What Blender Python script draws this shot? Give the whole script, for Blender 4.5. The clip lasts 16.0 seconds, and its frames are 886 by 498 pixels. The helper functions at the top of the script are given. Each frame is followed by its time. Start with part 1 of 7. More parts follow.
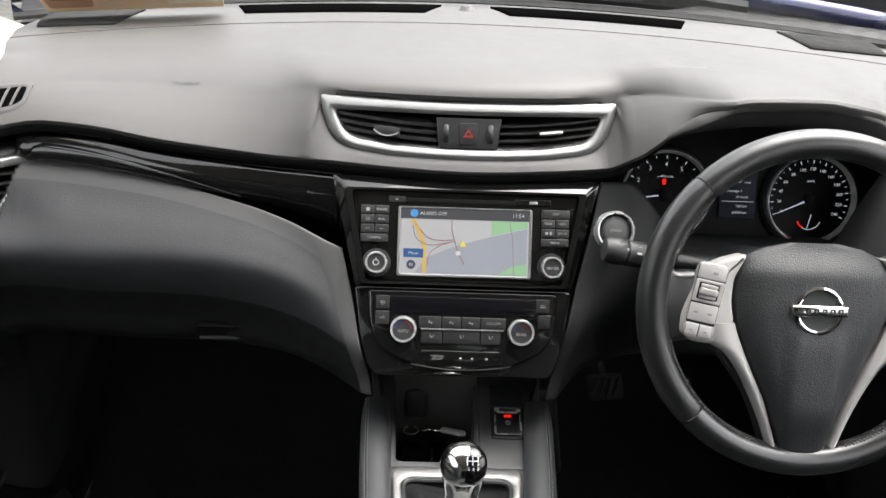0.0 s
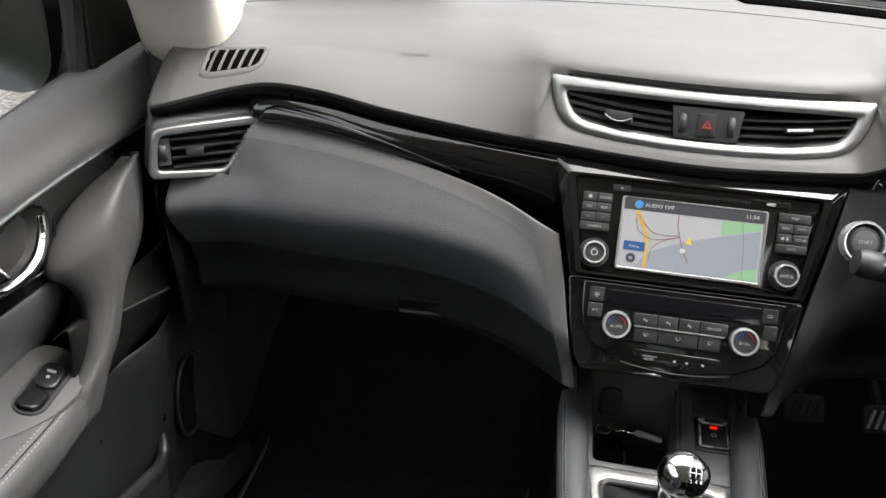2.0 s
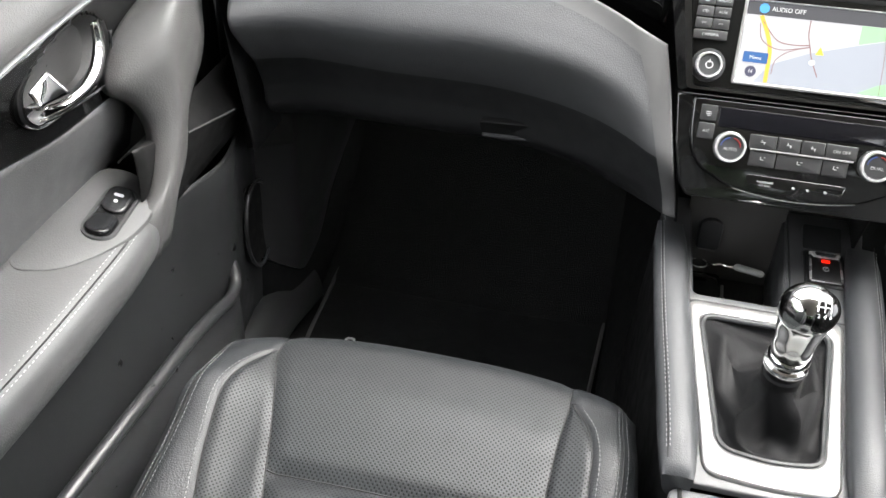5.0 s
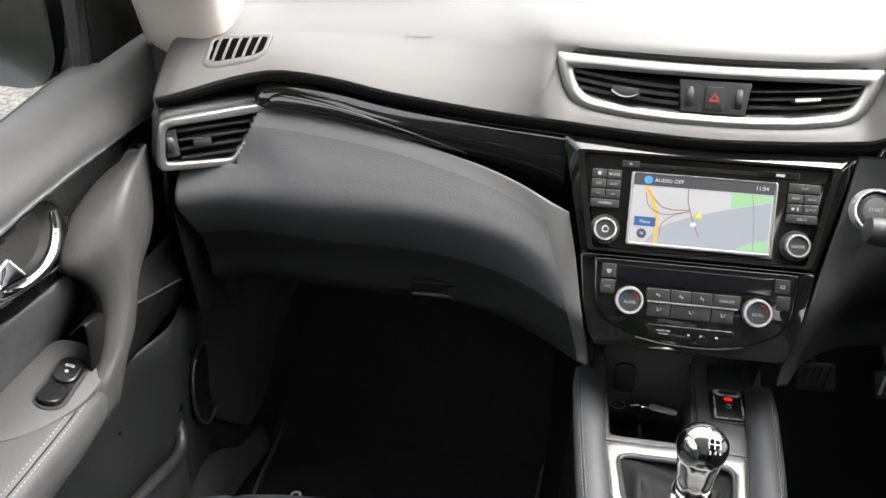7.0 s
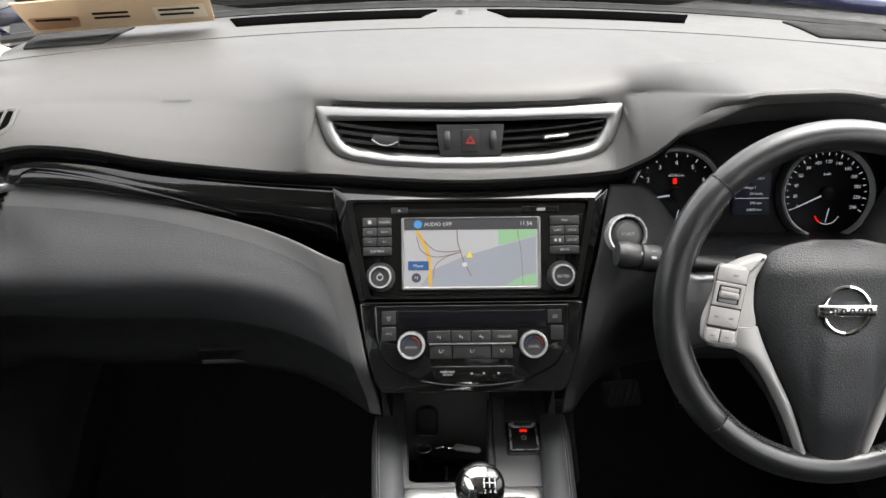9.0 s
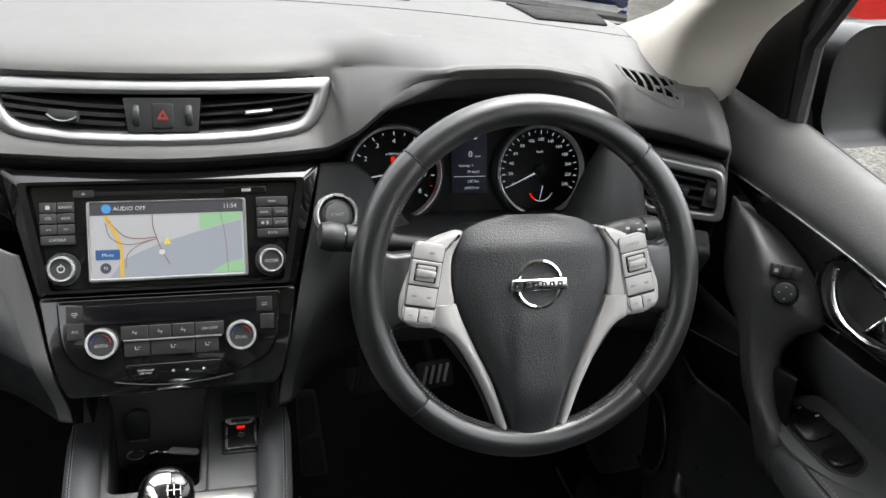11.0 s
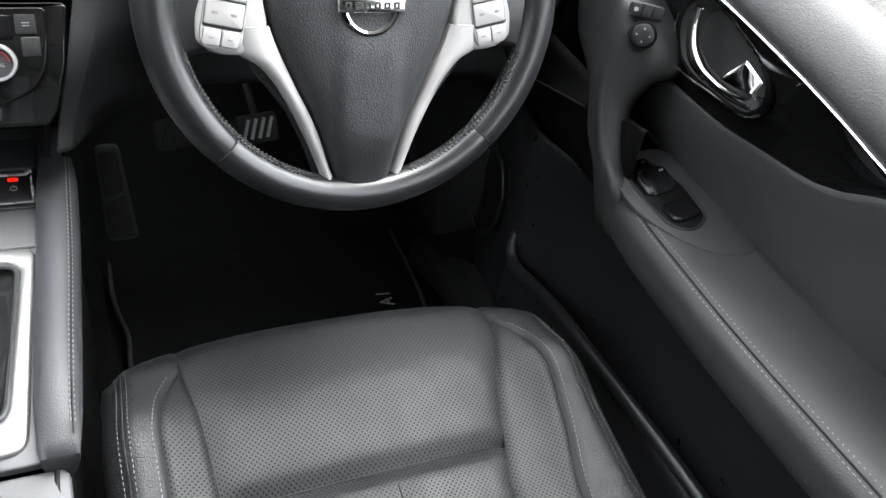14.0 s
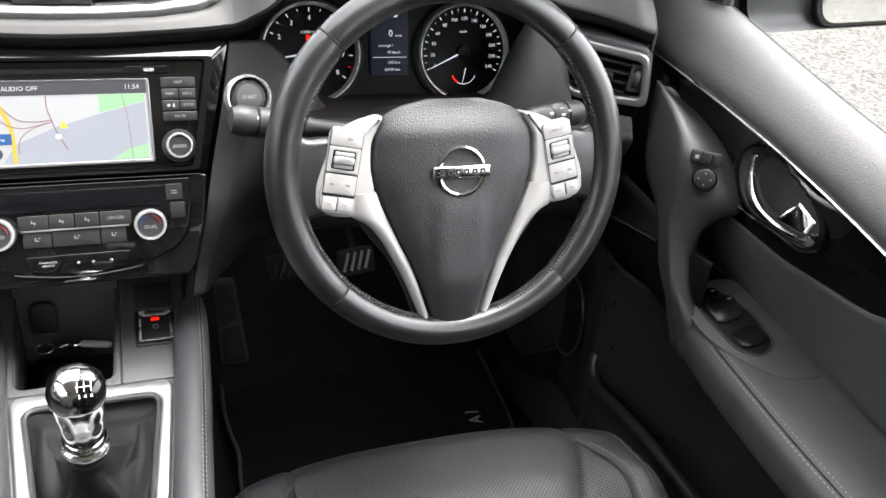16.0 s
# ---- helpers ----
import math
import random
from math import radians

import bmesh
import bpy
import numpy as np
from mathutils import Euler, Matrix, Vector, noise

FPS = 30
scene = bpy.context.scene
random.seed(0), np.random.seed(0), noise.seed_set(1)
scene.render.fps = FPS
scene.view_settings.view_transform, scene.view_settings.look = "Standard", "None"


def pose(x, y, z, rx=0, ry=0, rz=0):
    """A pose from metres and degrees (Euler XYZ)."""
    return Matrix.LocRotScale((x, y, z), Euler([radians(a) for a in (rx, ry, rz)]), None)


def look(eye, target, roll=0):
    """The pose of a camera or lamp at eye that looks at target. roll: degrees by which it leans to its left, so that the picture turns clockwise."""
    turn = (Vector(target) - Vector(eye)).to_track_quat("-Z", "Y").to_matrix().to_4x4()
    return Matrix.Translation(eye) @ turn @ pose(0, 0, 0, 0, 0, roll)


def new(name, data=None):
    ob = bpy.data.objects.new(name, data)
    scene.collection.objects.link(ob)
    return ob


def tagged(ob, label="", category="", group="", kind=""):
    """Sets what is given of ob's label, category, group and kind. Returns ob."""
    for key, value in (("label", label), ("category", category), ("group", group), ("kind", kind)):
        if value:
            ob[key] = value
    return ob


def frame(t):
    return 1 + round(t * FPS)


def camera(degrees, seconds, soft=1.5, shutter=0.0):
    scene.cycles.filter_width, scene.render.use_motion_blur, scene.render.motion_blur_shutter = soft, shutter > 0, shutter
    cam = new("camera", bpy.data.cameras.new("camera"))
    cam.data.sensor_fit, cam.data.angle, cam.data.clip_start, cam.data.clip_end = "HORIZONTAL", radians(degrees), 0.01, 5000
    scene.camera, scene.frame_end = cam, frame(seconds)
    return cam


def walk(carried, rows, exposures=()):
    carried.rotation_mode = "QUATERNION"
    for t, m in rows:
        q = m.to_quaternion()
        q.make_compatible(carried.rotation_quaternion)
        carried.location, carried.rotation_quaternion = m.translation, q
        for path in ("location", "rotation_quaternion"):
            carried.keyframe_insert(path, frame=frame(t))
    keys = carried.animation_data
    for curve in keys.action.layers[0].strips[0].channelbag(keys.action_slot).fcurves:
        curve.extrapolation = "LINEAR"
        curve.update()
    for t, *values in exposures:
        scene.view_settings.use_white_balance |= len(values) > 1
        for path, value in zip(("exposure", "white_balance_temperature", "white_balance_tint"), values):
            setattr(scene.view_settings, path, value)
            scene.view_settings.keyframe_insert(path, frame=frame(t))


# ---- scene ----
cam = camera(55.47, 16.0)
PATH = [
    (0, (-0.0420, -0.0834, 1.1321), (-0.0102, 1.7044, 0.2362), 2.24),
    (0.5, (-0.0633, -0.0792, 1.1328), (-0.1254, 1.7000, 0.2215), 2.43),
    (1, (-0.0878, -0.0791, 1.1282), (-0.2382, 1.6946, 0.2165), 2.67),
    (1.5, (-0.1077, -0.0750, 1.1247), (-0.3461, 1.6827, 0.2007), 2.37),
    (2, (-0.1311, -0.0643, 1.1111), (-0.4310, 1.6789, 0.1777), 2.67),
    (2.5, (-0.1459, -0.0430, 1.0923), (-0.5171, 1.6687, 0.1267), 1.74),
    (3, (-0.1672, -0.0219, 1.0638), (-0.5030, 1.6071, -0.0468), 2.21),
    (3.5, (-0.1823, -0.0037, 1.0385), (-0.5284, 1.5369, -0.1889), 1.57),
    (3.7, (-0.1855, 0.0033, 1.0267), (-0.5528, 1.5116, -0.2343), 0.97),
    (5.8, (-0.1787, -0.0445, 1.0713), (-0.5321, 1.5054, -0.1424), 0.92),
    (6, (-0.1741, -0.0522, 1.0768), (-0.5328, 1.5368, -0.0836), 0.99),
    (6.5, (-0.1601, -0.0612, 1.0927), (-0.5157, 1.6034, 0.0426), 0.84),
    (7, (-0.1434, -0.0687, 1.1132), (-0.4394, 1.6535, 0.1403), 0.72),
    (7.5, (-0.1235, -0.0670, 1.1232), (-0.3223, 1.7009, 0.2095), 0.72),
    (8, (-0.0997, -0.0626, 1.1304), (-0.2028, 1.7236, 0.2367), 0.57),
    (8.5, (-0.0780, -0.0545, 1.1303), (-0.1661, 1.7326, 0.2368), -0.29),
    (9, (-0.0411, -0.0483, 1.1211), (-0.0239, 1.7467, 0.2392), -0.36),
    (9.2, (-0.0286, -0.0484, 1.1221), (0.0491, 1.7434, 0.2369), 0.10),
    (11.3, (0.0708, -0.0046, 1.0835), (0.6588, 1.6838, 0.1872), 6.01),
    (11.5, (0.0783, 0.0063, 1.0737), (0.7341, 1.6436, 0.1308), 7.25),
    (12, (0.1031, 0.0406, 1.0467), (0.8551, 1.5542, -0.0226), 9.06),
    (12.5, (0.1068, 0.0520, 1.0271), (0.8598, 1.4857, -0.1466), 9.70),
    (13, (0.1079, 0.0583, 1.0132), (0.8893, 1.4129, -0.2336), 11.84),
    (13.5, (0.1059, 0.0591, 1.0042), (0.9276, 1.3708, -0.2624), 14.53),
    (14, (0.1045, 0.0566, 1.0087), (0.9171, 1.3601, -0.2722), 14.34),
    (14.5, (0.0937, 0.0444, 1.0312), (0.8957, 1.3643, -0.2396), 13.66),
    (15, (0.0836, 0.0269, 1.0571), (0.8730, 1.3973, -0.1672), 12.39),
    (15.5, (0.0755, 0.0136, 1.0753), (0.8214, 1.4936, -0.0441), 10.07),
    (16, (0.0685, 0.0038, 1.0877), (0.7214, 1.5340, -0.0223), 8.11),
]
walk(cam, [(t, look(eye, target, roll)) for t, eye, target, roll in PATH],
     exposures=[(0.0, 2.03, 6600, 10), (2.0, 2.03, 6600, 10), (3.5, 2.55, 6550, 9), (6.0, 3.16, 6550, 9), (7.0, 2.52, 6600, 10), (8.0, 2.06, 6650, 10), (9.2, 2.0, 6600, 10), (11.5, 2.1, 6450, 7),
                (12.0, 2.36, 6400, 6), (12.5, 2.76, 6250, 6), (13.5, 2.84, 6200, 7), (14.5, 2.90, 6350, 9), (15.0, 2.88, 6450, 9), (16.0, 2.85, 6500, 10)])

# ---- daylight: overcast sky with a soft sun ----
world = bpy.data.worlds.new("sky")
scene.world = world
world.use_nodes = True
wn, wl = world.node_tree.nodes, world.node_tree.links
sky = wn.new("ShaderNodeTexSky")
sky.sky_type = "NISHITA"
sky.sun_disc = False
sky.sun_elevation = radians(66.2)
sky.sun_rotation = radians(65.3)
sky.dust_density = 3.0
sky.ozone_density = 1.0
grey = wn.new("ShaderNodeHueSaturation")
grey.inputs["Saturation"].default_value = 0.12
wl.new(sky.outputs[0], grey.inputs["Color"])
wl.new(grey.outputs[0], wn["Background"].inputs[0])
wn["Background"].inputs[1].default_value = 0.21
sun = new("sun", bpy.data.lights.new("sun", "SUN"))
sun.data.energy = 0.60
sun.data.angle = radians(55)
sun.data.color = (1.0, 0.965, 0.91)
sun.matrix_world = look((0.98, 0.45, 2.45), (0, 0, 0))
scene.view_settings.exposure = 2.5


# ---- materials ----
def material(name, colour, rough=0.5, metal=0.0, coat=0.0, grain=0.0, size=0.002, spread=0.15, blotch=0.12, spec=0.5):
    """A surface with fine relief (grain, at that size in metres) and tone variation at two scales."""
    m = bpy.data.materials.new(name)
    m.use_nodes = True
    nt = m.node_tree
    n, l = nt.nodes, nt.links
    b = n["Principled BSDF"]
    b.inputs["Roughness"].default_value = rough
    b.inputs["Metallic"].default_value = metal
    b.inputs["Coat Weight"].default_value = coat
    b.inputs["Coat Roughness"].default_value = 0.03
    b.inputs["Specular IOR Level"].default_value = spec
    tc = n.new("ShaderNodeTexCoord")
    big = n.new("ShaderNodeTexNoise")
    big.inputs["Scale"].default_value = 7.0
    big.inputs["Detail"].default_value = 5.0
    l.new(tc.outputs["Object"], big.inputs["Vector"])
    ramp = n.new("ShaderNodeMapRange")
    ramp.inputs["From Min"].default_value, ramp.inputs["From Max"].default_value = 0.25, 0.75
    ramp.inputs["To Min"].default_value, ramp.inputs["To Max"].default_value = 1 - spread, 1 + spread
    l.new(big.outputs["Fac"], ramp.inputs["Value"])
    mul = n.new("ShaderNodeVectorMath")
    mul.operation = "SCALE"
    mul.inputs[0].default_value = colour
    l.new(ramp.outputs[0], mul.inputs["Scale"])
    l.new(mul.outputs[0], b.inputs["Base Color"])
    rr = n.new("ShaderNodeMapRange")
    rr.inputs["From Min"].default_value, rr.inputs["From Max"].default_value = 0.3, 0.7
    rr.inputs["To Min"].default_value = max(0.0, rough * (1 - blotch))
    rr.inputs["To Max"].default_value = min(1.0, rough * (1 + blotch))
    mid = n.new("ShaderNodeTexNoise")
    mid.inputs["Scale"].default_value = 45.0
    mid.inputs["Detail"].default_value = 4.0
    l.new(tc.outputs["Object"], mid.inputs["Vector"])
    l.new(mid.outputs["Fac"], rr.inputs["Value"])
    l.new(rr.outputs[0], b.inputs["Roughness"])
    if grain:
        v = n.new("ShaderNodeTexVoronoi")
        v.feature = "DISTANCE_TO_EDGE"
        v.inputs["Scale"].default_value = 1 / size
        l.new(tc.outputs["Object"], v.inputs["Vector"])
        cap = n.new("ShaderNodeMapRange")
        cap.inputs["From Max"].default_value = 0.25
        l.new(v.outputs["Distance"], cap.inputs["Value"])
        bump = n.new("ShaderNodeBump")
        bump.inputs["Strength"].default_value = grain
        bump.inputs["Distance"].default_value = size * 0.25
        l.new(cap.outputs[0], bump.inputs["Height"])
        l.new(bump.outputs[0], b.inputs["Normal"])
    return m


def perforated(name, colour, rough, pitch=0.0036):
    """Leather with a diagonal grid of punched holes."""
    m = material(name, colour, rough, grain=0.0, spread=0.12)
    nt = m.node_tree
    n, l = nt.nodes, nt.links
    b = n["Principled BSDF"]
    tc = n.new("ShaderNodeTexCoord")
    mp = n.new("ShaderNodeMapping")
    mp.inputs["Rotation"].default_value = (0, 0, radians(45))
    mp.inputs["Scale"].default_value = (1 / pitch, 1 / pitch, 0)
    l.new(tc.outputs["Object"], mp.inputs["Vector"])
    fr = n.new("ShaderNodeVectorMath")
    fr.operation = "FRACTION"
    l.new(mp.outputs[0], fr.inputs[0])
    d = n.new("ShaderNodeVectorMath")
    d.operation = "DISTANCE"
    d.inputs[1].default_value = (0.5, 0.5, 0)
    l.new(fr.outputs[0], d.inputs[0])
    hole = n.new("ShaderNodeMapRange")
    hole.inputs["From Min"].default_value, hole.inputs["From Max"].default_value = 0.16, 0.34
    l.new(d.outputs["Value"], hole.inputs["Value"])
    old = b.inputs["Base Color"].links[0].from_socket
    mix = n.new("ShaderNodeMixRGB")
    mix.inputs[1].default_value = (0.0055, 0.0055, 0.0055, 1)
    l.new(hole.outputs[0], mix.inputs[0])
    l.new(old, mix.inputs[2])
    l.new(mix.outputs[0], b.inputs["Base Color"])
    bump = n.new("ShaderNodeBump")
    bump.inputs["Strength"].default_value = 0.3
    bump.inputs["Distance"].default_value = 0.0008
    shine = n.new("ShaderNodeMapRange")
    shine.inputs["To Min"].default_value, shine.inputs["To Max"].default_value = 0.12, 0.36
    l.new(hole.outputs[0], shine.inputs["Value"])
    l.new(shine.outputs[0], b.inputs["Specular IOR Level"])
    l.new(hole.outputs[0], bump.inputs["Height"])
    l.new(bump.outputs[0], b.inputs["Normal"])
    return m


def glowing(name, colour, strength):
    m = bpy.data.materials.new(name)
    m.use_nodes = True
    b = m.node_tree.nodes["Principled BSDF"]
    b.inputs["Base Color"].default_value = (*[c * 0.1 for c in colour], 1)
    b.inputs["Roughness"].default_value = 0.5
    b.inputs["Specular IOR Level"].default_value = 0.2
    b.inputs["Emission Color"].default_value = (*colour, 1)
    b.inputs["Emission Strength"].default_value = strength
    return m


def glass(name, tint=(1, 1, 1)):
    m = bpy.data.materials.new(name)
    m.use_nodes = True
    b = m.node_tree.nodes["Principled BSDF"]
    b.inputs["Base Color"].default_value = (*tint, 1)
    b.inputs["Transmission Weight"].default_value = 1.0
    b.inputs["Roughness"].default_value = 0.0
    b.inputs["IOR"].default_value = 1.02
    return m


DASH = material("dash_soft_plastic", (0.056, 0.0545, 0.0525), 0.5, grain=0.06, size=0.0016, spread=0.03, blotch=0.03)
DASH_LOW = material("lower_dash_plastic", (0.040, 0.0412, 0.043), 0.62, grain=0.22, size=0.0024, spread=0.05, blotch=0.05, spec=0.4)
HARD = material("hard_black_plastic", (0.014, 0.0147, 0.0155), 0.45, grain=0.2, size=0.0012)
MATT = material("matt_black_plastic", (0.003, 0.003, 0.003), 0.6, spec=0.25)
GLOSS = material("piano_black", (0.004, 0.004, 0.004), 0.06, coat=0.5, blotch=0.2)
SILVER = material("satin_silver", (0.29, 0.29, 0.286), 0.34, metal=0.85, spread=0.03, blotch=0.08)
CHROME = material("chrome", (0.9, 0.9, 0.9), 0.06, metal=1.0, spread=0.02)
SATIN = material("bright_satin_metal", (0.46, 0.46, 0.46), 0.28, metal=0.6, spread=0.02)
LEATHER = material("black_leather", (0.029, 0.0305, 0.0325), 0.46, grain=0.2, size=0.0022)
WHEEL_LEATHER = material("worn_wheel_leather", (0.0075, 0.0078, 0.0082), 0.30, spread=0.06, blotch=0.03, spec=0.95)
SEAT_LEATHER = material("seat_leather", (0.0098, 0.0107, 0.0118), 0.42, grain=0.3, size=0.0026, blotch=0.10, spec=0.4)
PERF = perforated("perforated_leather", (0.0108, 0.0119, 0.0131), 0.47)
# Seat leather lightened: the light falling on the headrest is put into its colour.
HEADREST_LIT = perforated("headrest_leather_lit", (0.085, 0.092, 0.091), 0.55)
THREAD = material("grey_thread", (0.21, 0.21, 0.21), 0.7)
DARK_THREAD = material("dark_seam", (0.006, 0.006, 0.006), 0.8)
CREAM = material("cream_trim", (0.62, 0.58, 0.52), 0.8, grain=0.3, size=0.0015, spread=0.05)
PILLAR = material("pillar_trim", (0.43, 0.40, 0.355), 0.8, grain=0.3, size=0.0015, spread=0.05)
CARPET = material("black_carpet", (0.0085, 0.0088, 0.0091), 0.95, grain=0.8, size=0.003, spec=0.15)
BOOT = material("soft_boot_leather", (0.0062, 0.0062, 0.0066), 0.66, grain=0.25, size=0.002, spec=0.2)
WHITE = material("white_print", (0.28, 0.28, 0.28), 0.5)
GREYPRINT = material("grey_print", (0.22, 0.22, 0.22), 0.5)
RED = glowing("red_lamp", (1.0, 0.015, 0.005), 0.22)
BUTTON = material("button_plastic", (0.0095, 0.0097, 0.0102), 0.42)
# Black without sheen that paints the darkness inside slots and vents.
OPENING_SHADE = material("opening_shade_black", (0.002, 0.002, 0.002), 0.9, spec=0.0)
GRILLE = material("speaker_mesh", (0.028, 0.028, 0.0275), 0.9, grain=0.8, size=0.003, spec=0.1)
PAINT = material("dark_blue_paint", (0.012, 0.016, 0.06), 0.15, metal=0.3, coat=1.0)
BODY = material("silver_switch_plastic", (0.36, 0.355, 0.345), 0.40, metal=0.15, spread=0.05, blotch=0.1)
RUBBER = material("black_rubber", (0.012, 0.012, 0.012), 0.7)
CARD = material("tan_card", (0.62, 0.46, 0.30), 0.6, spread=0.08)
CARD_PALE = material("pale_card", (0.70, 0.62, 0.48), 0.6)
CARD_BROWN = material("brown_patch", (0.33, 0.19, 0.11), 0.6)
MIRROR = material("mirror_glass", (0.92, 0.93, 0.93), 0.01, metal=1.0, spread=0.0)
PANE = glass("window_glass")
ASPHALT = material("pale_asphalt", (0.105, 0.102, 0.092), 0.9, grain=1.0, size=0.012, spread=0.25)
SCREEN_DARK = glowing("screen_header", (0.05, 0.05, 0.055), 0.3)


def speckle(m, scale, low, high):
    """Multiply a material's colour by coarse light and dark grains."""
    n, l = m.node_tree.nodes, m.node_tree.links
    b = n["Principled BSDF"]
    old = b.inputs["Base Color"].links[0].from_socket
    tc = n.new("ShaderNodeTexCoord")
    t = n.new("ShaderNodeTexNoise")
    t.inputs["Scale"].default_value = scale
    t.inputs["Detail"].default_value = 6.0
    t.inputs["Roughness"].default_value = 0.7
    l.new(tc.outputs["Object"], t.inputs["Vector"])
    r = n.new("ShaderNodeMapRange")
    r.inputs["From Min"].default_value, r.inputs["From Max"].default_value = 0.36, 0.64
    r.inputs["To Min"].default_value, r.inputs["To Max"].default_value = low, high
    l.new(t.outputs["Fac"], r.inputs["Value"])
    mul = n.new("ShaderNodeVectorMath")
    mul.operation = "SCALE"
    l.new(old, mul.inputs[0])
    l.new(r.outputs[0], mul.inputs["Scale"])
    l.new(mul.outputs[0], b.inputs["Base Color"])


speckle(ASPHALT, 38.0, 0.30, 1.75)


# ---- mesh tools ----
def lin(a, b, n):
    return [a + (b - a) * k / (n - 1) for k in range(n)]


def mesh_ob(name, bm, mat, parent=None, label="", smooth=True, angle=40):
    bmesh.ops.remove_doubles(bm, verts=bm.verts, dist=1e-6)
    bmesh.ops.recalc_face_normals(bm, faces=bm.faces)
    me = bpy.data.meshes.new(name)
    bm.to_mesh(me)
    bm.free()
    me.materials.append(mat)
    if smooth:
        me.shade_smooth()
        me.set_sharp_from_angle(angle=radians(angle))
    ob = new(name, me)
    if parent:
        ob.parent = parent
    if label:
        ob["label"] = label
    return ob


def part(name, bm, mat, parent, label="", smooth=True, angle=40):
    return mesh_ob(name, bm, mat, parent, label, smooth, angle)


def thing(name, label, category, group="", kind="", at=(0, 0, 0)):
    ob = new(name)
    ob.location = (0, 0, 0)
    return tagged(ob, label, category, group, kind)


def axes(o, x, y):
    """A frame at o with x and y directions."""
    x = Vector(x).normalized()
    z = x.cross(Vector(y)).normalized()
    y = z.cross(x)
    return Matrix((( x[0], y[0], z[0], o[0]), (x[1], y[1], z[1], o[1]), (x[2], y[2], z[2], o[2]), (0, 0, 0, 1)))


def smooth_fn(*knots):
    """A smooth function through (x, value) knots, flat beyond its ends, with no overshoot."""
    xs, ys = [k[0] for k in knots], [k[1] for k in knots]
    n = len(xs)
    sl = [(ys[i + 1] - ys[i]) / (xs[i + 1] - xs[i]) for i in range(n - 1)]
    tg = [0.0] * n
    for i in range(1, n - 1):
        tg[i] = 0.0 if sl[i - 1] * sl[i] <= 0 else 2 * sl[i - 1] * sl[i] / (sl[i - 1] + sl[i])
    tg[0], tg[-1] = sl[0], sl[-1]

    def f(x):
        if x <= xs[0]:
            return ys[0]
        if x >= xs[-1]:
            return ys[-1]
        i = max(k for k in range(n - 1) if xs[k] <= x)
        h = xs[i + 1] - xs[i]
        t = (x - xs[i]) / h
        a, b = t * t * (3 - 2 * t), t * (1 - t)
        return ys[i] * (1 - a) + ys[i + 1] * a + h * b * ((1 - t) * tg[i] - t * tg[i + 1])
    return f


def spline(pts, n, closed=False):
    """n points along a Catmull-Rom curve through pts."""
    p = [Vector(q) for q in pts]
    m = len(p)
    segs = m if closed else m - 1
    out = []
    for k in range(n):
        u = k / n * segs if closed else k / (n - 1) * segs
        i = min(int(u), segs - 1)
        t = u - i
        if closed:
            a, b, c, d = (p[(i + j) % m] for j in (-1, 0, 1, 2))
        else:
            b, c = p[i], p[i + 1]
            a = p[i - 1] if i else b * 2 - c
            d = p[i + 2] if i + 2 < m else c * 2 - b
        out.append(0.5 * ((2 * b) + (c - a) * t + (2 * a - 5 * b + 4 * c - d) * t * t + (3 * b - a - 3 * c + d) * t ** 3))
    return out


def grid(rows, closed_u=False, closed_v=False, cap=False, bm=None):
    """A sheet of quads through rows of points."""
    bm = bm or bmesh.new()
    vs = [[bm.verts.new(p) for p in r] for r in rows]
    nr, nc = len(vs), len(vs[0])
    for i in range(nr if closed_u else nr - 1):
        for j in range(nc if closed_v else nc - 1):
            q = (vs[i][j], vs[(i + 1) % nr][j], vs[(i + 1) % nr][(j + 1) % nc], vs[i][(j + 1) % nc])
            try:
                bm.faces.new(q)
            except ValueError:
                pass
    if cap:
        for r in (vs[0], vs[-1]):
            try:
                bm.faces.new(r)
            except ValueError:
                pass
    return bm


def thick(ob, t, offset=-1):
    m = ob.modifiers.new("thickness", "SOLIDIFY")
    m.thickness, m.offset = t, offset
    return ob


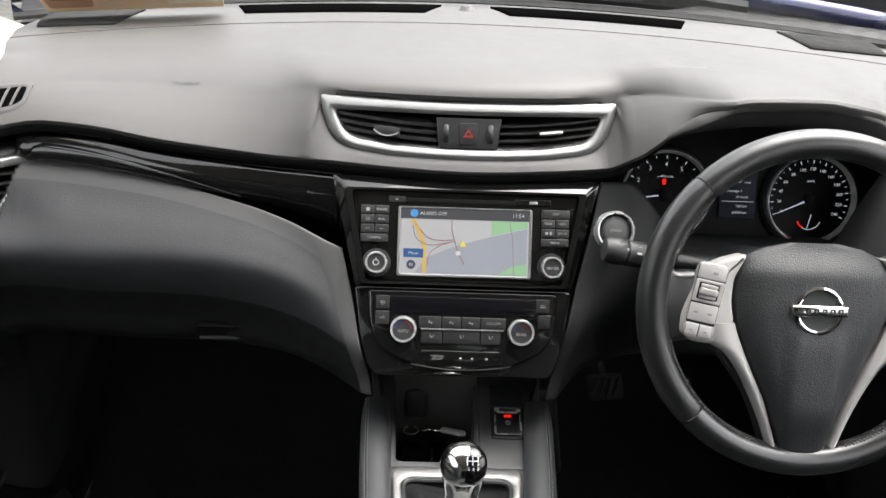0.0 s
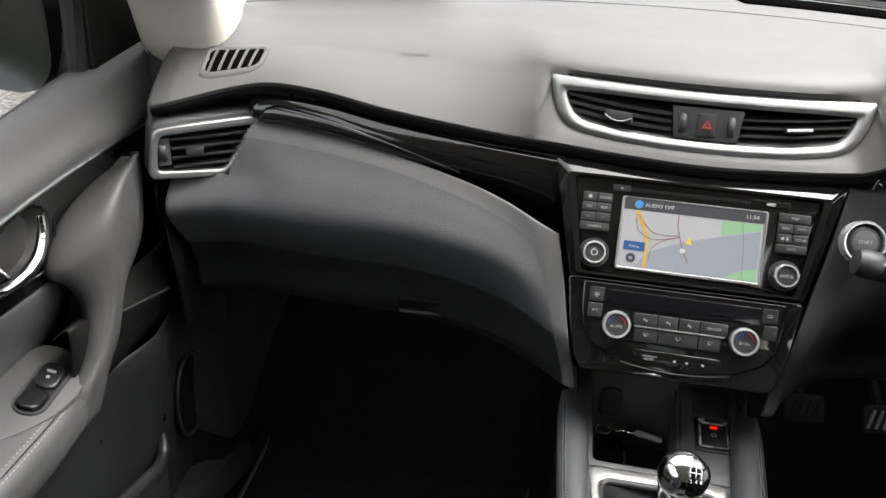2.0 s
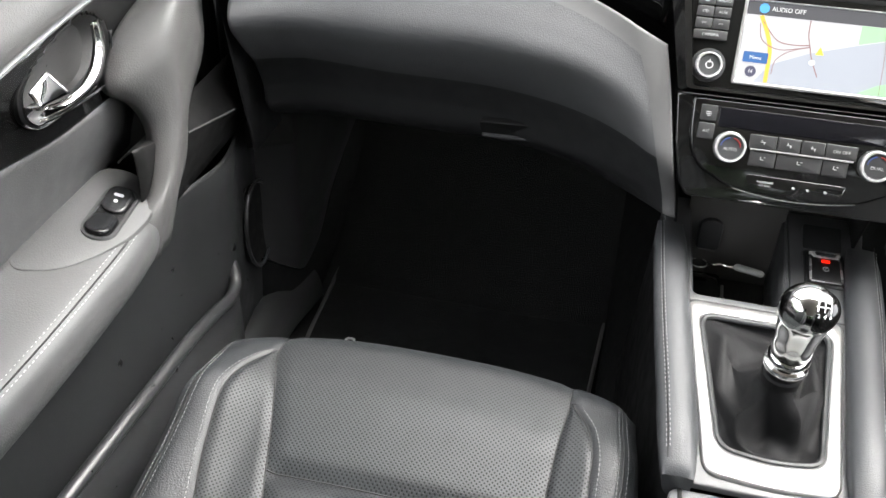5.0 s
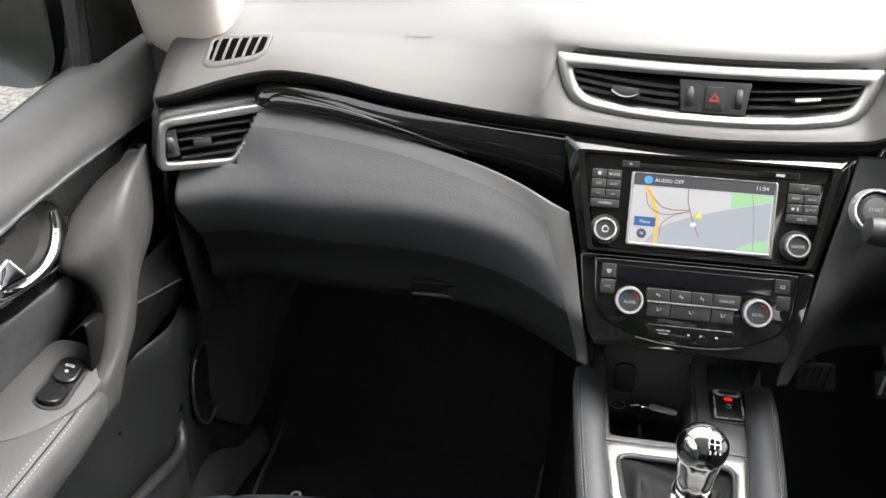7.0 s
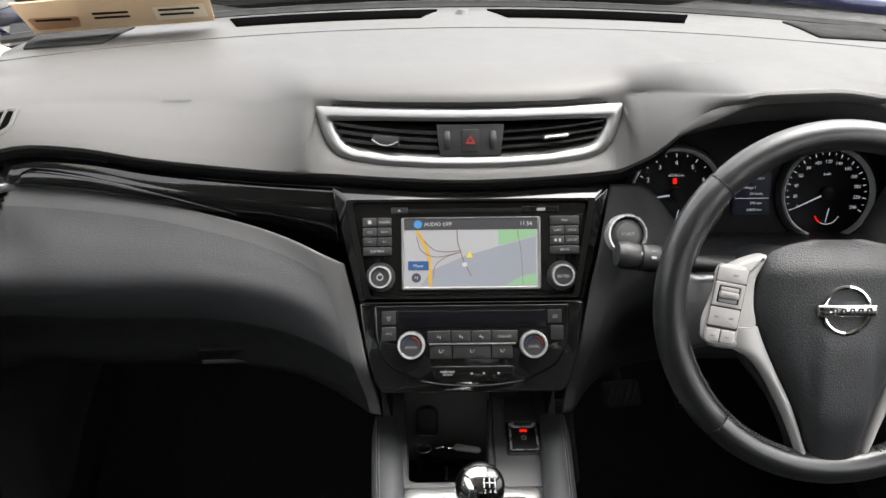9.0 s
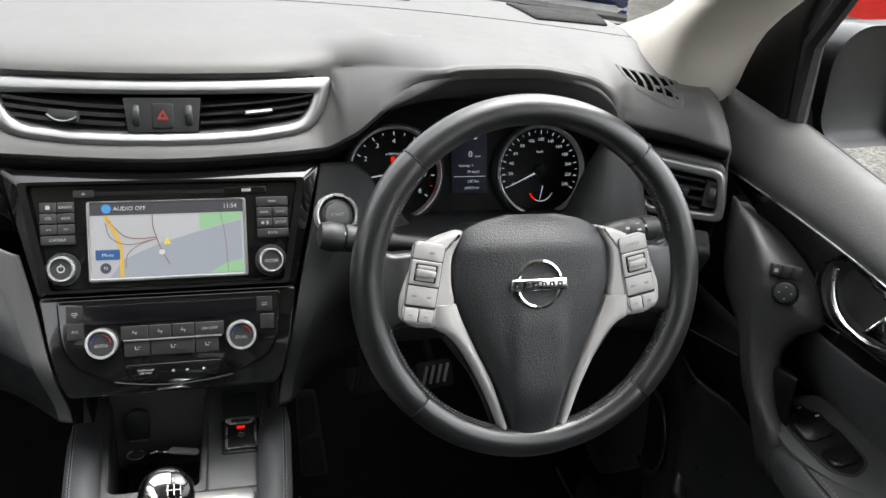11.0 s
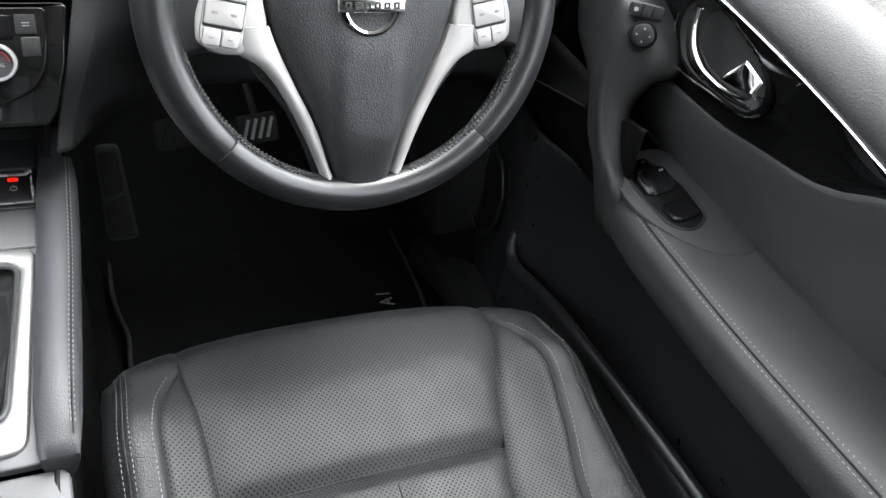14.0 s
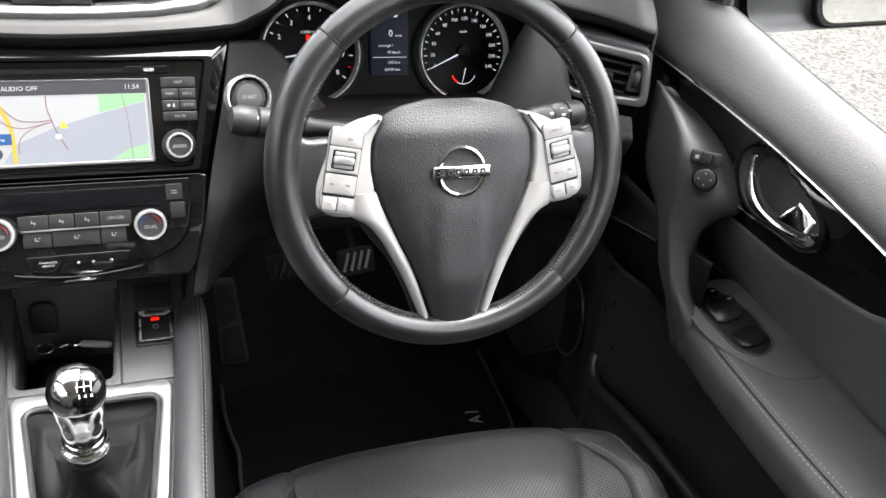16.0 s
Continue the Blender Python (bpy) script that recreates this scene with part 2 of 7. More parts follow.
def plate(outline, frame_m, depth, bevel=0.001, hole=None, bm=None, crown=0.0):
    """A flat piece with that outline in the frame's xy, from -depth to 0 along z, its front edges rounded; hole: an inner outline."""
    bm = bm or bmesh.new()
    o = [Vector((p[0], p[1])) for p in outline]
    area = sum(a.x * b.y - b.x * a.y for a, b in zip(o, o[1:] + o[:1]))
    if area < 0:
        o.reverse()

    def inset(q, d):
        n, out = len(q), []
        for i in range(n):
            e, g = (q[i] - q[i - 1]).normalized(), (q[(i + 1) % n] - q[i]).normalized()
            m = (Vector((-e.y, e.x)) + Vector((-g.y, g.x)))
            m = m.normalized() if m.length > 1e-6 else Vector((-g.y, g.x))
            c = max(0.4, m.dot(Vector((-g.y, g.x))))
            out.append(q[i] + m * d / c)
        return out

    def lift(q, z):
        return [frame_m @ Vector((p.x, p.y, z)) for p in q]
    rows = [lift(o, -depth), lift(o, -bevel)]
    for k in (1, 2, 3):
        a = k * math.pi / 6
        rows.append(lift(inset(o, bevel * (1 - math.cos(a))), -bevel * (1 - math.sin(a))))
    if hole is None:
        vs = [[bm.verts.new(p) for p in r] for r in rows]
        n = len(o)
        for a, b in zip(vs, vs[1:]):
            for j in range(n):
                bm.faces.new((a[j], a[(j + 1) % n], b[(j + 1) % n], b[j]))
        bm.faces.new(vs[-1])
        bm.faces.new(list(reversed(vs[0])))
    else:
        h = [Vector((p[0], p[1])) for p in hole]
        if sum(a.x * b.y - b.x * a.y for a, b in zip(h, h[1:] + h[:1])) < 0:
            h.reverse()
        for k in (3, 2, 1):
            a = k * math.pi / 6
            rows.append(lift(inset(h, -bevel * (1 - math.cos(a))), -bevel * (1 - math.sin(a))))
        inner_rows = rows[5:] + [lift(h, -bevel), lift(h, -depth)]
        loops = []
        for rr in (rows[:5], inner_rows):
            vs = [[bm.verts.new(p) for p in r] for r in rr]
            n = len(vs[0])
            for a, b in zip(vs, vs[1:]):
                for j in range(n):
                    bm.faces.new((a[j], a[(j + 1) % n], b[(j + 1) % n], b[j]))
            loops.append(vs)
        for pair in ((loops[0][-1], loops[1][0]), (loops[0][0], loops[1][-1])):
            edges = []
            for lp in pair:
                for j in range(len(lp)):
                    e = bm.edges.get((lp[j], lp[(j + 1) % len(lp)]))
                    edges.append(e or bm.edges.new((lp[j], lp[(j + 1) % len(lp)])))
            bmesh.ops.triangle_fill(bm, use_beauty=True, use_dissolve=False, edges=edges)
    return bm


def rounded(w, h, r, n=5, cx=0.0, cy=0.0):
    """A rectangle's outline with rounded corners."""
    out = []
    r = min(r, w / 2 - 1e-5, h / 2 - 1e-5)
    for sx, sy, a0 in ((1, 1, 0), (-1, 1, 90), (-1, -1, 180), (1, -1, 270)):
        for k in range(n):
            a = radians(a0 + 90 * k / (n - 1))
            out.append((cx + sx * (w / 2 - r) + r * math.cos(a), cy + sy * (h / 2 - r) + r * math.sin(a)))
    return out


def soften(outline, r, n=4):
    """A polygon's outline with its corners rounded by r."""
    p = [Vector((q[0], q[1])) for q in outline]
    out = []
    for i in range(len(p)):
        a, b, c = p[i - 1], p[i], p[(i + 1) % len(p)]
        d = min(r, (a - b).length * 0.45, (c - b).length * 0.45)
        s, e = b + (a - b).normalized() * d, b + (c - b).normalized() * d
        for k in range(n):
            t = k / (n - 1)
            out.append(s * (1 - t) ** 2 + b * 2 * t * (1 - t) + e * t * t)
    return out


def tube(path, radius, n=8, closed=False, bm=None, flat=1.0):
    """A round bar along a path; radius: one number or one for each point."""
    p = [Vector(q) for q in path]
    rows = []
    up = Vector((0.13, 0.21, 0.97))
    for i, q in enumerate(p):
        a = p[i - 1] if (i or closed) else q
        b = p[(i + 1) % len(p)] if (i + 1 < len(p) or closed) else q
        t = (b - a).normalized()
        u = t.cross(up)
        if u.length < 1e-3:
            u = t.cross(Vector((1, 0, 0)))
        u.normalize()
        w = t.cross(u)
        r = radius[i] if isinstance(radius, (list, tuple)) else radius
        rows.append([q + r * (math.cos(k * 2 * math.pi / n) * u + flat * math.sin(k * 2 * math.pi / n) * w) for k in range(n)])
    return grid(rows, closed_u=closed, closed_v=True, cap=not closed, bm=bm)


def lathe(profile, frame_m, n=32, bm=None):
    """A turned piece: (radius, height) pairs round the frame's z."""
    rows = [[frame_m @ Vector((max(r, 1e-5) * math.cos(2 * math.pi * k / n), max(r, 1e-5) * math.sin(2 * math.pi * k / n), z)) for k in range(n)] for r, z in profile]
    return grid(rows, closed_v=True, bm=bm)


def box(c, s, bevel=0.003, frame_m=None, bm=None):
    """A block with rounded edges, its centre and size in the frame."""
    bm2 = bmesh.new()
    bmesh.ops.create_cube(bm2, size=1, matrix=Matrix.Translation(c) @ Matrix.Diagonal((*s, 1)))
    if bevel:
        bmesh.ops.bevel(bm2, geom=bm2.edges[:], offset=min(bevel, min(s) * 0.45), segments=2, affect="EDGES", profile=0.6)
    if frame_m:
        bm2.transform(frame_m)
    if bm is None:
        return bm2
    me = bpy.data.meshes.new("tmp")
    bm2.to_mesh(me)
    bm2.free()
    bm.from_mesh(me)
    bpy.data.meshes.remove(me)
    return bm


def writing(name, text, size, frame_m, mat, parent, label="", align="CENTER", bold=0.0):
    """Raised print in the built-in font."""
    c = bpy.data.curves.new(name, "FONT")
    c.body, c.size, c.align_x, c.align_y, c.extrude, c.offset = text, size, align, "CENTER", 0.00012, bold
    c.resolution_u = 2
    ob = new(name, c)
    me = bpy.data.meshes.new_from_object(ob)
    bpy.data.objects.remove(ob)
    me.transform(frame_m)
    me.materials.clear()
    me.materials.append(mat)
    out = new(name, me)
    out.parent = parent
    if label:
        out["label"] = label
    return out


def dashes(path, mat, name, parent, length=0.0034, gap=0.0022, r=0.0006, lift_by=(0, 0, 0.0006), label=""):
    """A row of stitches along a path."""
    p = [Vector(q) for q in path]
    bm = bmesh.new()
    want, run, i = 0.0, 0.0, 0
    lens = [(b - a).length for a, b in zip(p, p[1:])]
    total = sum(lens)

    def at(d):
        k = 0
        while k < len(lens) - 1 and d > lens[k]:
            d -= lens[k]
            k += 1
        return p[k].lerp(p[k + 1], min(1, d / max(lens[k], 1e-9))) + Vector(lift_by)
    d = 0.0
    while d + length < total:
        tube([at(d), at(d + length * 0.5) + Vector(lift_by) * 0.5, at(d + length)], [r * 0.6, r, r * 0.6], n=4, bm=bm)
        d += length + gap
    return tagged(part(name, bm, mat, parent, label), kind="stuff")


def mix(a, b, t):
    return a + (b - a) * t


def ease(a, b, x):
    t = min(1.0, max(0.0, (x - a) / (b - a)))
    return t * t * (3 - 2 * t)


# ---- the car's shell and the ground ----
def loose(name, bm, mat, label, category, group="", kind="", smooth=True, angle=40):
    return tagged(mesh_ob(name, bm, mat, None, "", smooth, angle), label, category, group, kind)


bm = bmesh.new()
bmesh.ops.create_grid(bm, x_segments=40, y_segments=40, size=60)
bmesh.ops.translate(bm, verts=bm.verts, vec=(0, 0, -0.52))
loose("ground", bm, ASPHALT, "pale grey rough asphalt of a yard", "ground", kind="structure")

# floor pan with raised toe board and tunnel
fy = smooth_fn((-1.6, -0.012), (1.05, -0.012), (1.45, 0.22), (1.6, 0.45))
rows = []
for i in range(40):
    y = -1.6 + 3.15 * i / 39
    tun = 0.16
    row = []
    for x in lin(-0.76, 0.76, 41):
        z = fy(y) + tun * ease(0.15, 0.08, abs(x))
        row.append((x, y, z))
    rows.append(row)
floor = loose("floor", grid(rows), CARPET, "black carpet on the car's floor", "floor", kind="structure")
thick(floor, 0.03, 1)

# firewall behind the dashboard
loose("wall_front", box((0, 1.5, 0.35), (1.56, 0.03, 1.0), 0.004), MATT, "black bulkhead behind the dashboard", "bulkhead", kind="structure")
loose("wall_back", box((0, -1.62, 0.30), (1.56, 0.04, 1.0), 0.01), MATT, "dark trim behind the rear seats", "wall", kind="structure")

# roof
rows = []
for i in range(12):
    y = 0.52 - 2.1 * i / 11
    rows.append([(x, y, 1.235 - 0.05 * (x / 0.58) ** 2 - 0.05 * ((y + 0.5) / 1.1) ** 2) for x in lin(-0.58, 0.58, 13)])
roof = loose("ceiling", grid(rows), CREAM, "pale fabric headlining", "ceiling", kind="structure")
thick(roof, 0.04, 1)

for s, nm in ((-1, "left"), (1, "right")):
    # roof rail, centre pillar, rear pillar, sill
    loose(f"wall_{nm}", box((s * 0.785, -0.38, 0.265), (0.05, 2.5, 0.91), 0.02), MATT, "outer skin of the car's side", "car side", kind="structure")
    loose(f"wall_front_{nm}", box((s * 0.79, 1.20, 0.255), (0.05, 0.66, 0.93), 0.02), MATT, "front wing side behind the dashboard end", "car side", kind="structure")
    loose("trim", tube(spline([(s * 0.60, 0.50, 1.19), (s * 0.585, -0.3, 1.20), (s * 0.585, -1.55, 1.15)], 16), 0.035, 10), CREAM, "pale trim along the roof rail", "trim", kind="structure")
    loose("trim", tube([(s * 0.72, -0.36, 0.80), (s * 0.60, -0.42, 1.2)], 0.055, 10), CREAM, "pale centre pillar trim", "trim", kind="structure")
    loose("trim", tube([(s * 0.72, -1.45, 0.78), (s * 0.60, -1.5, 1.16)], 0.11, 10), CREAM, "pale rear pillar trim", "trim", kind="structure")
    # front pillar: wide foot on the dashboard, narrowing upward
    rows = []
    foot = [(0.603, 0.985), (0.622, 0.950), (0.672, 0.945), (0.728, 0.990), (0.745, 1.15), (0.745, 1.30), (0.705, 1.35), (0.672, 1.320), (0.640, 1.190), (0.612, 1.070)]
    for k in range(18):
        t = k / 17
        row = []
        for fx, fyy in foot:
            cx, cy = mix(0.69, 0.60, t), mix(1.12, 0.50, t)
            sc = mix(1.0, 0.42, ease(0, 0.35, t))
            row.append((s * (cx + (fx - 0.69) * mix(1, 0.75, t)), cy + (fyy - 1.12) * sc, mix(0.785, 1.20, t)))
        rows.append([Vector(p) for p in spline(row, 40, closed=True)])
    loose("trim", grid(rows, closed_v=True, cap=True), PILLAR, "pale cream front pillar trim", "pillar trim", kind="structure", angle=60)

# unseen dark glass round the rear of the cabin, added to keep out light from behind
REAR_BLOCK = glass("rear_light_block_glass", (0.05, 0.055, 0.055))
for s in (-1, 1):
    rows = [[(s * mix(0.775, 0.640, t), y, mix(0.70, 1.19, t)) for t in lin(0, 1, 5)] for y in lin(-0.37, -1.60, 6)]
    loose("window_3" if s < 0 else "window_4", grid(rows), REAR_BLOCK, "unseen dark rear side glass added to shut out light", "rear window", kind="structure")
rows = [[(x, mix(-1.62, -1.55, t), mix(0.75, 1.20, t)) for x in lin(-0.74, 0.74, 5)] for t in lin(0, 1, 5)]
loose("window_2", grid(rows), REAR_BLOCK, "unseen dark tailgate glass added to shut out light", "rear window", kind="structure")

# windscreen
rows = []
for i in range(10):
    t = i / 9
    rows.append([(x * mix(1, 0.84, t), mix(1.40, 0.52, t) - mix(0.22, 0.10, t) * x * x, mix(0.868, 1.225, t) - 0.05 * x * x) for x in lin(-0.7, 0.7, 15)])
w = loose("window_1", grid(rows), PANE, "clear curved windscreen glass", "windscreen", kind="structure")
w.visible_shadow = False
# black ceramic band and seal at the foot of the windscreen
path = [(x, 1.405 - 0.22 * x * x, 0.862 - 0.05 * x * x) for x in lin(-0.72, 0.72, 25)]
loose("trim", tube(path, 0.007, 6), RUBBER, "black rubber seal along the windscreen's foot", "seal", kind="structure")

# bonnet and scuttle
rows = []
for i in range(14):
    y = 1.52 + 0.95 * i / 13
    rows.append([(x, y - 0.18 * x * x, 0.86 - 0.10 * ((y - 1.52) / 0.95) - 0.16 * max(0, (y - 2.2)) - 0.07 * x * x + 0.015 * ease(0.25, 0.35, abs(x))) for x in lin(-0.78, 0.78, 27)])
bonnet = loose("bonnet", grid(rows), PAINT, "glossy dark blue car bonnet", "bonnet")
thick(bonnet, 0.02)
rows = [[(x, mix(1.41, 1.54, t) - 0.21 * x * x, 0.855 - 0.03 * math.sin(math.pi * t) - 0.06 * x * x) for x in lin(-0.76, 0.76, 27)] for t in lin(0, 1, 6)]
loose("scuttle", grid(rows), HARD, "black plastic scuttle panel below the windscreen", "scuttle", kind="structure")


def wiper(x0, x1, lift_z):
    w = thing("wiper", "black windscreen wiper resting at the glass's foot", "wiper", group="windscreen wipers")
    def at(x, dz):
        return Vector((x, 1.415 - 0.21 * x * x, 0.874 - 0.05 * x * x + dz))
    part("blade", tube([at(mix(x0, x1, t), 0.004 + lift_z * t) for t in lin(0, 1, 14)], 0.007, 6), RUBBER, w)
    part("arm", tube([at(mix(x0, x1, t), 0.012 + lift_z * t) + Vector((0, 0.012, 0.004)) for t in lin(0.1, 0.62, 8)], [0.012 - 0.006 * t for t in lin(0, 1, 8)], 6), HARD, w)
    part("joint", box(at(mix(x0, x1, 0.62), 0.012 + lift_z * 0.62), (0.05, 0.012, 0.014), 0.004), HARD, w)
    return w


wiper(0.48, -0.12, 0.012)
wiper(-0.16, -0.66, 0.012)

# bonnet's washer nozzle cover seen past the scuttle
nz = thing("washer_nozzle", "small grey washer nozzle on the scuttle", "nozzle")
part("cover", lathe([(0.0, 0.02), (0.02, 0.018), (0.045, 0.0), (0.05, -0.006)], Matrix.Translation((0.09, 1.44, 0.862)) @ Matrix.Diagonal((1, 0.5, 0.7, 1)), 20), HARD, nz)


# ---- dashboard ----
dash = thing("dashboard", "dark grey soft-touch dashboard with gloss black and silver trim", "dashboard")

# front edge lines of the pad, from the passenger's door to the driver's
lip_y = smooth_fn((-0.70, 0.795), (-0.64, 0.828), (-0.59, 0.862), (-0.53, 0.882), (-0.34, 0.868), (-0.20, 0.866), (0, 0.856), (0.16, 0.862), (0.21, 0.83), (0.28, 0.792), (0.40, 0.792), (0.47, 0.80), (0.53, 0.872), (0.59, 0.862), (0.64, 0.828), (0.70, 0.795))
lip_z = smooth_fn((-0.70, 0.770), (-0.62, 0.783), (-0.56, 0.796), (-0.505, 0.8035), (-0.447, 0.8005), (-0.376, 0.7905), (-0.305, 0.7825), (-0.234, 0.7755), (-0.164, 0.7715), (-0.095, 0.7680), (0, 0.7655), (0.095, 0.7680), (0.165, 0.7735), (0.195, 0.795), (0.23, 0.832), (0.28, 0.852), (0.35, 0.858), (0.42, 0.850), (0.475, 0.825), (0.53, 0.799), (0.62, 0.783), (0.70, 0.770))
hood_y = smooth_fn((-0.70, 0.86), (-0.53, 0.945), (-0.40, 0.950), (-0.30, 0.944), (-0.235, 0.928), (-0.182, 0.9085), (-0.10, 0.8935), (0, 0.888), (0.10, 0.8935), (0.182, 0.9085), (0.215, 0.893), (0.25, 0.846), (0.285, 0.798), (0.40, 0.797), (0.47, 0.815), (0.55, 0.90), (0.70, 0.86))
hood_z = smooth_fn((-0.70, 0.825), (-0.53, 0.832), (-0.36, 0.832), (-0.25, 0.837), (-0.210, 0.8420), (-0.182, 0.8470), (-0.10, 0.8480), (0, 0.8480), (0.10, 0.8480), (0.182, 0.8490), (0.22, 0.857), (0.25, 0.866), (0.30, 0.881), (0.37, 0.883), (0.43, 0.874), (0.49, 0.850), (0.55, 0.836), (0.70, 0.823))
crest_y = smooth_fn((-0.70, 1.02), (-0.28, 1.05), (-0.18, 1.00), (0, 0.98), (0.12, 0.980), (0.165, 0.966), (0.20, 0.938), (0.24, 0.918), (0.30, 0.905), (0.36, 0.890), (0.42, 0.868), (0.48, 0.870), (0.55, 1.00), (0.70, 1.02))
crest_z = smooth_fn((-0.70, 0.838), (-0.30, 0.860), (-0.2, 0.866), (0.0, 0.870), (0.12, 0.8695), (0.165, 0.870), (0.20, 0.8745), (0.24, 0.882), (0.30, 0.887), (0.36, 0.885), (0.42, 0.877), (0.48, 0.861), (0.55, 0.853), (0.70, 0.838))


frame_low = smooth_fn((0, 0.777), (0.045, 0.7775), (0.097, 0.7795), (0.138, 0.7845), (0.155, 0.790), (0.167, 0.803), (0.175, 0.822), (0.179, 0.833))


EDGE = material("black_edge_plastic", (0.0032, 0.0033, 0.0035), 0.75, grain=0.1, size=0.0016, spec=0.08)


def pad_section(x):
    """Profile of the dash pad at x, from the windscreen down to the front edge and under it."""
    base = (1.385 - 0.22 * x * x, 0.862 - 0.05 * x * x)
    seam = (1.17 - 0.2 * x * x, 0.872 - 0.06 * x * x)
    crest, hood, lip = (crest_y(x), crest_z(x)), (hood_y(x), hood_z(x)), (lip_y(x), lip_z(x))
    brow = ease(0.19, 0.25, x) * (1 - ease(0.47, 0.53, x))
    old = lip
    rise = ease(0.215, 0.285, x) * (1 - ease(0.45, 0.52, x))
    lip = (mix(old[0], hood[0] - 0.004, rise), mix(old[1], hood[1] - 0.006, rise))
    mid = 1 - ease(0.177, 0.190, abs(x))
    xa = min(abs(x), 0.180)
    plane = 0.8795 + 0.54 * xa * xa
    top_z, low_z = 0.8425 + 0.02 * xa * xa, frame_low(xa)
    deep = 0.035 * (1 - ease(0.152, 0.160, abs(x)))

    def on_front(t, y, z):
        """Front face: a straight slope beside the vent, the vent's plane at it."""
        return (mix(mix(hood[0], lip[0], t) - 0.004 * math.sin(math.pi * t), y, mid), mix(mix(hood[1], lip[1], t) + 0.003 * math.sin(math.pi * t), z, mid))
    up_y, low_y = plane + (top_z - 0.806) * 0.35, plane + (low_z - 0.806) * 0.35
    up_y = mix(up_y, min(up_y, hood[0] - 0.0015), ease(0.13, 0.17, abs(x)))
    front = [hood, on_front(0.12, up_y, top_z), on_front(0.3, up_y - 0.002 + deep, top_z - 0.008), on_front(0.62, low_y + deep, low_z + 0.006), on_front(0.75, low_y, low_z), on_front(0.9, mix(low_y, lip[0], 0.6), mix(low_z, lip[1], mix(0.45, 0.6, ease(0.13, 0.17, abs(x))))), lip]
    ridge = ease(0.20, 0.29, x) * (1 - ease(0.43, 0.52, x))
    pts = [base, (mix(base[0], seam[0], 0.5), mix(base[1], seam[1], 0.5) + 0.003), seam, (mix(mix(seam[0], crest[0], 0.5), crest[0] + 0.020, ridge), mix(mix(seam[1], crest[1], 0.5) + 0.003, crest[1] - 0.0115, ridge)), crest]
    out = [Vector((x, p[0], p[1])) for p in spline([(q[0], q[1], 0) for q in pts], 17)]
    crisp = (1 - ease(0.185, 0.25, abs(x))) * (1 - ridge)
    bend = (mix(crest[0], hood[0], mix(0.64, 0.90, crisp)), mix(crest[1], hood[1], mix(0.28, 0.08, crisp)))
    for k in range(1, 14):
        t = k / 13
        out.append(Vector((x, *[(1 - t) ** 2 * c + 2 * t * (1 - t) * b + t * t * h for c, b, h in zip(crest, bend, hood)])))
    for k in range(1, 13):
        u = k / 12 * 6
        i = min(5, int(u))
        out.append(Vector((x, mix(front[i][0], front[i + 1][0], u - i), mix(front[i][1], front[i + 1][1], u - i))))
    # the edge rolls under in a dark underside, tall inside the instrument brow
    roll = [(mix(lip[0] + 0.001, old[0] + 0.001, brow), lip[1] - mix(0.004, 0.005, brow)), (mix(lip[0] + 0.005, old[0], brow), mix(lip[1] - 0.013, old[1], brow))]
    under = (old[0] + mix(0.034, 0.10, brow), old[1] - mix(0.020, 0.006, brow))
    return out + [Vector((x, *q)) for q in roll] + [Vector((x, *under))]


xs = sorted(set(round(x, 4) for x in lin(-0.648, 0.648, 65) + lin(-0.30, -0.14, 33) + lin(0.14, 0.24, 21) + lin(0.16, 0.5, 40)))
secs = [pad_section(x) for x in xs]
pad = part("upper_pad", grid([q[:43] for q in secs]), DASH, dash, angle=38)
thick(pad, 0.004, 0)
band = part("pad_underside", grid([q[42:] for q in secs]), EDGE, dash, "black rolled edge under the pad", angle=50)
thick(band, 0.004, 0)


def pad_top(x, y, lift=0.0):
    """The pad's surface at a plan place on its top."""
    sec = pad_section(x)[:42]
    for a, b in zip(sec, sec[1:]):
        if b.y <= y <= a.y:
            return Vector((x, y, mix(a.z, b.z, (a.y - y) / max(1e-9, a.y - b.y)) + lift))
    return Vector((x, y, sec[0].z + lift))


# seam across the pad, demister slots and speaker panels by the windscreen
part("seam", tube([pad_top(x, 1.17 - 0.2 * x * x, 0.0018) for x in lin(-0.66, 0.66, 41)], 0.0012, 5), DARK_THREAD, dash)
# No slot is cut: a black sheet on the pad stands for its shade.
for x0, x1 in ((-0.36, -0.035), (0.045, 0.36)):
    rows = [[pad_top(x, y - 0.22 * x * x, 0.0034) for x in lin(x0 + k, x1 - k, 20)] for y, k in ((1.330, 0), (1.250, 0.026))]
    slot = thick(part("demister_slot", grid(rows), OPENING_SHADE, dash, "flat black sheet painting the dark demister slot along the windscreen"), 0.003, 0)
part("sensor", lathe([(0, 0.008), (0.008, 0.007), (0.013, 0.0), (0.022, -0.003)], Matrix.Translation(pad_top(0.005, 1.29, 0.002)), 20), DASH, dash)
for s in (-1, 1):
    rows = [[pad_top(s * mix(a, b, t), y, 0.0036) for t in lin(0, 1, 9)] for y, a, b in ((1.285, 0.505, 0.656), (1.25, 0.505, 0.648), (1.20, 0.506, 0.636), (1.155, 0.509, 0.622))]
    thick(part("speaker_grille", grid(rows), GRILLE, dash, "dark tweeter grille at the windscreen's corner"), 0.003, 0)
# raised airbag lettering on the pad
fm = axes(pad_top(-0.352, 0.948, 0.0040), (1, 0, 0), (0, 0.9, 0.3))
writing("lettering", "SRS AIRBAG", 0.0066, fm, DASH_LOW, dash)

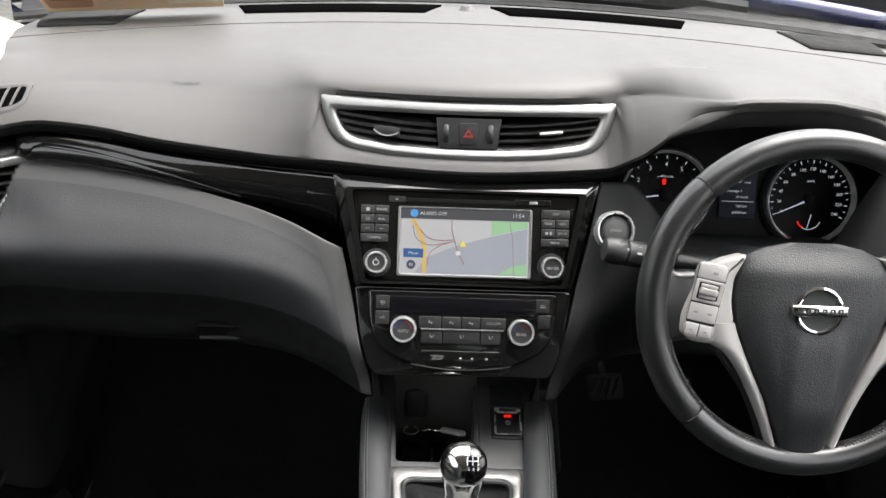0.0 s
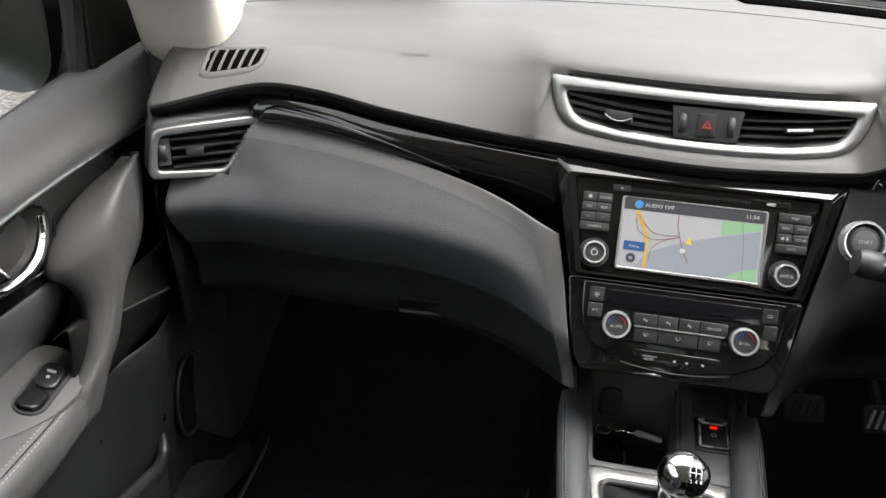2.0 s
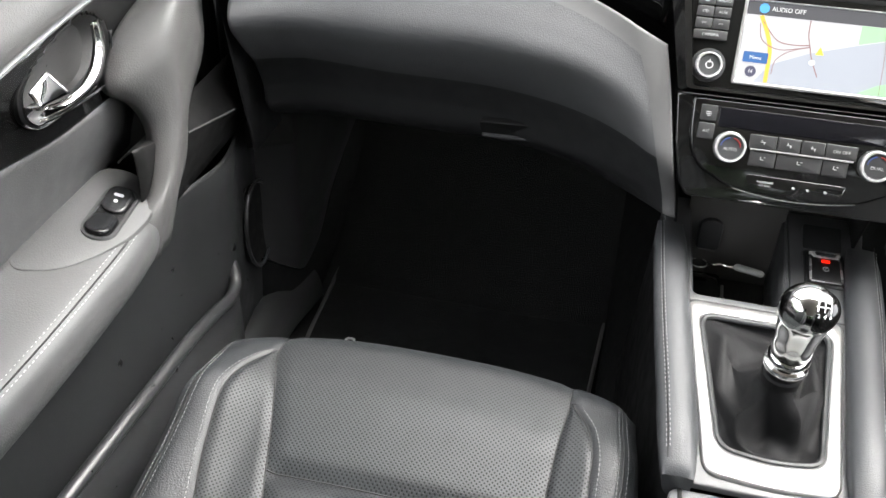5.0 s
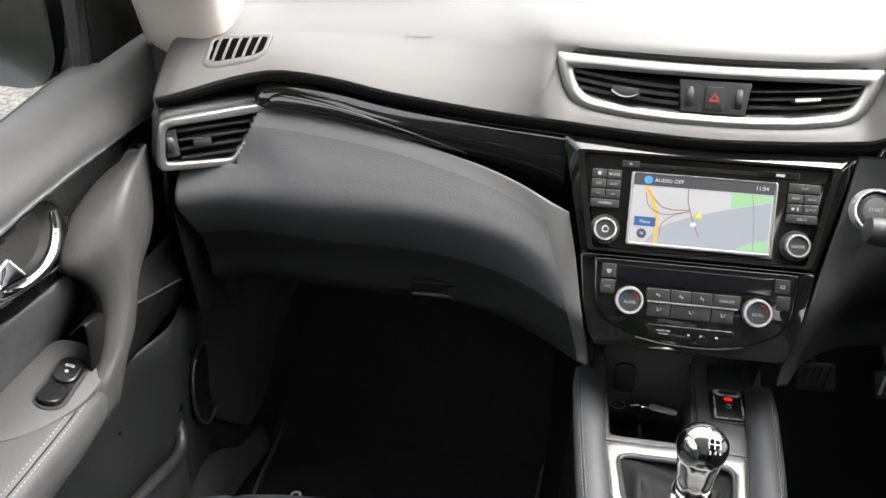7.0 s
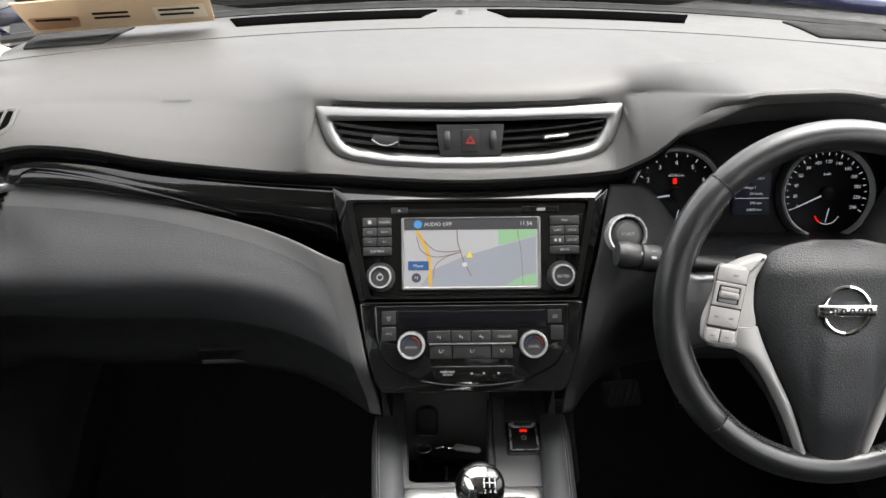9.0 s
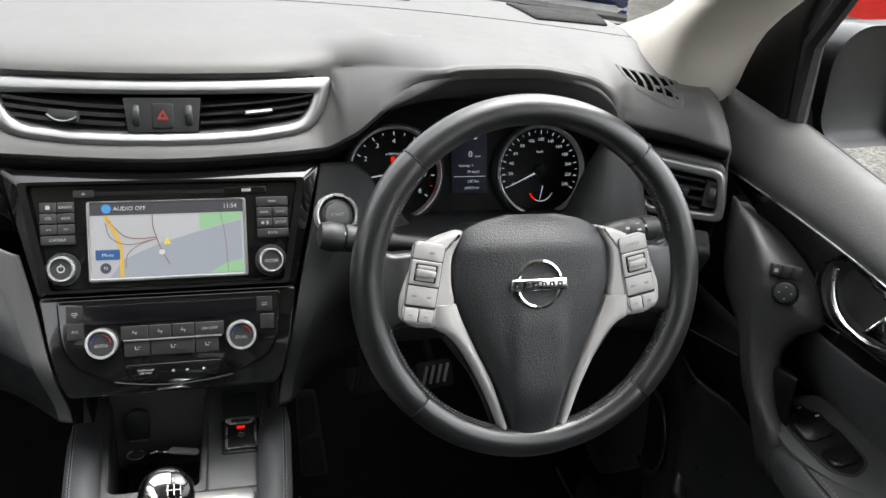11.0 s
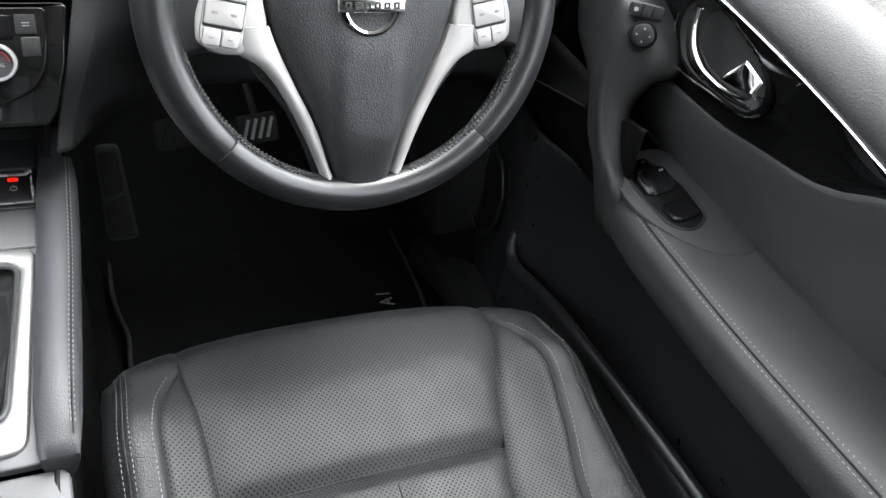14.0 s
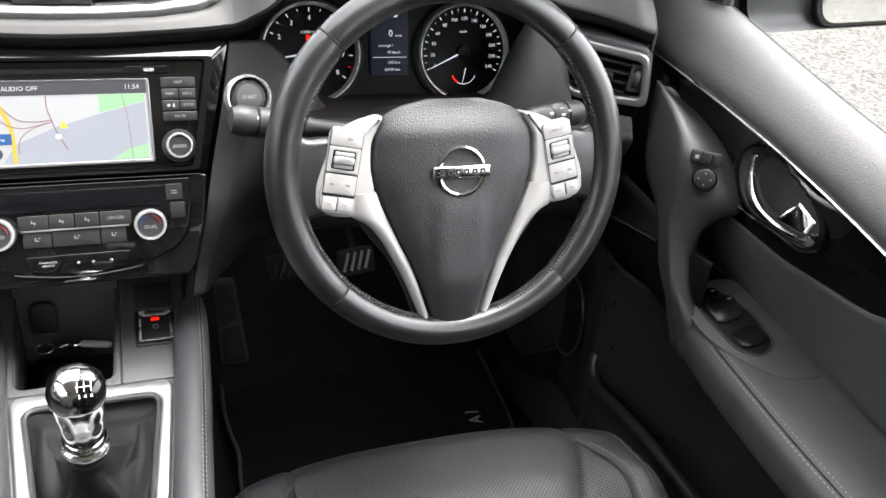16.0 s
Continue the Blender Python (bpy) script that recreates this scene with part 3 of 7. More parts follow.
# side window demisters, let into the pad, with flat black sheets for the shade inside
for s in (-1, 1):
    quad = [(0.609, 0.916), (0.534, 0.940), (0.533, 0.894), (0.605, 0.864)]

    def at(a, b, lift):
        """Place on the pad inside the demister: a across, b from front to back."""
        x = mix(mix(quad[3][0], quad[2][0], a), mix(quad[0][0], quad[1][0], a), b)
        y = mix(mix(quad[3][1], quad[2][1], a), mix(quad[0][1], quad[1][1], a), b)
        return pad_top(s * x, y, lift + 0.0026)
    ring = soften([(0, 0), (1, 0), (1, 1), (0, 1)], 0.2, 6)
    rows = [[at(0.5 + (p.x - 0.5) * k, 0.5 + (p.y - 0.5) * k2, z) for p in ring] for k, k2, z in ((1.0, 0.92, -0.001), (0.99, 0.90, 0.0016), (0.93, 0.82, 0.0022), (0.86, 0.66, 0.0018), (0.84, 0.64, 0.0004))]
    part("demister_rim", grid(rows, closed_v=True), DASH, dash, "grey demister outlet frame", angle=50)
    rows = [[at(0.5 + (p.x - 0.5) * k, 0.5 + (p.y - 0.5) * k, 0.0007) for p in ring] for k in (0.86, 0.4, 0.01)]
    part("demister_well", grid(rows, closed_v=True), OPENING_SHADE, dash)
    for k in range(5):
        a0 = 0.11 + 0.157 * k
        rows = [[at(a0 + da + 0.05 * b, b, z) for b in lin(0.18, 0.82, 5)] for da, z in ((0.0, 0.0009), (0.012, 0.0022), (0.045, 0.0020), (0.05, 0.0009))]
        part("slat", grid(rows), DASH, dash)

# end caps of the dashboard beside the doors
for s in (-1, 1):
    sec = pad_section(s * 0.648)
    rows = [[Vector((s * 0.649, p.y, p.z)) for p in sec[:-1]], [Vector((s * 0.652, max(0.80 + 0.2 * (0.79 - 0.70), p.y), mix(p.z, 0.62, 0.6))) for p in sec[:-1]], [Vector((s * 0.652, max(0.86, p.y), 0.44)) for p in sec[:-1]]]
    thick(part("end_cap", grid(rows), HARD, dash), 0.003, 0)

# gloss strip on the passenger's side
strip_low = smooth_fn((-0.545, 0.752), (-0.513, 0.750), (-0.453, 0.745), (-0.38, 0.735), (-0.307, 0.720), (-0.249, 0.7085), (-0.206, 0.696), (-0.162, 0.677), (-0.15, 0.671))
rows = []
for x in lin(-0.545, -0.152, 36):
    t_z, b_z = lip_z(x) - 0.0205, strip_low(x)
    y0 = lip_y(x)
    rows.append([Vector((x, y0 + 0.012 - 0.010 * math.sin(math.pi * t) - 0.006 * t, mix(t_z, b_z, t))) for t in lin(0, 1, 9)])
strip = part("gloss_strip", grid(rows), GLOSS, dash, "gloss black decorative strip")
thick(strip, 0.004, 0)
part("strip_line", tube([r[0] + Vector((0, -0.0022, -0.0005)) for r in rows], 0.0008, 5), SILVER, dash, "thin bright line along the strip")
# lens-shaped raised facet that tapers out along the strip
facet = []
for k, r in enumerate(rows[1:25]):
    u = k / 23
    lo, hi = 0.90, mix(0.24, 0.88, u ** 1.6)
    tip = 0.35 + 0.65 * min(1.0, u / 0.06)
    q = lambda t: r[int(t * 8)].lerp(r[min(8, int(t * 8) + 1)], t * 8 - int(t * 8))
    facet.append([q(mix(lo, hi, t * tip)) + Vector((0, -0.0024 - 0.0050 * (1 - u) * (1 - t), 0.0)) for t in lin(0, 1, 5)])
thick(part("strip_facet", grid(facet), GLOSS, strip), 0.002, 0)

# lower dashboard: glovebox side and driver's knee side share one profile that folds in towards the centre panel
edge_x = smooth_fn((0.44, 0.098), (0.517, 0.109), (0.552, 0.116), (0.592, 0.125), (0.634, 0.134), (0.691, 0.149), (0.76, 0.164))


def panel_y(z):
    return 0.85 + (z - 0.72) * 0.534


band_w = smooth_fn((0.44, 0.010), (0.517, 0.013), (0.575, 0.017), (0.62, 0.023), (0.658, 0.031), (0.69, 0.038), (0.76, 0.034))


vent_nose = smooth_fn((0.16, 0.824), (0.30, 0.820), (0.45, 0.820), (0.566, 0.829), (0.600, 0.822), (0.634, 0.808))


def low_point(s, u, v):
    """Lower dash at u (0 at the door, 1 at the centre panel) and v (0 at its top edge, 1 under the dash)."""
    top_in = strip_low(-0.17) if s < 0 else knee_top(0.17)
    zc = mix(top_in, 0.500, v)
    crease = edge_x(zc) + 0.002 + band_w(zc)
    if u >= 0.88:
        w = (u - 0.88) / 0.12
        return Vector((s * mix(crease, edge_x(zc) + 0.002, w), panel_y(zc) + 0.003 + 0.004 * (1 - w) ** 2 + 0.034 * ease(0.55, 1.0, v), zc + ((strip_low(-mix(crease, edge_x(zc) + 0.002, w)) - top_in) * (1 - v) if s < 0 else 0)))
    un = u / 0.88
    x = mix(0.634, crease, un)
    if s < 0:
        top, y_top = strip_low(-min(x, 0.545)), lip_y(-min(x, 0.545)) + 0.006
        nose = vent_nose(x)
    else:
        beside = ease(0.535, 0.567, x)
        vent_y = 0.846 - 0.56 * (x - 0.566)
        top, y_top = knee_top(x), mix(0.868, vent_y, beside)
        nose = mix(0.816, min(0.812, vent_y - 0.014), ease(0.46, 0.60, x))
    zn = min(0.655, top - 0.026)
    prof = spline([(y_top, top, 0), (min(y_top - 0.003, mix(y_top, nose, 0.30)), mix(top, zn, 0.20), 0), (mix(y_top, nose, mix(0.76, 0.58, ease(0.48, 0.56, x)) if s < 0 else 0.76), mix(top, zn, 0.60), 0), (nose, zn - 0.002, 0), (nose + 0.020, zn - 0.040, 0), (nose + 0.050, 0.577, 0), (nose + 0.066, 0.540, 0), (nose + 0.078, 0.495, 0), (1.00, 0.43, 0)], 57)
    p = prof[min(56, round(v * 56))]
    k = max(0.0, (un - 0.50) / 0.50) ** 2.0 if s < 0 else max(0.0, (un - 0.72) / 0.28) ** 1.7
    edge_p = (panel_y(zc) + 0.007 + 0.034 * ease(0.55, 1.0, v), zc + (top - top_in) * (1 - v) * (s < 0))
    return Vector((s * x, mix(p.x, edge_p[0], k), mix(p.y, edge_p[1], k)))


knee_top = smooth_fn((0.15, 0.752), (0.178, 0.752), (0.190, 0.735), (0.206, 0.708), (0.228, 0.680), (0.27, 0.650), (0.32, 0.642), (0.43, 0.647), (0.465, 0.675), (0.485, 0.735), (0.505, 0.778), (0.535, 0.782), (0.55, 0.750), (0.57, 0.676), (0.655, 0.676))
# Lower dash plastic darkened to stand in for the steering wheel's shade.
KNEE_SHADED = material("knee_panel_shaded", (0.0175, 0.018, 0.0187), 0.6, grain=0.2, size=0.0024, spread=0.05, blotch=0.05, spec=0.4)
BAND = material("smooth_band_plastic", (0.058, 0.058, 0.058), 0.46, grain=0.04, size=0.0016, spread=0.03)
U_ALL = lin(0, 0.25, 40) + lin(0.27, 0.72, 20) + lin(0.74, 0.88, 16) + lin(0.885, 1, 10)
# Darker copy of the lower dash plastic: shade under the nose put into the colour.
LID_SHADED = material("glovebox_lid_shaded", (0.0110, 0.0114, 0.0120), 0.62, grain=0.12, size=0.0022, spread=0.05, spec=0.25)
rows = [[low_point(1, u, v / 56) for u in U_ALL] for v in range(57)]
thick(part("knee_panel", grid(rows), KNEE_SHADED, dash, "knee panel below the steering wheel, coloured darker for its shade", angle=60), 0.004, 0)
# glovebox side in one skin: smooth band along the top and beside the centre panel, grained face, lid below the seam
# coloured darker for its shade
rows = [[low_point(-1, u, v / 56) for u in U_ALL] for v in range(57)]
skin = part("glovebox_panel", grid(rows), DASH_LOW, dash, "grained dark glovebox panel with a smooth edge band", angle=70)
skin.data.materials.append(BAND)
skin.data.materials.append(LID_SHADED)
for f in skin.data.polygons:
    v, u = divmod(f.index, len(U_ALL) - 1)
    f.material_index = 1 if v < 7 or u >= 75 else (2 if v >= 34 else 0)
bm = bmesh.new()
bm.from_mesh(skin.data)
gone = [f for f in bm.faces for c in [f.calc_center_median()] if -c.x > 0.537 and c.z > max(0.689, 0.768 - 2.42 * (-c.x - 0.535))]
bmesh.ops.delete(bm, geom=gone, context="FACES")
bm.to_mesh(skin.data)
bm.free()
thick(skin, 0.004, 0)
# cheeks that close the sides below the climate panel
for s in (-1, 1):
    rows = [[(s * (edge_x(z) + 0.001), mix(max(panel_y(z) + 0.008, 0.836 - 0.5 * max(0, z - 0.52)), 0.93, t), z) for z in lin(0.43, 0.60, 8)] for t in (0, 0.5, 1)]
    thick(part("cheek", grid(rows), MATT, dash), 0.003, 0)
# glovebox seam and latch
part("glovebox_seam", tube([low_point(-1, u, 34 / 56) + Vector((0, -0.0012, 0)) for u in lin(0.03, 0.66, 30)], 0.0011, 5), DARK_THREAD, dash)
lm = axes(low_point(-1, 0.557, 46 / 56) + Vector((0, -0.003, 0)), (1, 0, 0.03), (0, -0.42, 0.91))
part("latch", plate(rounded(0.074, 0.026, 0.006), lm @ Matrix.Translation((0, 0, 0.001)), 0.008, 0.002), MATT, dash, "dark glovebox latch")
part("latch_lip", tube([lm @ Vector((x, -0.0105, 0.0035)) for x in lin(-0.034, 0.034, 8)], 0.0028, 6), DASH_LOW, dash)


# ---- air vents ----
SLAT2 = material("vent_blade_plastic", (0.012, 0.012, 0.012), 0.42)
def side_vent(s):
    v = thing("side_vent", "silver-rimmed side air vent with black slats and thumbwheel", "air vent", group="side air vents")
    fm = axes((s * 0.595, 0.842, 0.722), (1, s * -0.72, 0), (0, 0.10, 0.995))

    def loc(p):
        q = fm.inverted() @ Vector((s * p[0], p[1], p[2]))
        return (q.x, q.y)
    out = [loc(p) for p in ((0.6435, 0.815, 0.7535), (0.5350, 0.895, 0.7580), (0.5655, 0.850, 0.6845), (0.6505, 0.805, 0.6905))]
    inn = [loc(p) for p in ((0.6355, 0.815, 0.7435), (0.5490, 0.895, 0.7455), (0.5690, 0.850, 0.6940), (0.6365, 0.805, 0.7005))]
    part("surround", plate(soften([(p[0] * 1.05 - s * 0.0035, p[1] * 1.13 + 0.002) for p in out], 0.012), fm @ Matrix.Translation((0, 0, -0.004)), 0.05, 0.004, hole=soften(inn, 0.006)), DASH_LOW, v)
    part("rim", plate(soften(out, 0.012), fm @ Matrix.Translation((0, 0, 0.003)), 0.012, 0.003, hole=soften(inn, 0.007)), SILVER, v, "satin silver vent rim")
    part("well", plate(soften(inn, 0.004), fm @ Matrix.Translation((0, 0, -0.030)), 0.004, 0.001), MATT, v)
    # blanking strip with the thumbwheel at the door end
    xo = min(p[0] for p in inn) if s < 0 else max(p[0] for p in inn)
    sg = 1 if s < 0 else -1
    part("end_strip", plate(rounded(0.017, 0.034, 0.002, cx=xo + sg * 0.010, cy=0.0005), fm @ Matrix.Translation((0, 0, -0.003)), 0.02, 0.001), DASH_LOW, v)
    wm = fm @ Matrix.Translation((xo + sg * 0.009, 0.0005, -0.006)) @ pose(0, 0, 0, 0, 90, 0)
    part("thumbwheel", lathe([(0.003, -0.004), (0.011, -0.004), (0.012, -0.002), (0.012, 0.002), (0.011, 0.004), (0.003, 0.004)], wm, 24), HARD, v)
    for k in range(4):
        t = (k + 0.5) / 4
        y = mix(max(p[1] for p in inn) - 0.004, min(p[1] for p in inn) + 0.003, t)
        # slat runs from the strip to the slanted inner side
        tt = (y - inn[2][1]) / (inn[1][1] - inn[2][1])
        x_in = mix(inn[2][0], inn[1][0], tt)
        x_out2 = xo + sg * 0.020
        part("slat", box(((x_in + x_out2) / 2, y, -0.010), (abs(x_in - x_out2), 0.0035, 0.016), 0.001, fm), SLAT2, v)
    xc = mix(inn[2][0], xo, 0.42)
    part("slider", box((xc, -0.002, -0.002), (0.022, 0.011, 0.010), 0.003, fm), HARD, v)
    return v


side_vent(-1)
side_vent(1)

SLAT = material("vent_slat_plastic", (0.010, 0.010, 0.010), 0.4)
cv = thing("centre_vent", "wide central air vent framed in satin silver with hazard button", "air vent")


def vent_at(x, z, out=0.0):
    c = Vector((0, -0.08, 1.105))
    p = Vector((x, 0.878 + 1.74 * x * x + (z - 0.806) * 0.35, z))
    p = c + (p - c) * (1 - 1.20 * x * x / (p.y + 0.08))
    return p - Vector((0, out, 0))


v_half = [(0, 0.8395), (0.06, 0.8385), (0.12, 0.8355), (0.1865, 0.8295), (0.1825, 0.8100), (0.1735, 0.7900), (0.1600, 0.7785), (0.1415, 0.7748), (0.097, 0.7742), (0.045, 0.7752), (0, 0.7758)]
i_half = [(0, 0.8262), (0.06, 0.8250), (0.12, 0.8212), (0.1660, 0.8155), (0.1612, 0.8050), (0.1545, 0.7950), (0.1460, 0.7892), (0.1340, 0.7872), (0.09, 0.7866), (0.045, 0.7870), (0, 0.7874)]


def whole(half):
    return soften([(p[0], p[1]) for p in half] + [(-p[0], p[1]) for p in half[-2:0:-1]], 0.005, 4)


outer, inner = whole(v_half), whole(i_half)
i_top = smooth_fn(*[p for p in i_half[:4]])
i_bot = smooth_fn(*[p for p in i_half[:2:-1]])
rows = []
for w_, d in ((0.0, -0.014), (0.0, 0.0020), (0.10, 0.0036), (0.50, 0.0058), (0.60, 0.0058), (0.92, 0.0030), (1.0, 0.0012), (1.0, -0.02)):
    rows.append([vent_at(mix(o[0], i_[0], w_), mix(o[1], i_[1], w_), d) for o, i_ in zip(outer, inner)])
part("frame", grid(rows, closed_v=True), SILVER, cv, "satin silver vent frame", angle=35)
# Back of the vent, blackened to paint the shade inside it.
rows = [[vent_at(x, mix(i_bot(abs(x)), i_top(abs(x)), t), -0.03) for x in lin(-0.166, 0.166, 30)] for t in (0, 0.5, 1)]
part("well", grid(rows), OPENING_SHADE, cv)
for s in (-1, 1):
    for k in range(3):
        z = 0.7960 + 0.0083 * k
        xo = [x for x in lin(0.040, 0.166, 40) if i_bot(x) + 0.001 < z]
        x1 = max(xo)
        rows = [[vent_at(s * x, z + dz, d) for x in lin(0.038, x1, 16)] for dz, d in ((0.0010, -0.003), (0.0022 if s < 0 else 0.0012, -0.018), (-0.0030 if s < 0 else -0.0012, -0.018), (-0.0026 if s < 0 else -0.0010, -0.003))]
        part("slat", grid(rows, closed_u=True), SLAT, cv)
    xx, zz, w_ = (0.0985, 0.7990, 0.032) if s < 0 else (0.0985, 0.8040, 0.030)
    fm = axes(vent_at(s * xx, zz, 0.0), (1, s * 3.5 * xx, 0), (0, 0.35, 0.94))
    sl = part("slider", box((0, 0.002 if s < 0 else 0, 0), (w_, 0.012 if s < 0 else 0.006, 0.008), 0.003, fm), HARD, cv)
    part("slider_edge", tube([fm @ Vector((x, (-0.0038 if s < 0 else 0.0) + 22 * x * x * (1 if s < 0 else 0), 0.0045)) for x in lin(-w_ / 2, w_ / 2, 9)], 0.0010 if s < 0 else 0.0022, 6), SILVER, sl)
hm = axes(vent_at(0, 0.8055, 0.001), (1, 0, 0), (0, 0.35, 0.94))
part("hazard_panel", plate([(-0.039, 0.0185), (0.039, 0.0185), (0.035, -0.0175), (-0.035, -0.0175)], hm, 0.02, 0.001), HARD, cv)
hz = part("hazard_button", plate(rounded(0.021, 0.026, 0.002, cy=-0.0005), hm @ Matrix.Translation((0, 0, 0.0015)), 0.006, 0.001), BUTTON, cv, "dark hazard button with red triangle")
tri = [(-0.0062, -0.0045), (0.0062, -0.0045), (0, 0.0062)]
RED_PRINT = material("red_print", (0.20, 0.012, 0.008), 0.5)
part("triangle", plate(soften(tri, 0.001), hm @ Matrix.Translation((0, 0, 0.0019)), 0.0006, 0.0001, hole=soften([(p[0] * 0.45, p[1] * 0.45) for p in tri], 0.0004)), RED_PRINT, hz)
for s in (-1, 1):
    wm = hm @ Matrix.Translation((s * 0.0265, 0, -0.012)) @ pose(0, 0, 0, 0, 90, 0)
    part("thumbwheel", lathe([(0.006, -0.0035), (0.0155, -0.0035), (0.0165, -0.002), (0.0165, 0.002), (0.0155, 0.0035), (0.006, 0.0035)], wm, 28), HARD, cv)


# ---- centre panel ----
S28, C28 = math.sin(radians(28.1)), math.cos(radians(28.1))
PM = Matrix(((1, 0, 0, 0), (0, S28, -C28, 0.85), (0, C28, S28, 0.72), (0, 0, 0, 1)))


def on_panel(x, v, out=0.0):
    return PM @ Matrix.Translation((x, v, out))


hu = thing("head_unit", "gloss black infotainment unit with lit navigation screen", "infotainment unit")
upper = [(-0.162, 0.037), (0.162, 0.037), (0.130, -0.0975), (-0.130, -0.0975)]
inner_up = [(-0.138, 0.0215), (0.138, 0.0215), (0.1335, -0.004), (0.118, -0.090), (-0.118, -0.090), (-0.1335, -0.004)]
ring_o, ring_m, ring_h = (soften(q, 0.005, 4) for q in (upper, [(-0.1455, 0.0215), (0.1455, 0.0215), (0.1235, -0.0935), (-0.1235, -0.0935)], [(-0.1375, 0.0185), (0.1375, 0.0185), (0.1175, -0.0905), (-0.1175, -0.0905)]))
rows = [[PM @ Vector((p[0], p[1], o)) for p in q] for q, o in ((ring_o, -0.022), (ring_o, -0.001), (ring_m, 0.0085), (ring_h, 0.0080), (ring_h, -0.004))]
part("frame", grid(rows, closed_v=True), GLOSS, hu, "gloss black bevelled frame", angle=25)
part("face", plate(soften(inner_up, 0.006), on_panel(0, 0, 0.001), 0.02, 0.001), GLOSS, hu)
part("screen_bezel", plate(rounded(0.162, 0.0845, 0.003, cy=-0.0415), on_panel(0, 0, 0.0035), 0.005, 0.001, hole=rounded(0.1555, 0.0795, 0.001, cy=-0.0405)), SILVER, hu, "thin bright screen surround")
scr = part("screen", plate(rounded(0.1555, 0.0800, 0.001, cy=-0.0405), on_panel(0, 0, 0.0016), 0.003, 0.0002), glowing("map_ground", (0.70, 0.70, 0.72), 0.124), hu, "lit screen showing a road map")


def on_screen(name, outline, mat, level=0, **kw):
    return part(name, plate(outline, on_panel(0, 0, 0.0018 + 0.00012 * level), 0.0001, 0.00001), mat, scr, smooth=False, **kw)


SEA = glowing("map_water", (0.50, 0.53, 0.60), 0.124)
FIELD = glowing("map_green", (0.45, 0.78, 0.45), 0.124)
ROAD = glowing("map_motorway", (0.95, 0.60, 0.10), 0.130)
LANE = glowing("map_road", (0.42, 0.25, 0.25), 0.100)
BLUE = glowing("map_button", (0.05, 0.16, 0.42), 0.120)
LIT = glowing("screen_white", (0.9, 0.9, 0.9), 0.140)
YEL = glowing("map_arrow", (0.95, 0.75, 0.08), 0.160)
BLUEDOT = glowing("status_dot", (0.10, 0.40, 0.85), 0.160)
on_screen("map_area", [(-0.0455, -0.0605), (-0.010, -0.0455), (0.030, -0.0340), (0.0755, -0.0225), (0.0755, -0.0795), (-0.060, -0.0795)], SEA, 1)
on_screen("map_field", [(0.032, -0.0145), (0.0755, -0.0145), (0.0755, -0.0215), (0.032, -0.0325)], FIELD, 1)
on_screen("map_field", [(0.040, -0.0790), (0.0755, -0.0790), (0.0755, -0.0650), (0.058, -0.0690)], FIELD, 2)


def ribbon(name, pts, w, mat, level):
    p = spline([(q[0], q[1], 0) for q in pts], 16)
    left, right = [], []
    for i, q in enumerate(p):
        d = (p[min(i + 1, 15)] - p[max(i - 1, 0)]).normalized()
        left.append((q.x - d.y * w / 2, q.y + d.x * w / 2))
        right.append((q.x + d.y * w / 2, q.y - d.x * w / 2))
    rows = [[on_panel(a[0], a[1], 0.0018 + 0.00012 * level).translation for a in e] for e in (left, right)]
    return part(name, grid(rows), mat, scr, smooth=False)


ribbon("map_motorway", [(-0.063, -0.0145), (-0.055, -0.030), (-0.049, -0.048), (-0.048, -0.079)], 0.004, ROAD, 3)
ribbon("map_road", [(-0.062, -0.018), (-0.045, -0.036), (-0.030, -0.0395), (-0.013, -0.0385)], 0.0011, LANE, 3)
ribbon("map_road", [(-0.063, -0.022), (-0.058, -0.038), (-0.040, -0.0455), (-0.012, -0.0400)], 0.0009, LANE, 4)
ribbon("map_road", [(-0.016, -0.0145), (-0.0155, -0.028), (-0.012, -0.040), (-0.008, -0.052), (0.000, -0.068)], 0.0011, LANE, 3)
ribbon("map_road", [(-0.012, -0.040), (-0.030, -0.046), (-0.042, -0.056), (-0.044, -0.070)], 0.0008, LANE, 3)
ribbon("map_road", [(0.054, -0.0145), (0.058, -0.040), (0.060, -0.079)], 0.0006, LANE, 3)
on_screen("position_arrow", [(-0.006, -0.0465), (0.002, -0.0465), (-0.002, -0.0385)], YEL, 5)
on_screen("junction", [p for p in rounded(0.006, 0.005, 0.002, cx=-0.0075, cy=-0.0545)], LIT, 5)
on_screen("header_bar", [(-0.0777, -0.0008), (0.0777, -0.0008), (0.0777, -0.0140), (-0.0777, -0.0140)], SCREEN_DARK, 4)
on_screen("status_dot", [(-0.0615 + 0.0048 * math.cos(a), -0.0074 + 0.0048 * math.sin(a)) for a in lin(0, 6.1, 18)], BLUEDOT, 6)
on_screen("menu_button", rounded(0.024, 0.0105, 0.001, cx=-0.0615, cy=-0.0555), BLUE, 6)
on_screen("compass", [(-0.064 + 0.0055 * math.cos(a), -0.0695 + 0.0055 * math.sin(a)) for a in lin(0, 6.1, 18)], glowing("compass_grey", (0.10, 0.10, 0.16), 0.120), 6)
writing("lettering", "AUDIO OFF", 0.0062, on_panel(-0.0545, -0.0076, 0.0027), LIT, scr, align="LEFT")
writing("lettering", "11:54", 0.0066, on_panel(0.064, -0.0076, 0.0027), LIT, scr)
writing("lettering", "Menu", 0.0052, on_panel(-0.0615, -0.0557, 0.0027), LIT, scr)
writing("lettering", "N", 0.0052, on_panel(-0.064, -0.0695, 0.0027), LIT, scr)

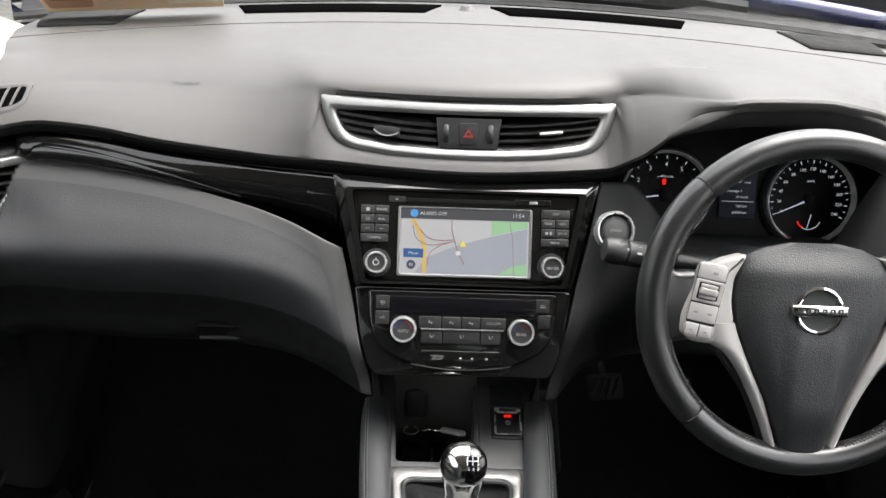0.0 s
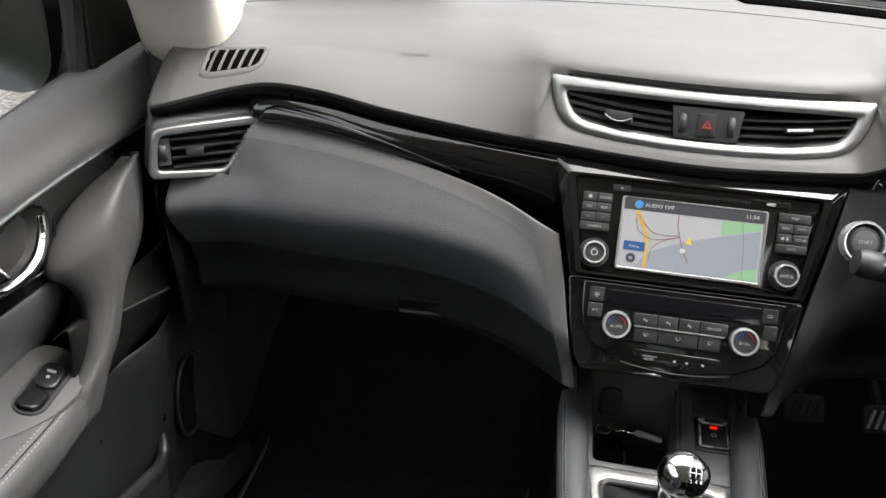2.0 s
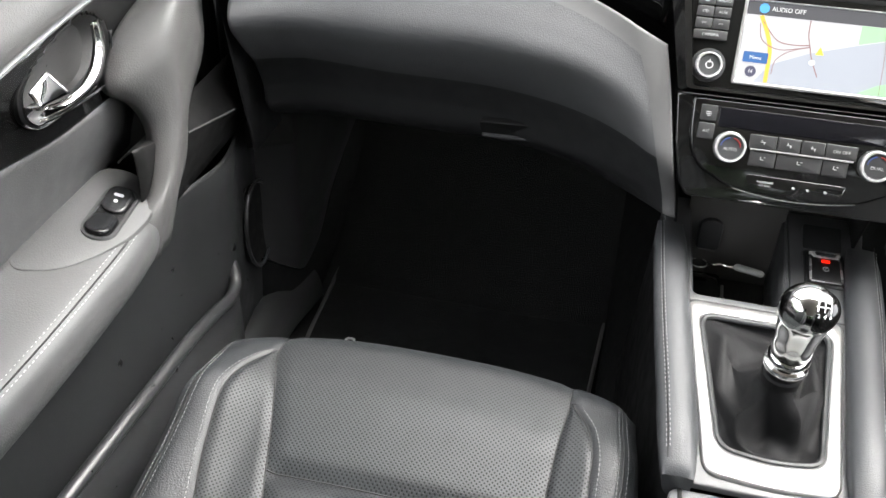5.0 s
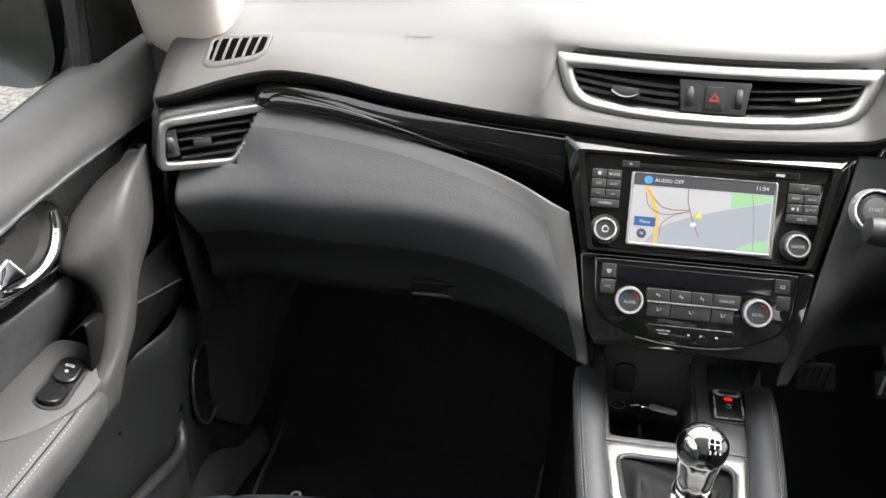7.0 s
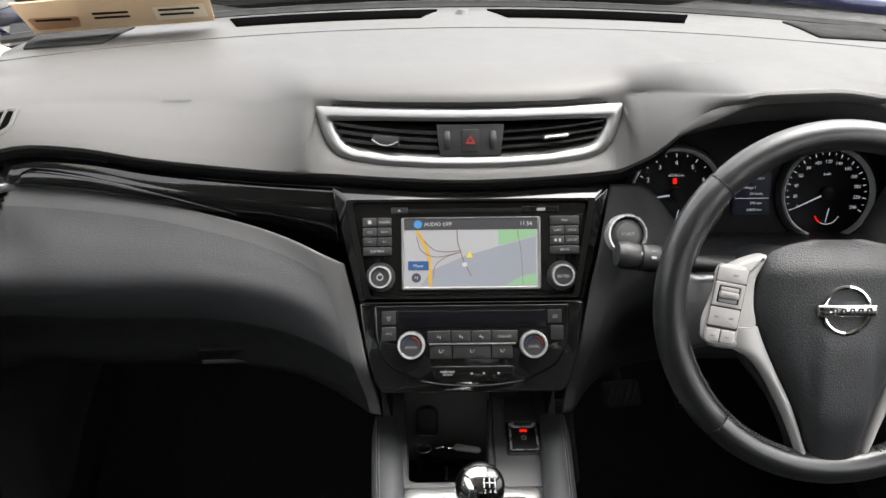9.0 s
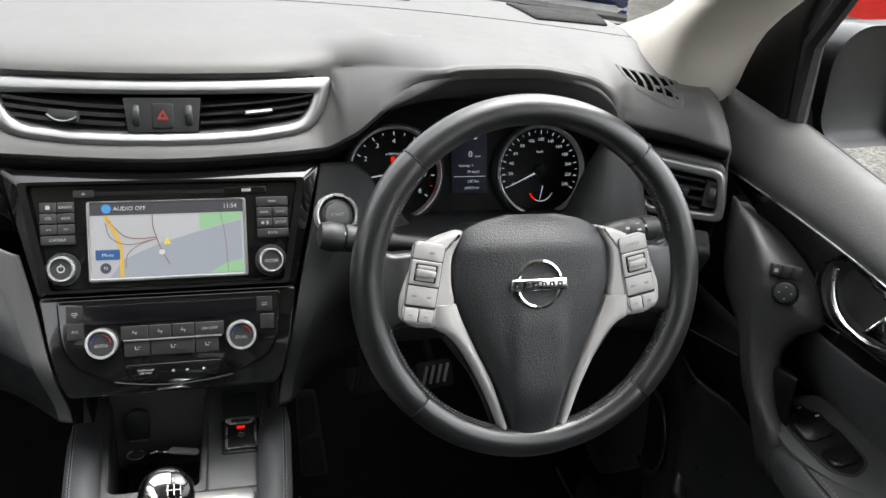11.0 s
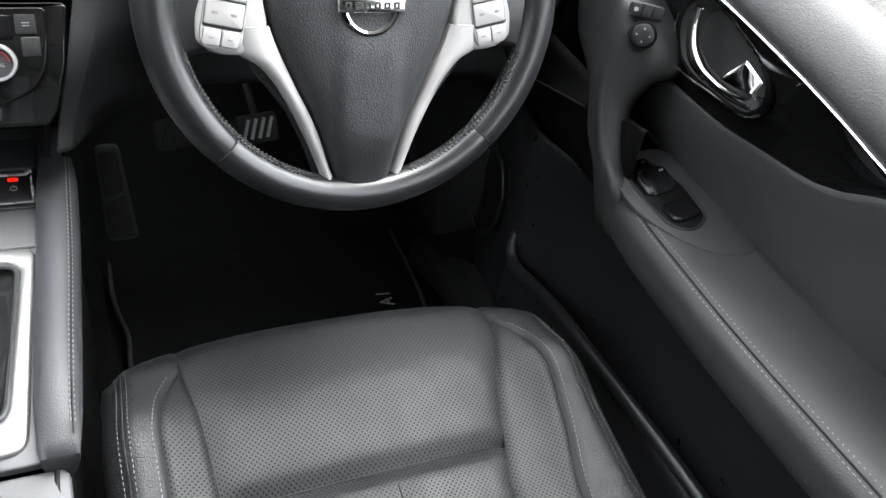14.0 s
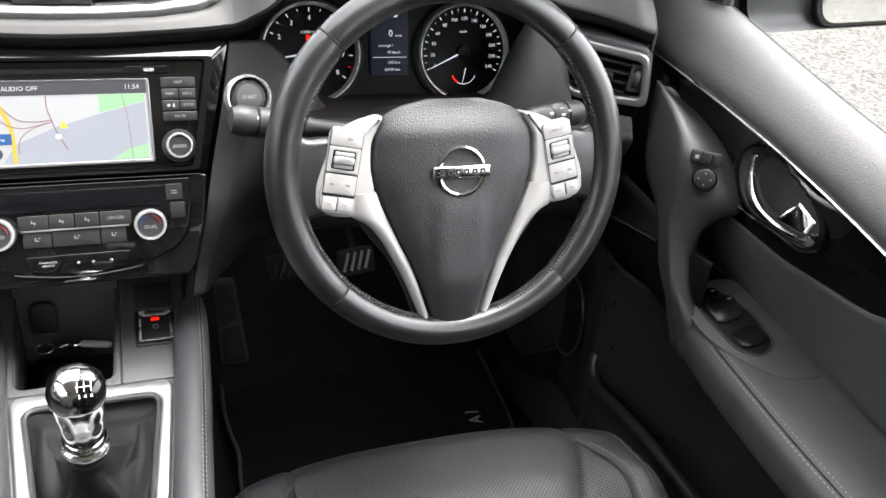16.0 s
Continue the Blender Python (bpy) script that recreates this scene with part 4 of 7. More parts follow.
# disc slot, eject key and card flap
part("disc_slot", plate(rounded(0.195, 0.005, 0.0022, cx=0.005, cy=0.0085), on_panel(0, 0, 0.0014), 0.004, 0.0006), MATT, hu, "narrow disc slot")
part("eject_key", plate(rounded(0.020, 0.0075, 0.0012, cx=-0.083, cy=0.0090), on_panel(0, 0, 0.0030), 0.004, 0.0008), BUTTON, hu)
part("card_flap", plate(rounded(0.044, 0.0080, 0.0020, cx=0.081, cy=0.0090), on_panel(0, 0, 0.0026), 0.004, 0.0008), GLOSS, hu)
part("card_mark", plate(rounded(0.010, 0.0034, 0.0006, cx=0.082, cy=0.0090), on_panel(0, 0, 0.0030), 0.0005, 0.0001), WHITE, hu)
part("eject_mark", plate([(-0.0852, 0.0078), (-0.0808, 0.0078), (-0.083, 0.0106)], on_panel(0, 0, 0.0034), 0.0005, 0.0001), WHITE, hu)


def key(parent, cx, cy, w, h, text="", size=0.0042, mark=None, mat=None, out=0.0045):
    k = part("key", plate(rounded(w, h, 0.0010, cx=cx, cy=cy), on_panel(0, 0, out), 0.006, 0.0008), mat or BUTTON, parent)
    if text:
        writing("lettering", text, size, on_panel(cx, cy, out + 0.0003), WHITE, k)
    if mark:
        for (mx, my, mw, mh) in mark:
            part("mark", plate(rounded(mw, mh, 0.0003, n=2, cx=cx + mx, cy=cy + my), on_panel(0, 0, out + 0.0004), 0.0004, 0.0001), WHITE, k)
    return k


for row, (a, b) in enumerate((("", "RADIO"), ("CD", "AUX"), ("<<", ">>"))):
    y = -0.0045 - 0.0115 * row
    key(hu, -0.1175, y, 0.0165, 0.0105, a, mark=[(0, 0.0, 0.004, 0.004)] if not a else None)
    key(hu, -0.1005, y, 0.0165, 0.0105, b)
key(hu, -0.1090, -0.0385, 0.0335, 0.0095, "CAMERA")
key(hu, 0.1090, -0.0042, 0.0340, 0.0105, "MAP")
for row, (a, b) in enumerate((("NAV", "INFO"), ("", "SETUP"))):
    y = -0.0158 - 0.0116 * row
    key(hu, 0.1003, y, 0.0165, 0.0106, a, mark=[(-0.002, 0, 0.003, 0.003), (0.003, 0, 0.002, 0.004)] if not a else None)
    key(hu, 0.1173, y, 0.0165, 0.0106, b)
key(hu, 0.1090, -0.0385, 0.0340, 0.0095, "BACK")


RING = material("bright_ring", (0.50, 0.50, 0.50), 0.2, metal=0.6, spread=0.02)


def knob(parent, cx, cy, r, text, size, ring_mat, colours=False):
    m = on_panel(cx, cy, 0.0015)
    k = part("knob", lathe([(r * 1.32, -0.002), (r * 1.30, 0.0008), (r * 1.05, 0.0008), (r * 1.02, 0.010), (r * 0.93, 0.0135), (r * 0.80, 0.0135), (r * 0.78, 0.0125), (0, 0.0122)], m, 40), HARD, parent, "round black rotary knob with chrome ring")
    part("ring", lathe([(r * 1.03, 0.008), (r * 1.02, 0.0125), (r * 0.97, 0.0142), (r * 0.84, 0.0142), (r * 0.80, 0.0128)], m, 48), ring_mat, k, "chrome ring")
    if text:
        writing("lettering", text, size, m @ Matrix.Translation((0, -0.001 if not colours else -0.002, 0.0126)), WHITE, k)
    else:
        part("mark", lathe([(0.0028, 0.0126), (0.0030, 0.0129), (0.0038, 0.0129), (0.0040, 0.0126)], m, 18), WHITE, k)
        part("mark", box((0, 0.0035, 0.0127), (0.0009, 0.004, 0.0004), 0, m), WHITE, k)
    if colours:
        for a0, a1, c in ((100, 175, (0.012, 0.03, 0.12)), (5, 80, (0.20, 0.014, 0.010))):
            pts = [m @ Vector((r * 0.62 * math.cos(radians(a)), r * 0.62 * math.sin(radians(a)), 0.0127)) for a in lin(a0, a1, 10)]
            part("temperature_arc", tube(pts, 0.0007, 5), material("arc", c, 0.5), k)
    return k


knob(hu, -0.1055, -0.0683, 0.0130, "", 0, RING)
knob(hu, 0.1055, -0.0683, 0.0130, "ENTER", 0.0048, RING)

cl = thing("climate_panel", "gloss black climate control panel with two rotary knobs", "climate control")
outline = [(-0.1140, -0.1000), (0.1140, -0.1000), (0.1125, -0.135), (0.1085, -0.155), (0.097, -0.172), (0.068, -0.1865), (0.035, -0.1935), (0, -0.1960), (-0.035, -0.1935), (-0.068, -0.1865), (-0.097, -0.172), (-0.1085, -0.155), (-0.1125, -0.135)]
surround = [(-0.1310, -0.0985), (0.1310, -0.0985), (0.1240, -0.150), (0.1140, -0.190), (0.105, -0.203), (-0.105, -0.203), (-0.1140, -0.190), (-0.1240, -0.150)]
part("surround", plate(soften(surround, 0.004), on_panel(0, 0, -0.001), 0.03, 0.002), GLOSS, cl, "black panel round the controls")
part("face", plate(soften(outline, 0.006), on_panel(0, 0, 0.003), 0.03, 0.003), GLOSS, cl)
part("split_line", tube([on_panel(x, -0.0982, 0.0052).translation for x in lin(-0.127, 0.127, 12)], 0.0005, 5), BUTTON, cl)
part("display", plate(rounded(0.172, 0.020, 0.001, cy=-0.118), on_panel(0, 0, 0.0038), 0.002, 0.0004), material("dark_display", (0.003, 0.003, 0.004), 0.12), cl, "unlit dark climate display")
key(cl, -0.0962, -0.1155, 0.0165, 0.0165, "", mark=[(0, 0.001, 0.006, 0.0008), (0, -0.001, 0.006, 0.0008), (0, -0.003, 0.003, 0.0008)], out=0.004)
key(cl, -0.0962, -0.1340, 0.0165, 0.0165, "A/C", out=0.004)
key(cl, 0.0962, -0.1155, 0.0165, 0.0165, "", mark=[(0, 0.0012, 0.006, 0.0008), (0, -0.0012, 0.006, 0.0008)], out=0.004)
key(cl, 0.0985, -0.1345, 0.0150, 0.0165, "", out=0.0036)
for cx, w, tx in ((-0.0385, 0.0270, ""), (-0.0130, 0.0225, ""), (0.0105, 0.0225, ""), (0.0375, 0.0300, "ON·OFF")):
    key(cl, cx, -0.1382, w, 0.0142, tx, 0.0046, mark=None if tx else [(0, 0, 0.0052, 0.0008), (-0.0012, 0.0014, 0.0008, 0.0024), (0.0014, -0.0014, 0.0008, 0.0024)], out=0.0044)
for cx, w in ((-0.0365, 0.0260), (-0.0005, 0.0440), (0.0345, 0.0240)):
    key(cl, cx, -0.1552, w, 0.0165, "", mark=[(-0.0016, 0.0008, 0.0009, 0.0034), (0.0002, -0.0008, 0.0030, 0.0009), (0.0022, 0.0016, 0.0024, 0.0007)], out=0.0044)
part("silver_line", tube([on_panel(x, -0.1462, 0.0050).translation for x in lin(-0.050, 0.050, 8)], 0.0010, 6), SILVER, cl)
knob(cl, -0.0705, -0.1472, 0.0155, "AUTO", 0.0048, RING, True)
knob(cl, 0.0705, -0.1472, 0.0155, "DUAL", 0.0048, RING, True)
part("airbag_strip", plate(soften([(-0.050, -0.172), (0.050, -0.172), (0.044, -0.187), (0.02, -0.192), (-0.02, -0.192), (-0.044, -0.187)], 0.004), on_panel(0, 0, 0.0042), 0.002, 0.0006), GLOSS, cl)
writing("lettering", "PASSENGER\nAIR BAG", 0.0032, on_panel(-0.0290, -0.1800, 0.0046), WHITE, cl)
for x in (-0.001, 0.013, 0.030):
    part("lamp_mark", plate(rounded(0.0030, 0.0024, 0.0008, cx=x, cy=-0.1805), on_panel(0, 0, 0.0046), 0.0003, 0.0001), GREYPRINT, cl)
part("chrome_smile", tube([on_panel(x, -0.1885 - 0.006 * (1 - (x / 0.06) ** 2), 0.0044).translation for x in lin(-0.06, 0.06, 16)], 0.0007, 5), HARD, cl)


# ---- instrument cluster ----
ic = thing("instrument_cluster", "lit instrument cluster with two round chrome-ringed dials", "instrument cluster")
IM = axes((0.3600, 0.938, 0.7165), (1, 0, 0), (0, 0.30, 0.95))
part("shroud", plate(soften([(-0.150, -0.075), (-0.165, -0.02), (-0.135, 0.05), (-0.08, 0.085), (0.08, 0.085), (0.135, 0.05), (0.175, -0.02), (0.160, -0.075)], 0.03), IM @ Matrix.Translation((0, 0, -0.006)), 0.01, 0.002), MATT, ic)
# sloping floor of the hood in front of the dials
rows = [[IM @ Vector((mix(-0.155, 0.165, u), -0.058 - 0.012 * t, mix(-0.006, 0.135, t) )) for u in lin(0, 1, 9)] for t in lin(0, 1, 5)]
thick(part("lower_cowl", grid(rows), HARD, ic), 0.003, 0)
LCD_W = glowing("cluster_white", (0.8, 0.85, 0.9), 0.11)
DIAL_FACE = material("dial_face", (0.003, 0.003, 0.0035), 0.5, spec=0.15)
DIAL_RING = material("bright_dial_ring", (0.95, 0.95, 0.95), 0.42, metal=0.7, spread=0.02)
NEEDLE = glowing("needle", (0.75, 0.8, 0.95), 0.121)


def dial(cx, cy, r, marks, a_from, a_to, needle_at, red_from=None, skip=0):
    """A round gauge: angles in degrees, counter-clockwise from three o'clock."""
    m = IM @ Matrix.Translation((cx, cy, 0))
    d = part("dial", lathe([(r * 1.0, -0.001), (r * 0.9, -0.003), (0, -0.003)], m, 48), DIAL_FACE, ic, "round dark gauge")
    part("ring", lathe([(r * 1.085, -0.004), (r * 1.08, 0.0060), (r * 1.065, 0.0085), (r * 1.045, 0.0080), (r * 0.995, -0.002)], m, 64), DIAL_RING, d, "bright dial ring")
    part("bezel", lathe([(r * 1.20, -0.002), (r * 1.14, 0.003), (r * 1.07, 0.002)], m, 64), HARD, d)
    n = len(marks)
    for i, tx in enumerate(marks):
        a = radians(mix(a_from, a_to, i / (n - 1)))
        w = Vector((math.cos(a), math.sin(a), 0))
        part("tick", box((0, 0, 0), (r * 0.09, 0.0012, 0.0003), 0, m @ Matrix.Translation(w * r * 0.91 + Vector((0, 0, -0.0022))) @ pose(0, 0, 0, 0, 0, math.degrees(a))), LCD_W, d, smooth=False)
        if tx:
            writing("numeral", tx, r * (0.150 if len(marks) < 10 else 0.108), m @ Matrix.Translation(w * r * 0.73 + Vector((0, 0, -0.0022))), LCD_W, d)
        if i < n - 1:
            b = radians(mix(a_from, a_to, (i + 0.5) / (n - 1)))
            w2 = Vector((math.cos(b), math.sin(b), 0))
            red = red_from is not None and i >= red_from
            part("tick", box((0, 0, 0), (r * 0.07, 0.0009, 0.0003), 0, m @ Matrix.Translation(w2 * r * 0.93 + Vector((0, 0, -0.0022))) @ pose(0, 0, 0, 0, 0, math.degrees(b))), RED if red else LCD_W, d, smooth=False)
    a = radians(needle_at)
    w = Vector((math.cos(a), math.sin(a), 0))
    part("needle", tube([m @ (w * r * 0.12 + Vector((0, 0, 0.001))), m @ (w * r * 0.86 + Vector((0, 0, 0.001)))], [0.0013, 0.0005], 5), NEEDLE, d)
    part("hub", lathe([(0.009, -0.002), (0.0085, 0.003), (0.006, 0.005), (0, 0.005)], m, 24), MATT, d)
    return d, m


tach, tm = dial(-0.0960, -0.006, 0.0545, list("012345678"), 215, -35, 188, red_from=6)
speedo, sm = dial(0.0960, -0.006, 0.0545, ["0", "", "20", "", "40", "", "60", "", "80", "", "100", "", "120", "", "140", "", "160", "", "180", "", "200", "", "220", "", "240"][::2], 205, -28, 205)
part("warning_lamp", plate(rounded(0.005, 0.0075, 0.0015, cx=-0.002, cy=0.017), tm, 0.0005, 0.0001), RED, tach, "lit red warning lamp")
part("warning_lamp", plate(rounded(0.008, 0.0045, 0.001, cx=0.020, cy=-0.017), tm, 0.0005, 0.0001), RED, tach, "lit red warning lamp")
writing("lettering", "km/h", 0.0048, sm @ Matrix.Translation((0.0, 0.024, -0.0022)), LCD_W, speedo)
writing("lettering", "x1000r/min", 0.0045, tm @ Matrix.Translation((0, 0.024, -0.0022)), LCD_W, tach)
for dm, dd, a0 in ((tm, tach, 235), (sm, speedo, 235)):
    pts = [dm @ Vector((0.002 + 0.016 * math.cos(radians(a)), -0.024 + 0.016 * math.sin(radians(a)), -0.002)) for a in lin(200, 340, 12)]
    part("small_scale", tube(pts, 0.0006, 4), LCD_W, dd)
    part("small_scale", tube(pts[:4], 0.0010, 4), RED, dd)
    part("small_needle", tube([dm @ Vector((0.004, -0.020, -0.001)), dm @ Vector((0.000, -0.038, -0.001))], [0.0008, 0.0004], 4), NEEDLE, dd)
info = part("info_display", plate(rounded(0.046, 0.075, 0.003, cx=0.001, cy=0.004), IM @ Matrix.Translation((0, 0, -0.001)), 0.004, 0.0004), glowing("info_screen", (0.010, 0.012, 0.02), 0.132), ic, "small dark trip display")
for tx, sz, cx, cy in (("0", 0.011, 0.002, 0.016), ("km/h", 0.004, 0.012, 0.0135), ("Average 1", 0.0048, -0.004, 0.002), ("39 km/h", 0.0050, 0.006, -0.006), ("240 km", 0.0050, 0.006, -0.018), ("63439 km", 0.0048, 0.004, -0.0265)):
    writing("lettering", tx, sz, IM @ Matrix.Translation((cx, cy, -0.0006)), LCD_W, info)
part("rule", box((0.001, -0.0118, -0.0007), (0.042, 0.0007, 0.0003), 0, IM), LCD_W, info)
writing("lettering", "11:54", 0.0058, IM @ Matrix.Translation((-0.012, 0.0375, -0.0006)), LCD_W, info)
part("mark", plate(rounded(0.005, 0.005, 0.002, cx=0.008, cy=0.0375), IM @ Matrix.Translation((0, 0, -0.0006)), 0.0003, 0.0001), LCD_W, info)

# start button
sb = thing("start_button", "round start button in a chrome bezel", "start button")
SM = axes((0.1765, 0.816, 0.7125), (1, 0.1, 0), (0, 0.45, 0.9))
part("bezel", lathe([(0.0235, -0.01), (0.0235, 0.002), (0.0224, 0.0048), (0.0205, 0.0046), (0.0196, 0.0)], SM, 40), SATIN, sb, "chrome bezel")
part("collar", lathe([(0.0198, -0.001), (0.0180, 0.0005), (0.0158, 0.0028), (0.0140, 0.003)], SM, 40), HARD, sb)
part("button", lathe([(0.0138, 0.000), (0.0135, 0.003), (0.012, 0.0036), (0, 0.0036)], SM, 36), material("button_grey", (0.06, 0.06, 0.06), 0.45), sb, "satin grey push button")
writing("lettering", "START", 0.0052, SM @ Matrix.Translation((0, 0, 0.0038)), WHITE, sb)

# ---- steering wheel ----
sw = thing("steering_wheel", "leather steering wheel with silver spokes and worn rim", "steering wheel")
PHI = radians(20.5)
WM = axes((0.3425, 0.6467, 0.7158), (1, 0, 0), (0, math.sin(PHI), math.cos(PHI)))
RW, TW = 0.1615, 0.0143


def rim_at(a, k, fat=1.0):
    """Rim surface: a round the wheel, k round the tube (0 outward, quarter turn towards the driver)."""
    c, s_ = math.cos(a), math.sin(a)
    swell = 1.0 + 0.05 * ease(0.62, 0.92, abs(c))
    ck = math.cos(k)
    r = RW + TW * fat * swell * ck * (1.0 if ck > 0 else 1.06)
    return WM @ Vector((r * c, r * s_, TW * fat * swell * 0.98 * math.sin(k)))


def rim_piece(a0, a1, name, lb=""):
    n = max(8, int(abs(a1 - a0) / 2.5))
    rows = []
    for i in range(n + 1):
        a = radians(mix(a0, a1, i / n))
        f = 1.0 - 0.05 * (1 if i in (0, n) else 0)
        rows.append([rim_at(a, 2 * math.pi * j / 22, f) for j in range(22)])
    return part(name, grid(rows, closed_v=True, cap=True), WHEEL_LEATHER, sw, lb, angle=60)


CUTS = (46.6, 134.7, 225.0, 313.5)
for a0, a1, lb in ((46.9, 134.4, "smooth leather rim, upper arc"), (135.0, 224.7, "worn leather grip"), (225.3, 313.2, "smooth leather rim, lower arc"), (313.8, 406.3, "worn leather grip")):
    rim_piece(a0, a1, "rim", lb)
for a in CUTS:
    part("seam", tube([rim_at(radians(a), 2 * math.pi * j / 18, 0.99) for j in range(18)], 0.0007, 4, closed=True), DARK_THREAD, sw)
# laced stitching along the inner side of the rim
for a0, a1 in ((138, 163), (196, 253), (287, 344), (377, 403)):
    bm = bmesh.new()
    m_ = int((a1 - a0) / 1.5)
    for i in range(m_):
        a, b = radians(mix(a0, a1, i / m_)), radians(mix(a0, a1, (i + 0.55) / m_))
        tube([rim_at(a, radians(146), 1.02), rim_at(b, radians(178), 1.04)], [0.0011, 0.0009], 5, bm=bm)
    tagged(part("stitching", bm, material("wheel_thread", (0.045, 0.045, 0.045), 0.5), sw), kind="stuff")
    part("stitch_groove", tube([rim_at(radians(mix(a0 - 1, a1 + 1, k / 24)), radians(162), 1.0) for k in range(25)], 0.0014, 5), DARK_THREAD, sw)

# airbag pad: a shield that narrows to the bottom of the rim
half = smooth_fn((-0.155, 0.0215), (-0.137, 0.0275), (-0.100, 0.0400), (-0.064, 0.0570), (-0.025, 0.0735), (0.000, 0.0795), (0.025, 0.0785), (0.046, 0.0690), (0.056, 0.0520), (0.062, 0.0250))
HUB = material("wheel_hub", (0.024, 0.0253, 0.0268), 0.46, grain=0.35, size=0.0026)
rows = []
for i in range(46):
    v = mix(-0.155, 0.062, i / 45)
    h = half(v)
    row = []
    for k in range(31):
        u = math.sin(mix(-math.pi / 2, math.pi / 2, k / 30))
        dome = (1 - abs(u) ** 3.2) ** 0.5
        z = -0.006 + 0.023 * dome * (0.45 + 0.55 * ease(-0.16, -0.10, v)) * (1 - 0.85 * ease(0.030, 0.063, v))
        facet = ease(-0.010, -0.045, v) * (1 - ease(0.0235, 0.0285, abs(u * h)))
        row.append(WM @ Vector((h * u, v, z + 0.0036 * facet)))
    rows.append(row)
pad_ob = part("airbag_pad", grid(rows, cap=True), HUB, sw, "grained dark airbag cover", angle=60)
writing("lettering", "SRS\nAIRBAG", 0.0085, WM @ Matrix.Translation((0.0, -0.050, 0.0192)), HARD, pad_ob)
# maker's badge as plain shapes
BM_ = WM @ Matrix.Translation((0, -0.0025, 0.0160))
badge = part("badge", lathe([(0.0190, 0.0), (0.0200, 0.003), (0.0218, 0.0040), (0.0238, 0.003), (0.0248, -0.002)], BM_, 56), CHROME, sw, "chrome ring badge with plain crossbar")
part("crossbar", plate(rounded(0.0560, 0.0112, 0.0015), BM_ @ Matrix.Translation((0, 0, 0.0055)), 0.007, 0.0018), CHROME, badge)
for k in range(6):
    part("crossbar_bar", plate(rounded(0.0050, 0.0056, 0.0006, n=2, cx=-0.0200 + 0.0080 * k), BM_ @ Matrix.Translation((0, 0, 0.0059)), 0.001, 0.0002, hole=rounded(0.0018, 0.0022, 0.0004, n=2, cx=-0.0200 + 0.0080 * k)), HARD, badge)

# silver spokes with switch pods, leather shoulders out to the rim
out_w = smooth_fn((-0.152, 0.0325), (-0.136, 0.0385), (-0.119, 0.0450), (-0.092, 0.0575), (-0.064, 0.0735), (-0.048, 0.0880), (-0.041, 0.1020))
for s in (-1, 1):
    # lower arm: a rounded blade along the pad's edge
    rows = []
    for v in lin(-0.152, -0.020, 30):
        a, b = half(v) + 0.0016, max(half(v) + 0.008, out_w(v))
        b = mix(b, 0.104, ease(-0.040, -0.024, v))
        rows.append([WM @ Vector((s * mix(a, b, t), v, -0.002 + 0.0085 * math.sin(math.pi * (0.12 + 0.80 * t)) ** 0.7 - (0.010 if k in (0, 8) else 0.0))) for k, t in enumerate([0, 0.0, 0.12, 0.3, 0.5, 0.7, 0.88, 1.0, 1.0])])
    part("spoke", grid(rows, cap=True), BODY, sw, "satin silver spoke arm", angle=50)
    part("arm_back", plate(soften([(s * 0.086, -0.035), (s * 0.090, -0.052), (s * 0.060, -0.092), (s * 0.047, -0.120), (s * 0.036, -0.152), (s * 0.024, -0.152), (s * 0.045, -0.085)], 0.006), WM @ Matrix.Translation((0, 0, -0.004)), 0.014, 0.003), HARD, sw)
    face = [(s * (half(0.050) + 0.003), 0.0500), (s * 0.0900, 0.0440), (s * 0.1120, 0.0330), (s * 0.1240, 0.0150), (s * 0.1335, -0.0100), (s * 0.1345, -0.0310), (s * 0.1180, -0.0400), (s * 0.0980, -0.0420), (s * 0.0820, -0.0320), (s * (half(-0.018) + 0.0018), -0.0180), (s * (half(0.0) + 0.0018), 0.0), (s * (half(0.025) + 0.0018), 0.025)]
    part("spoke", plate(soften(face, 0.006), WM @ Matrix.Translation((0, 0, 0.004)), 0.022, 0.004), BODY, sw, "satin silver switch carrier")
    root = soften([(s * 0.100, 0.030), (s * 0.124, 0.0310), (s * 0.137, 0.0295), (s * 0.1475, 0.038), (s * 0.154, 0.052), (s * 0.157, 0.000), (s * 0.153, -0.064), (s * 0.1435, -0.054), (s * 0.139, -0.0425), (s * 0.128, -0.0400), (s * 0.100, -0.036)], 0.012, 6)
    part("spoke_root", plate(root, WM @ Matrix.Translation((0, 0, 0.003)), 0.020, 0.0075), WHEEL_LEATHER, sw, "leather shoulder between rim and switches")
    SP = WM @ Matrix.Translation((s * 0.1085, 0.0015, 0.0052)) @ pose(0, 0, 0, 0, 0, 11 * s)
    pod = part("switch_pod", plate(soften([(-0.0155, 0.0330), (-0.0120, 0.0385), (0.0120, 0.0385), (0.0155, 0.0330), (0.0165, -0.0300), (0.0130, -0.0385), (-0.0130, -0.0385), (-0.0165, -0.0300)], 0.004), SP, 0.006, 0.0012), BODY, sw, "silver switch pod")
    KEYT = SP @ Matrix.Translation((0, 0, 0.0008))
    part("gap", plate(rounded(0.0300, 0.0600, 0.002, cy=0.0070), SP @ Matrix.Translation((0, 0, 0.0002)), 0.001, 0.0001), HARD, pod)
    part("key", plate(rounded(0.0290, 0.0145, 0.002, cy=0.0295), KEYT, 0.003, 0.0008), BODY, pod)
    part("key", plate(rounded(0.0290, 0.0230, 0.0012, cy=0.0100), KEYT, 0.003, 0.0006, hole=rounded(0.0210, 0.0165, 0.0012, cy=0.0100)), BODY, pod)
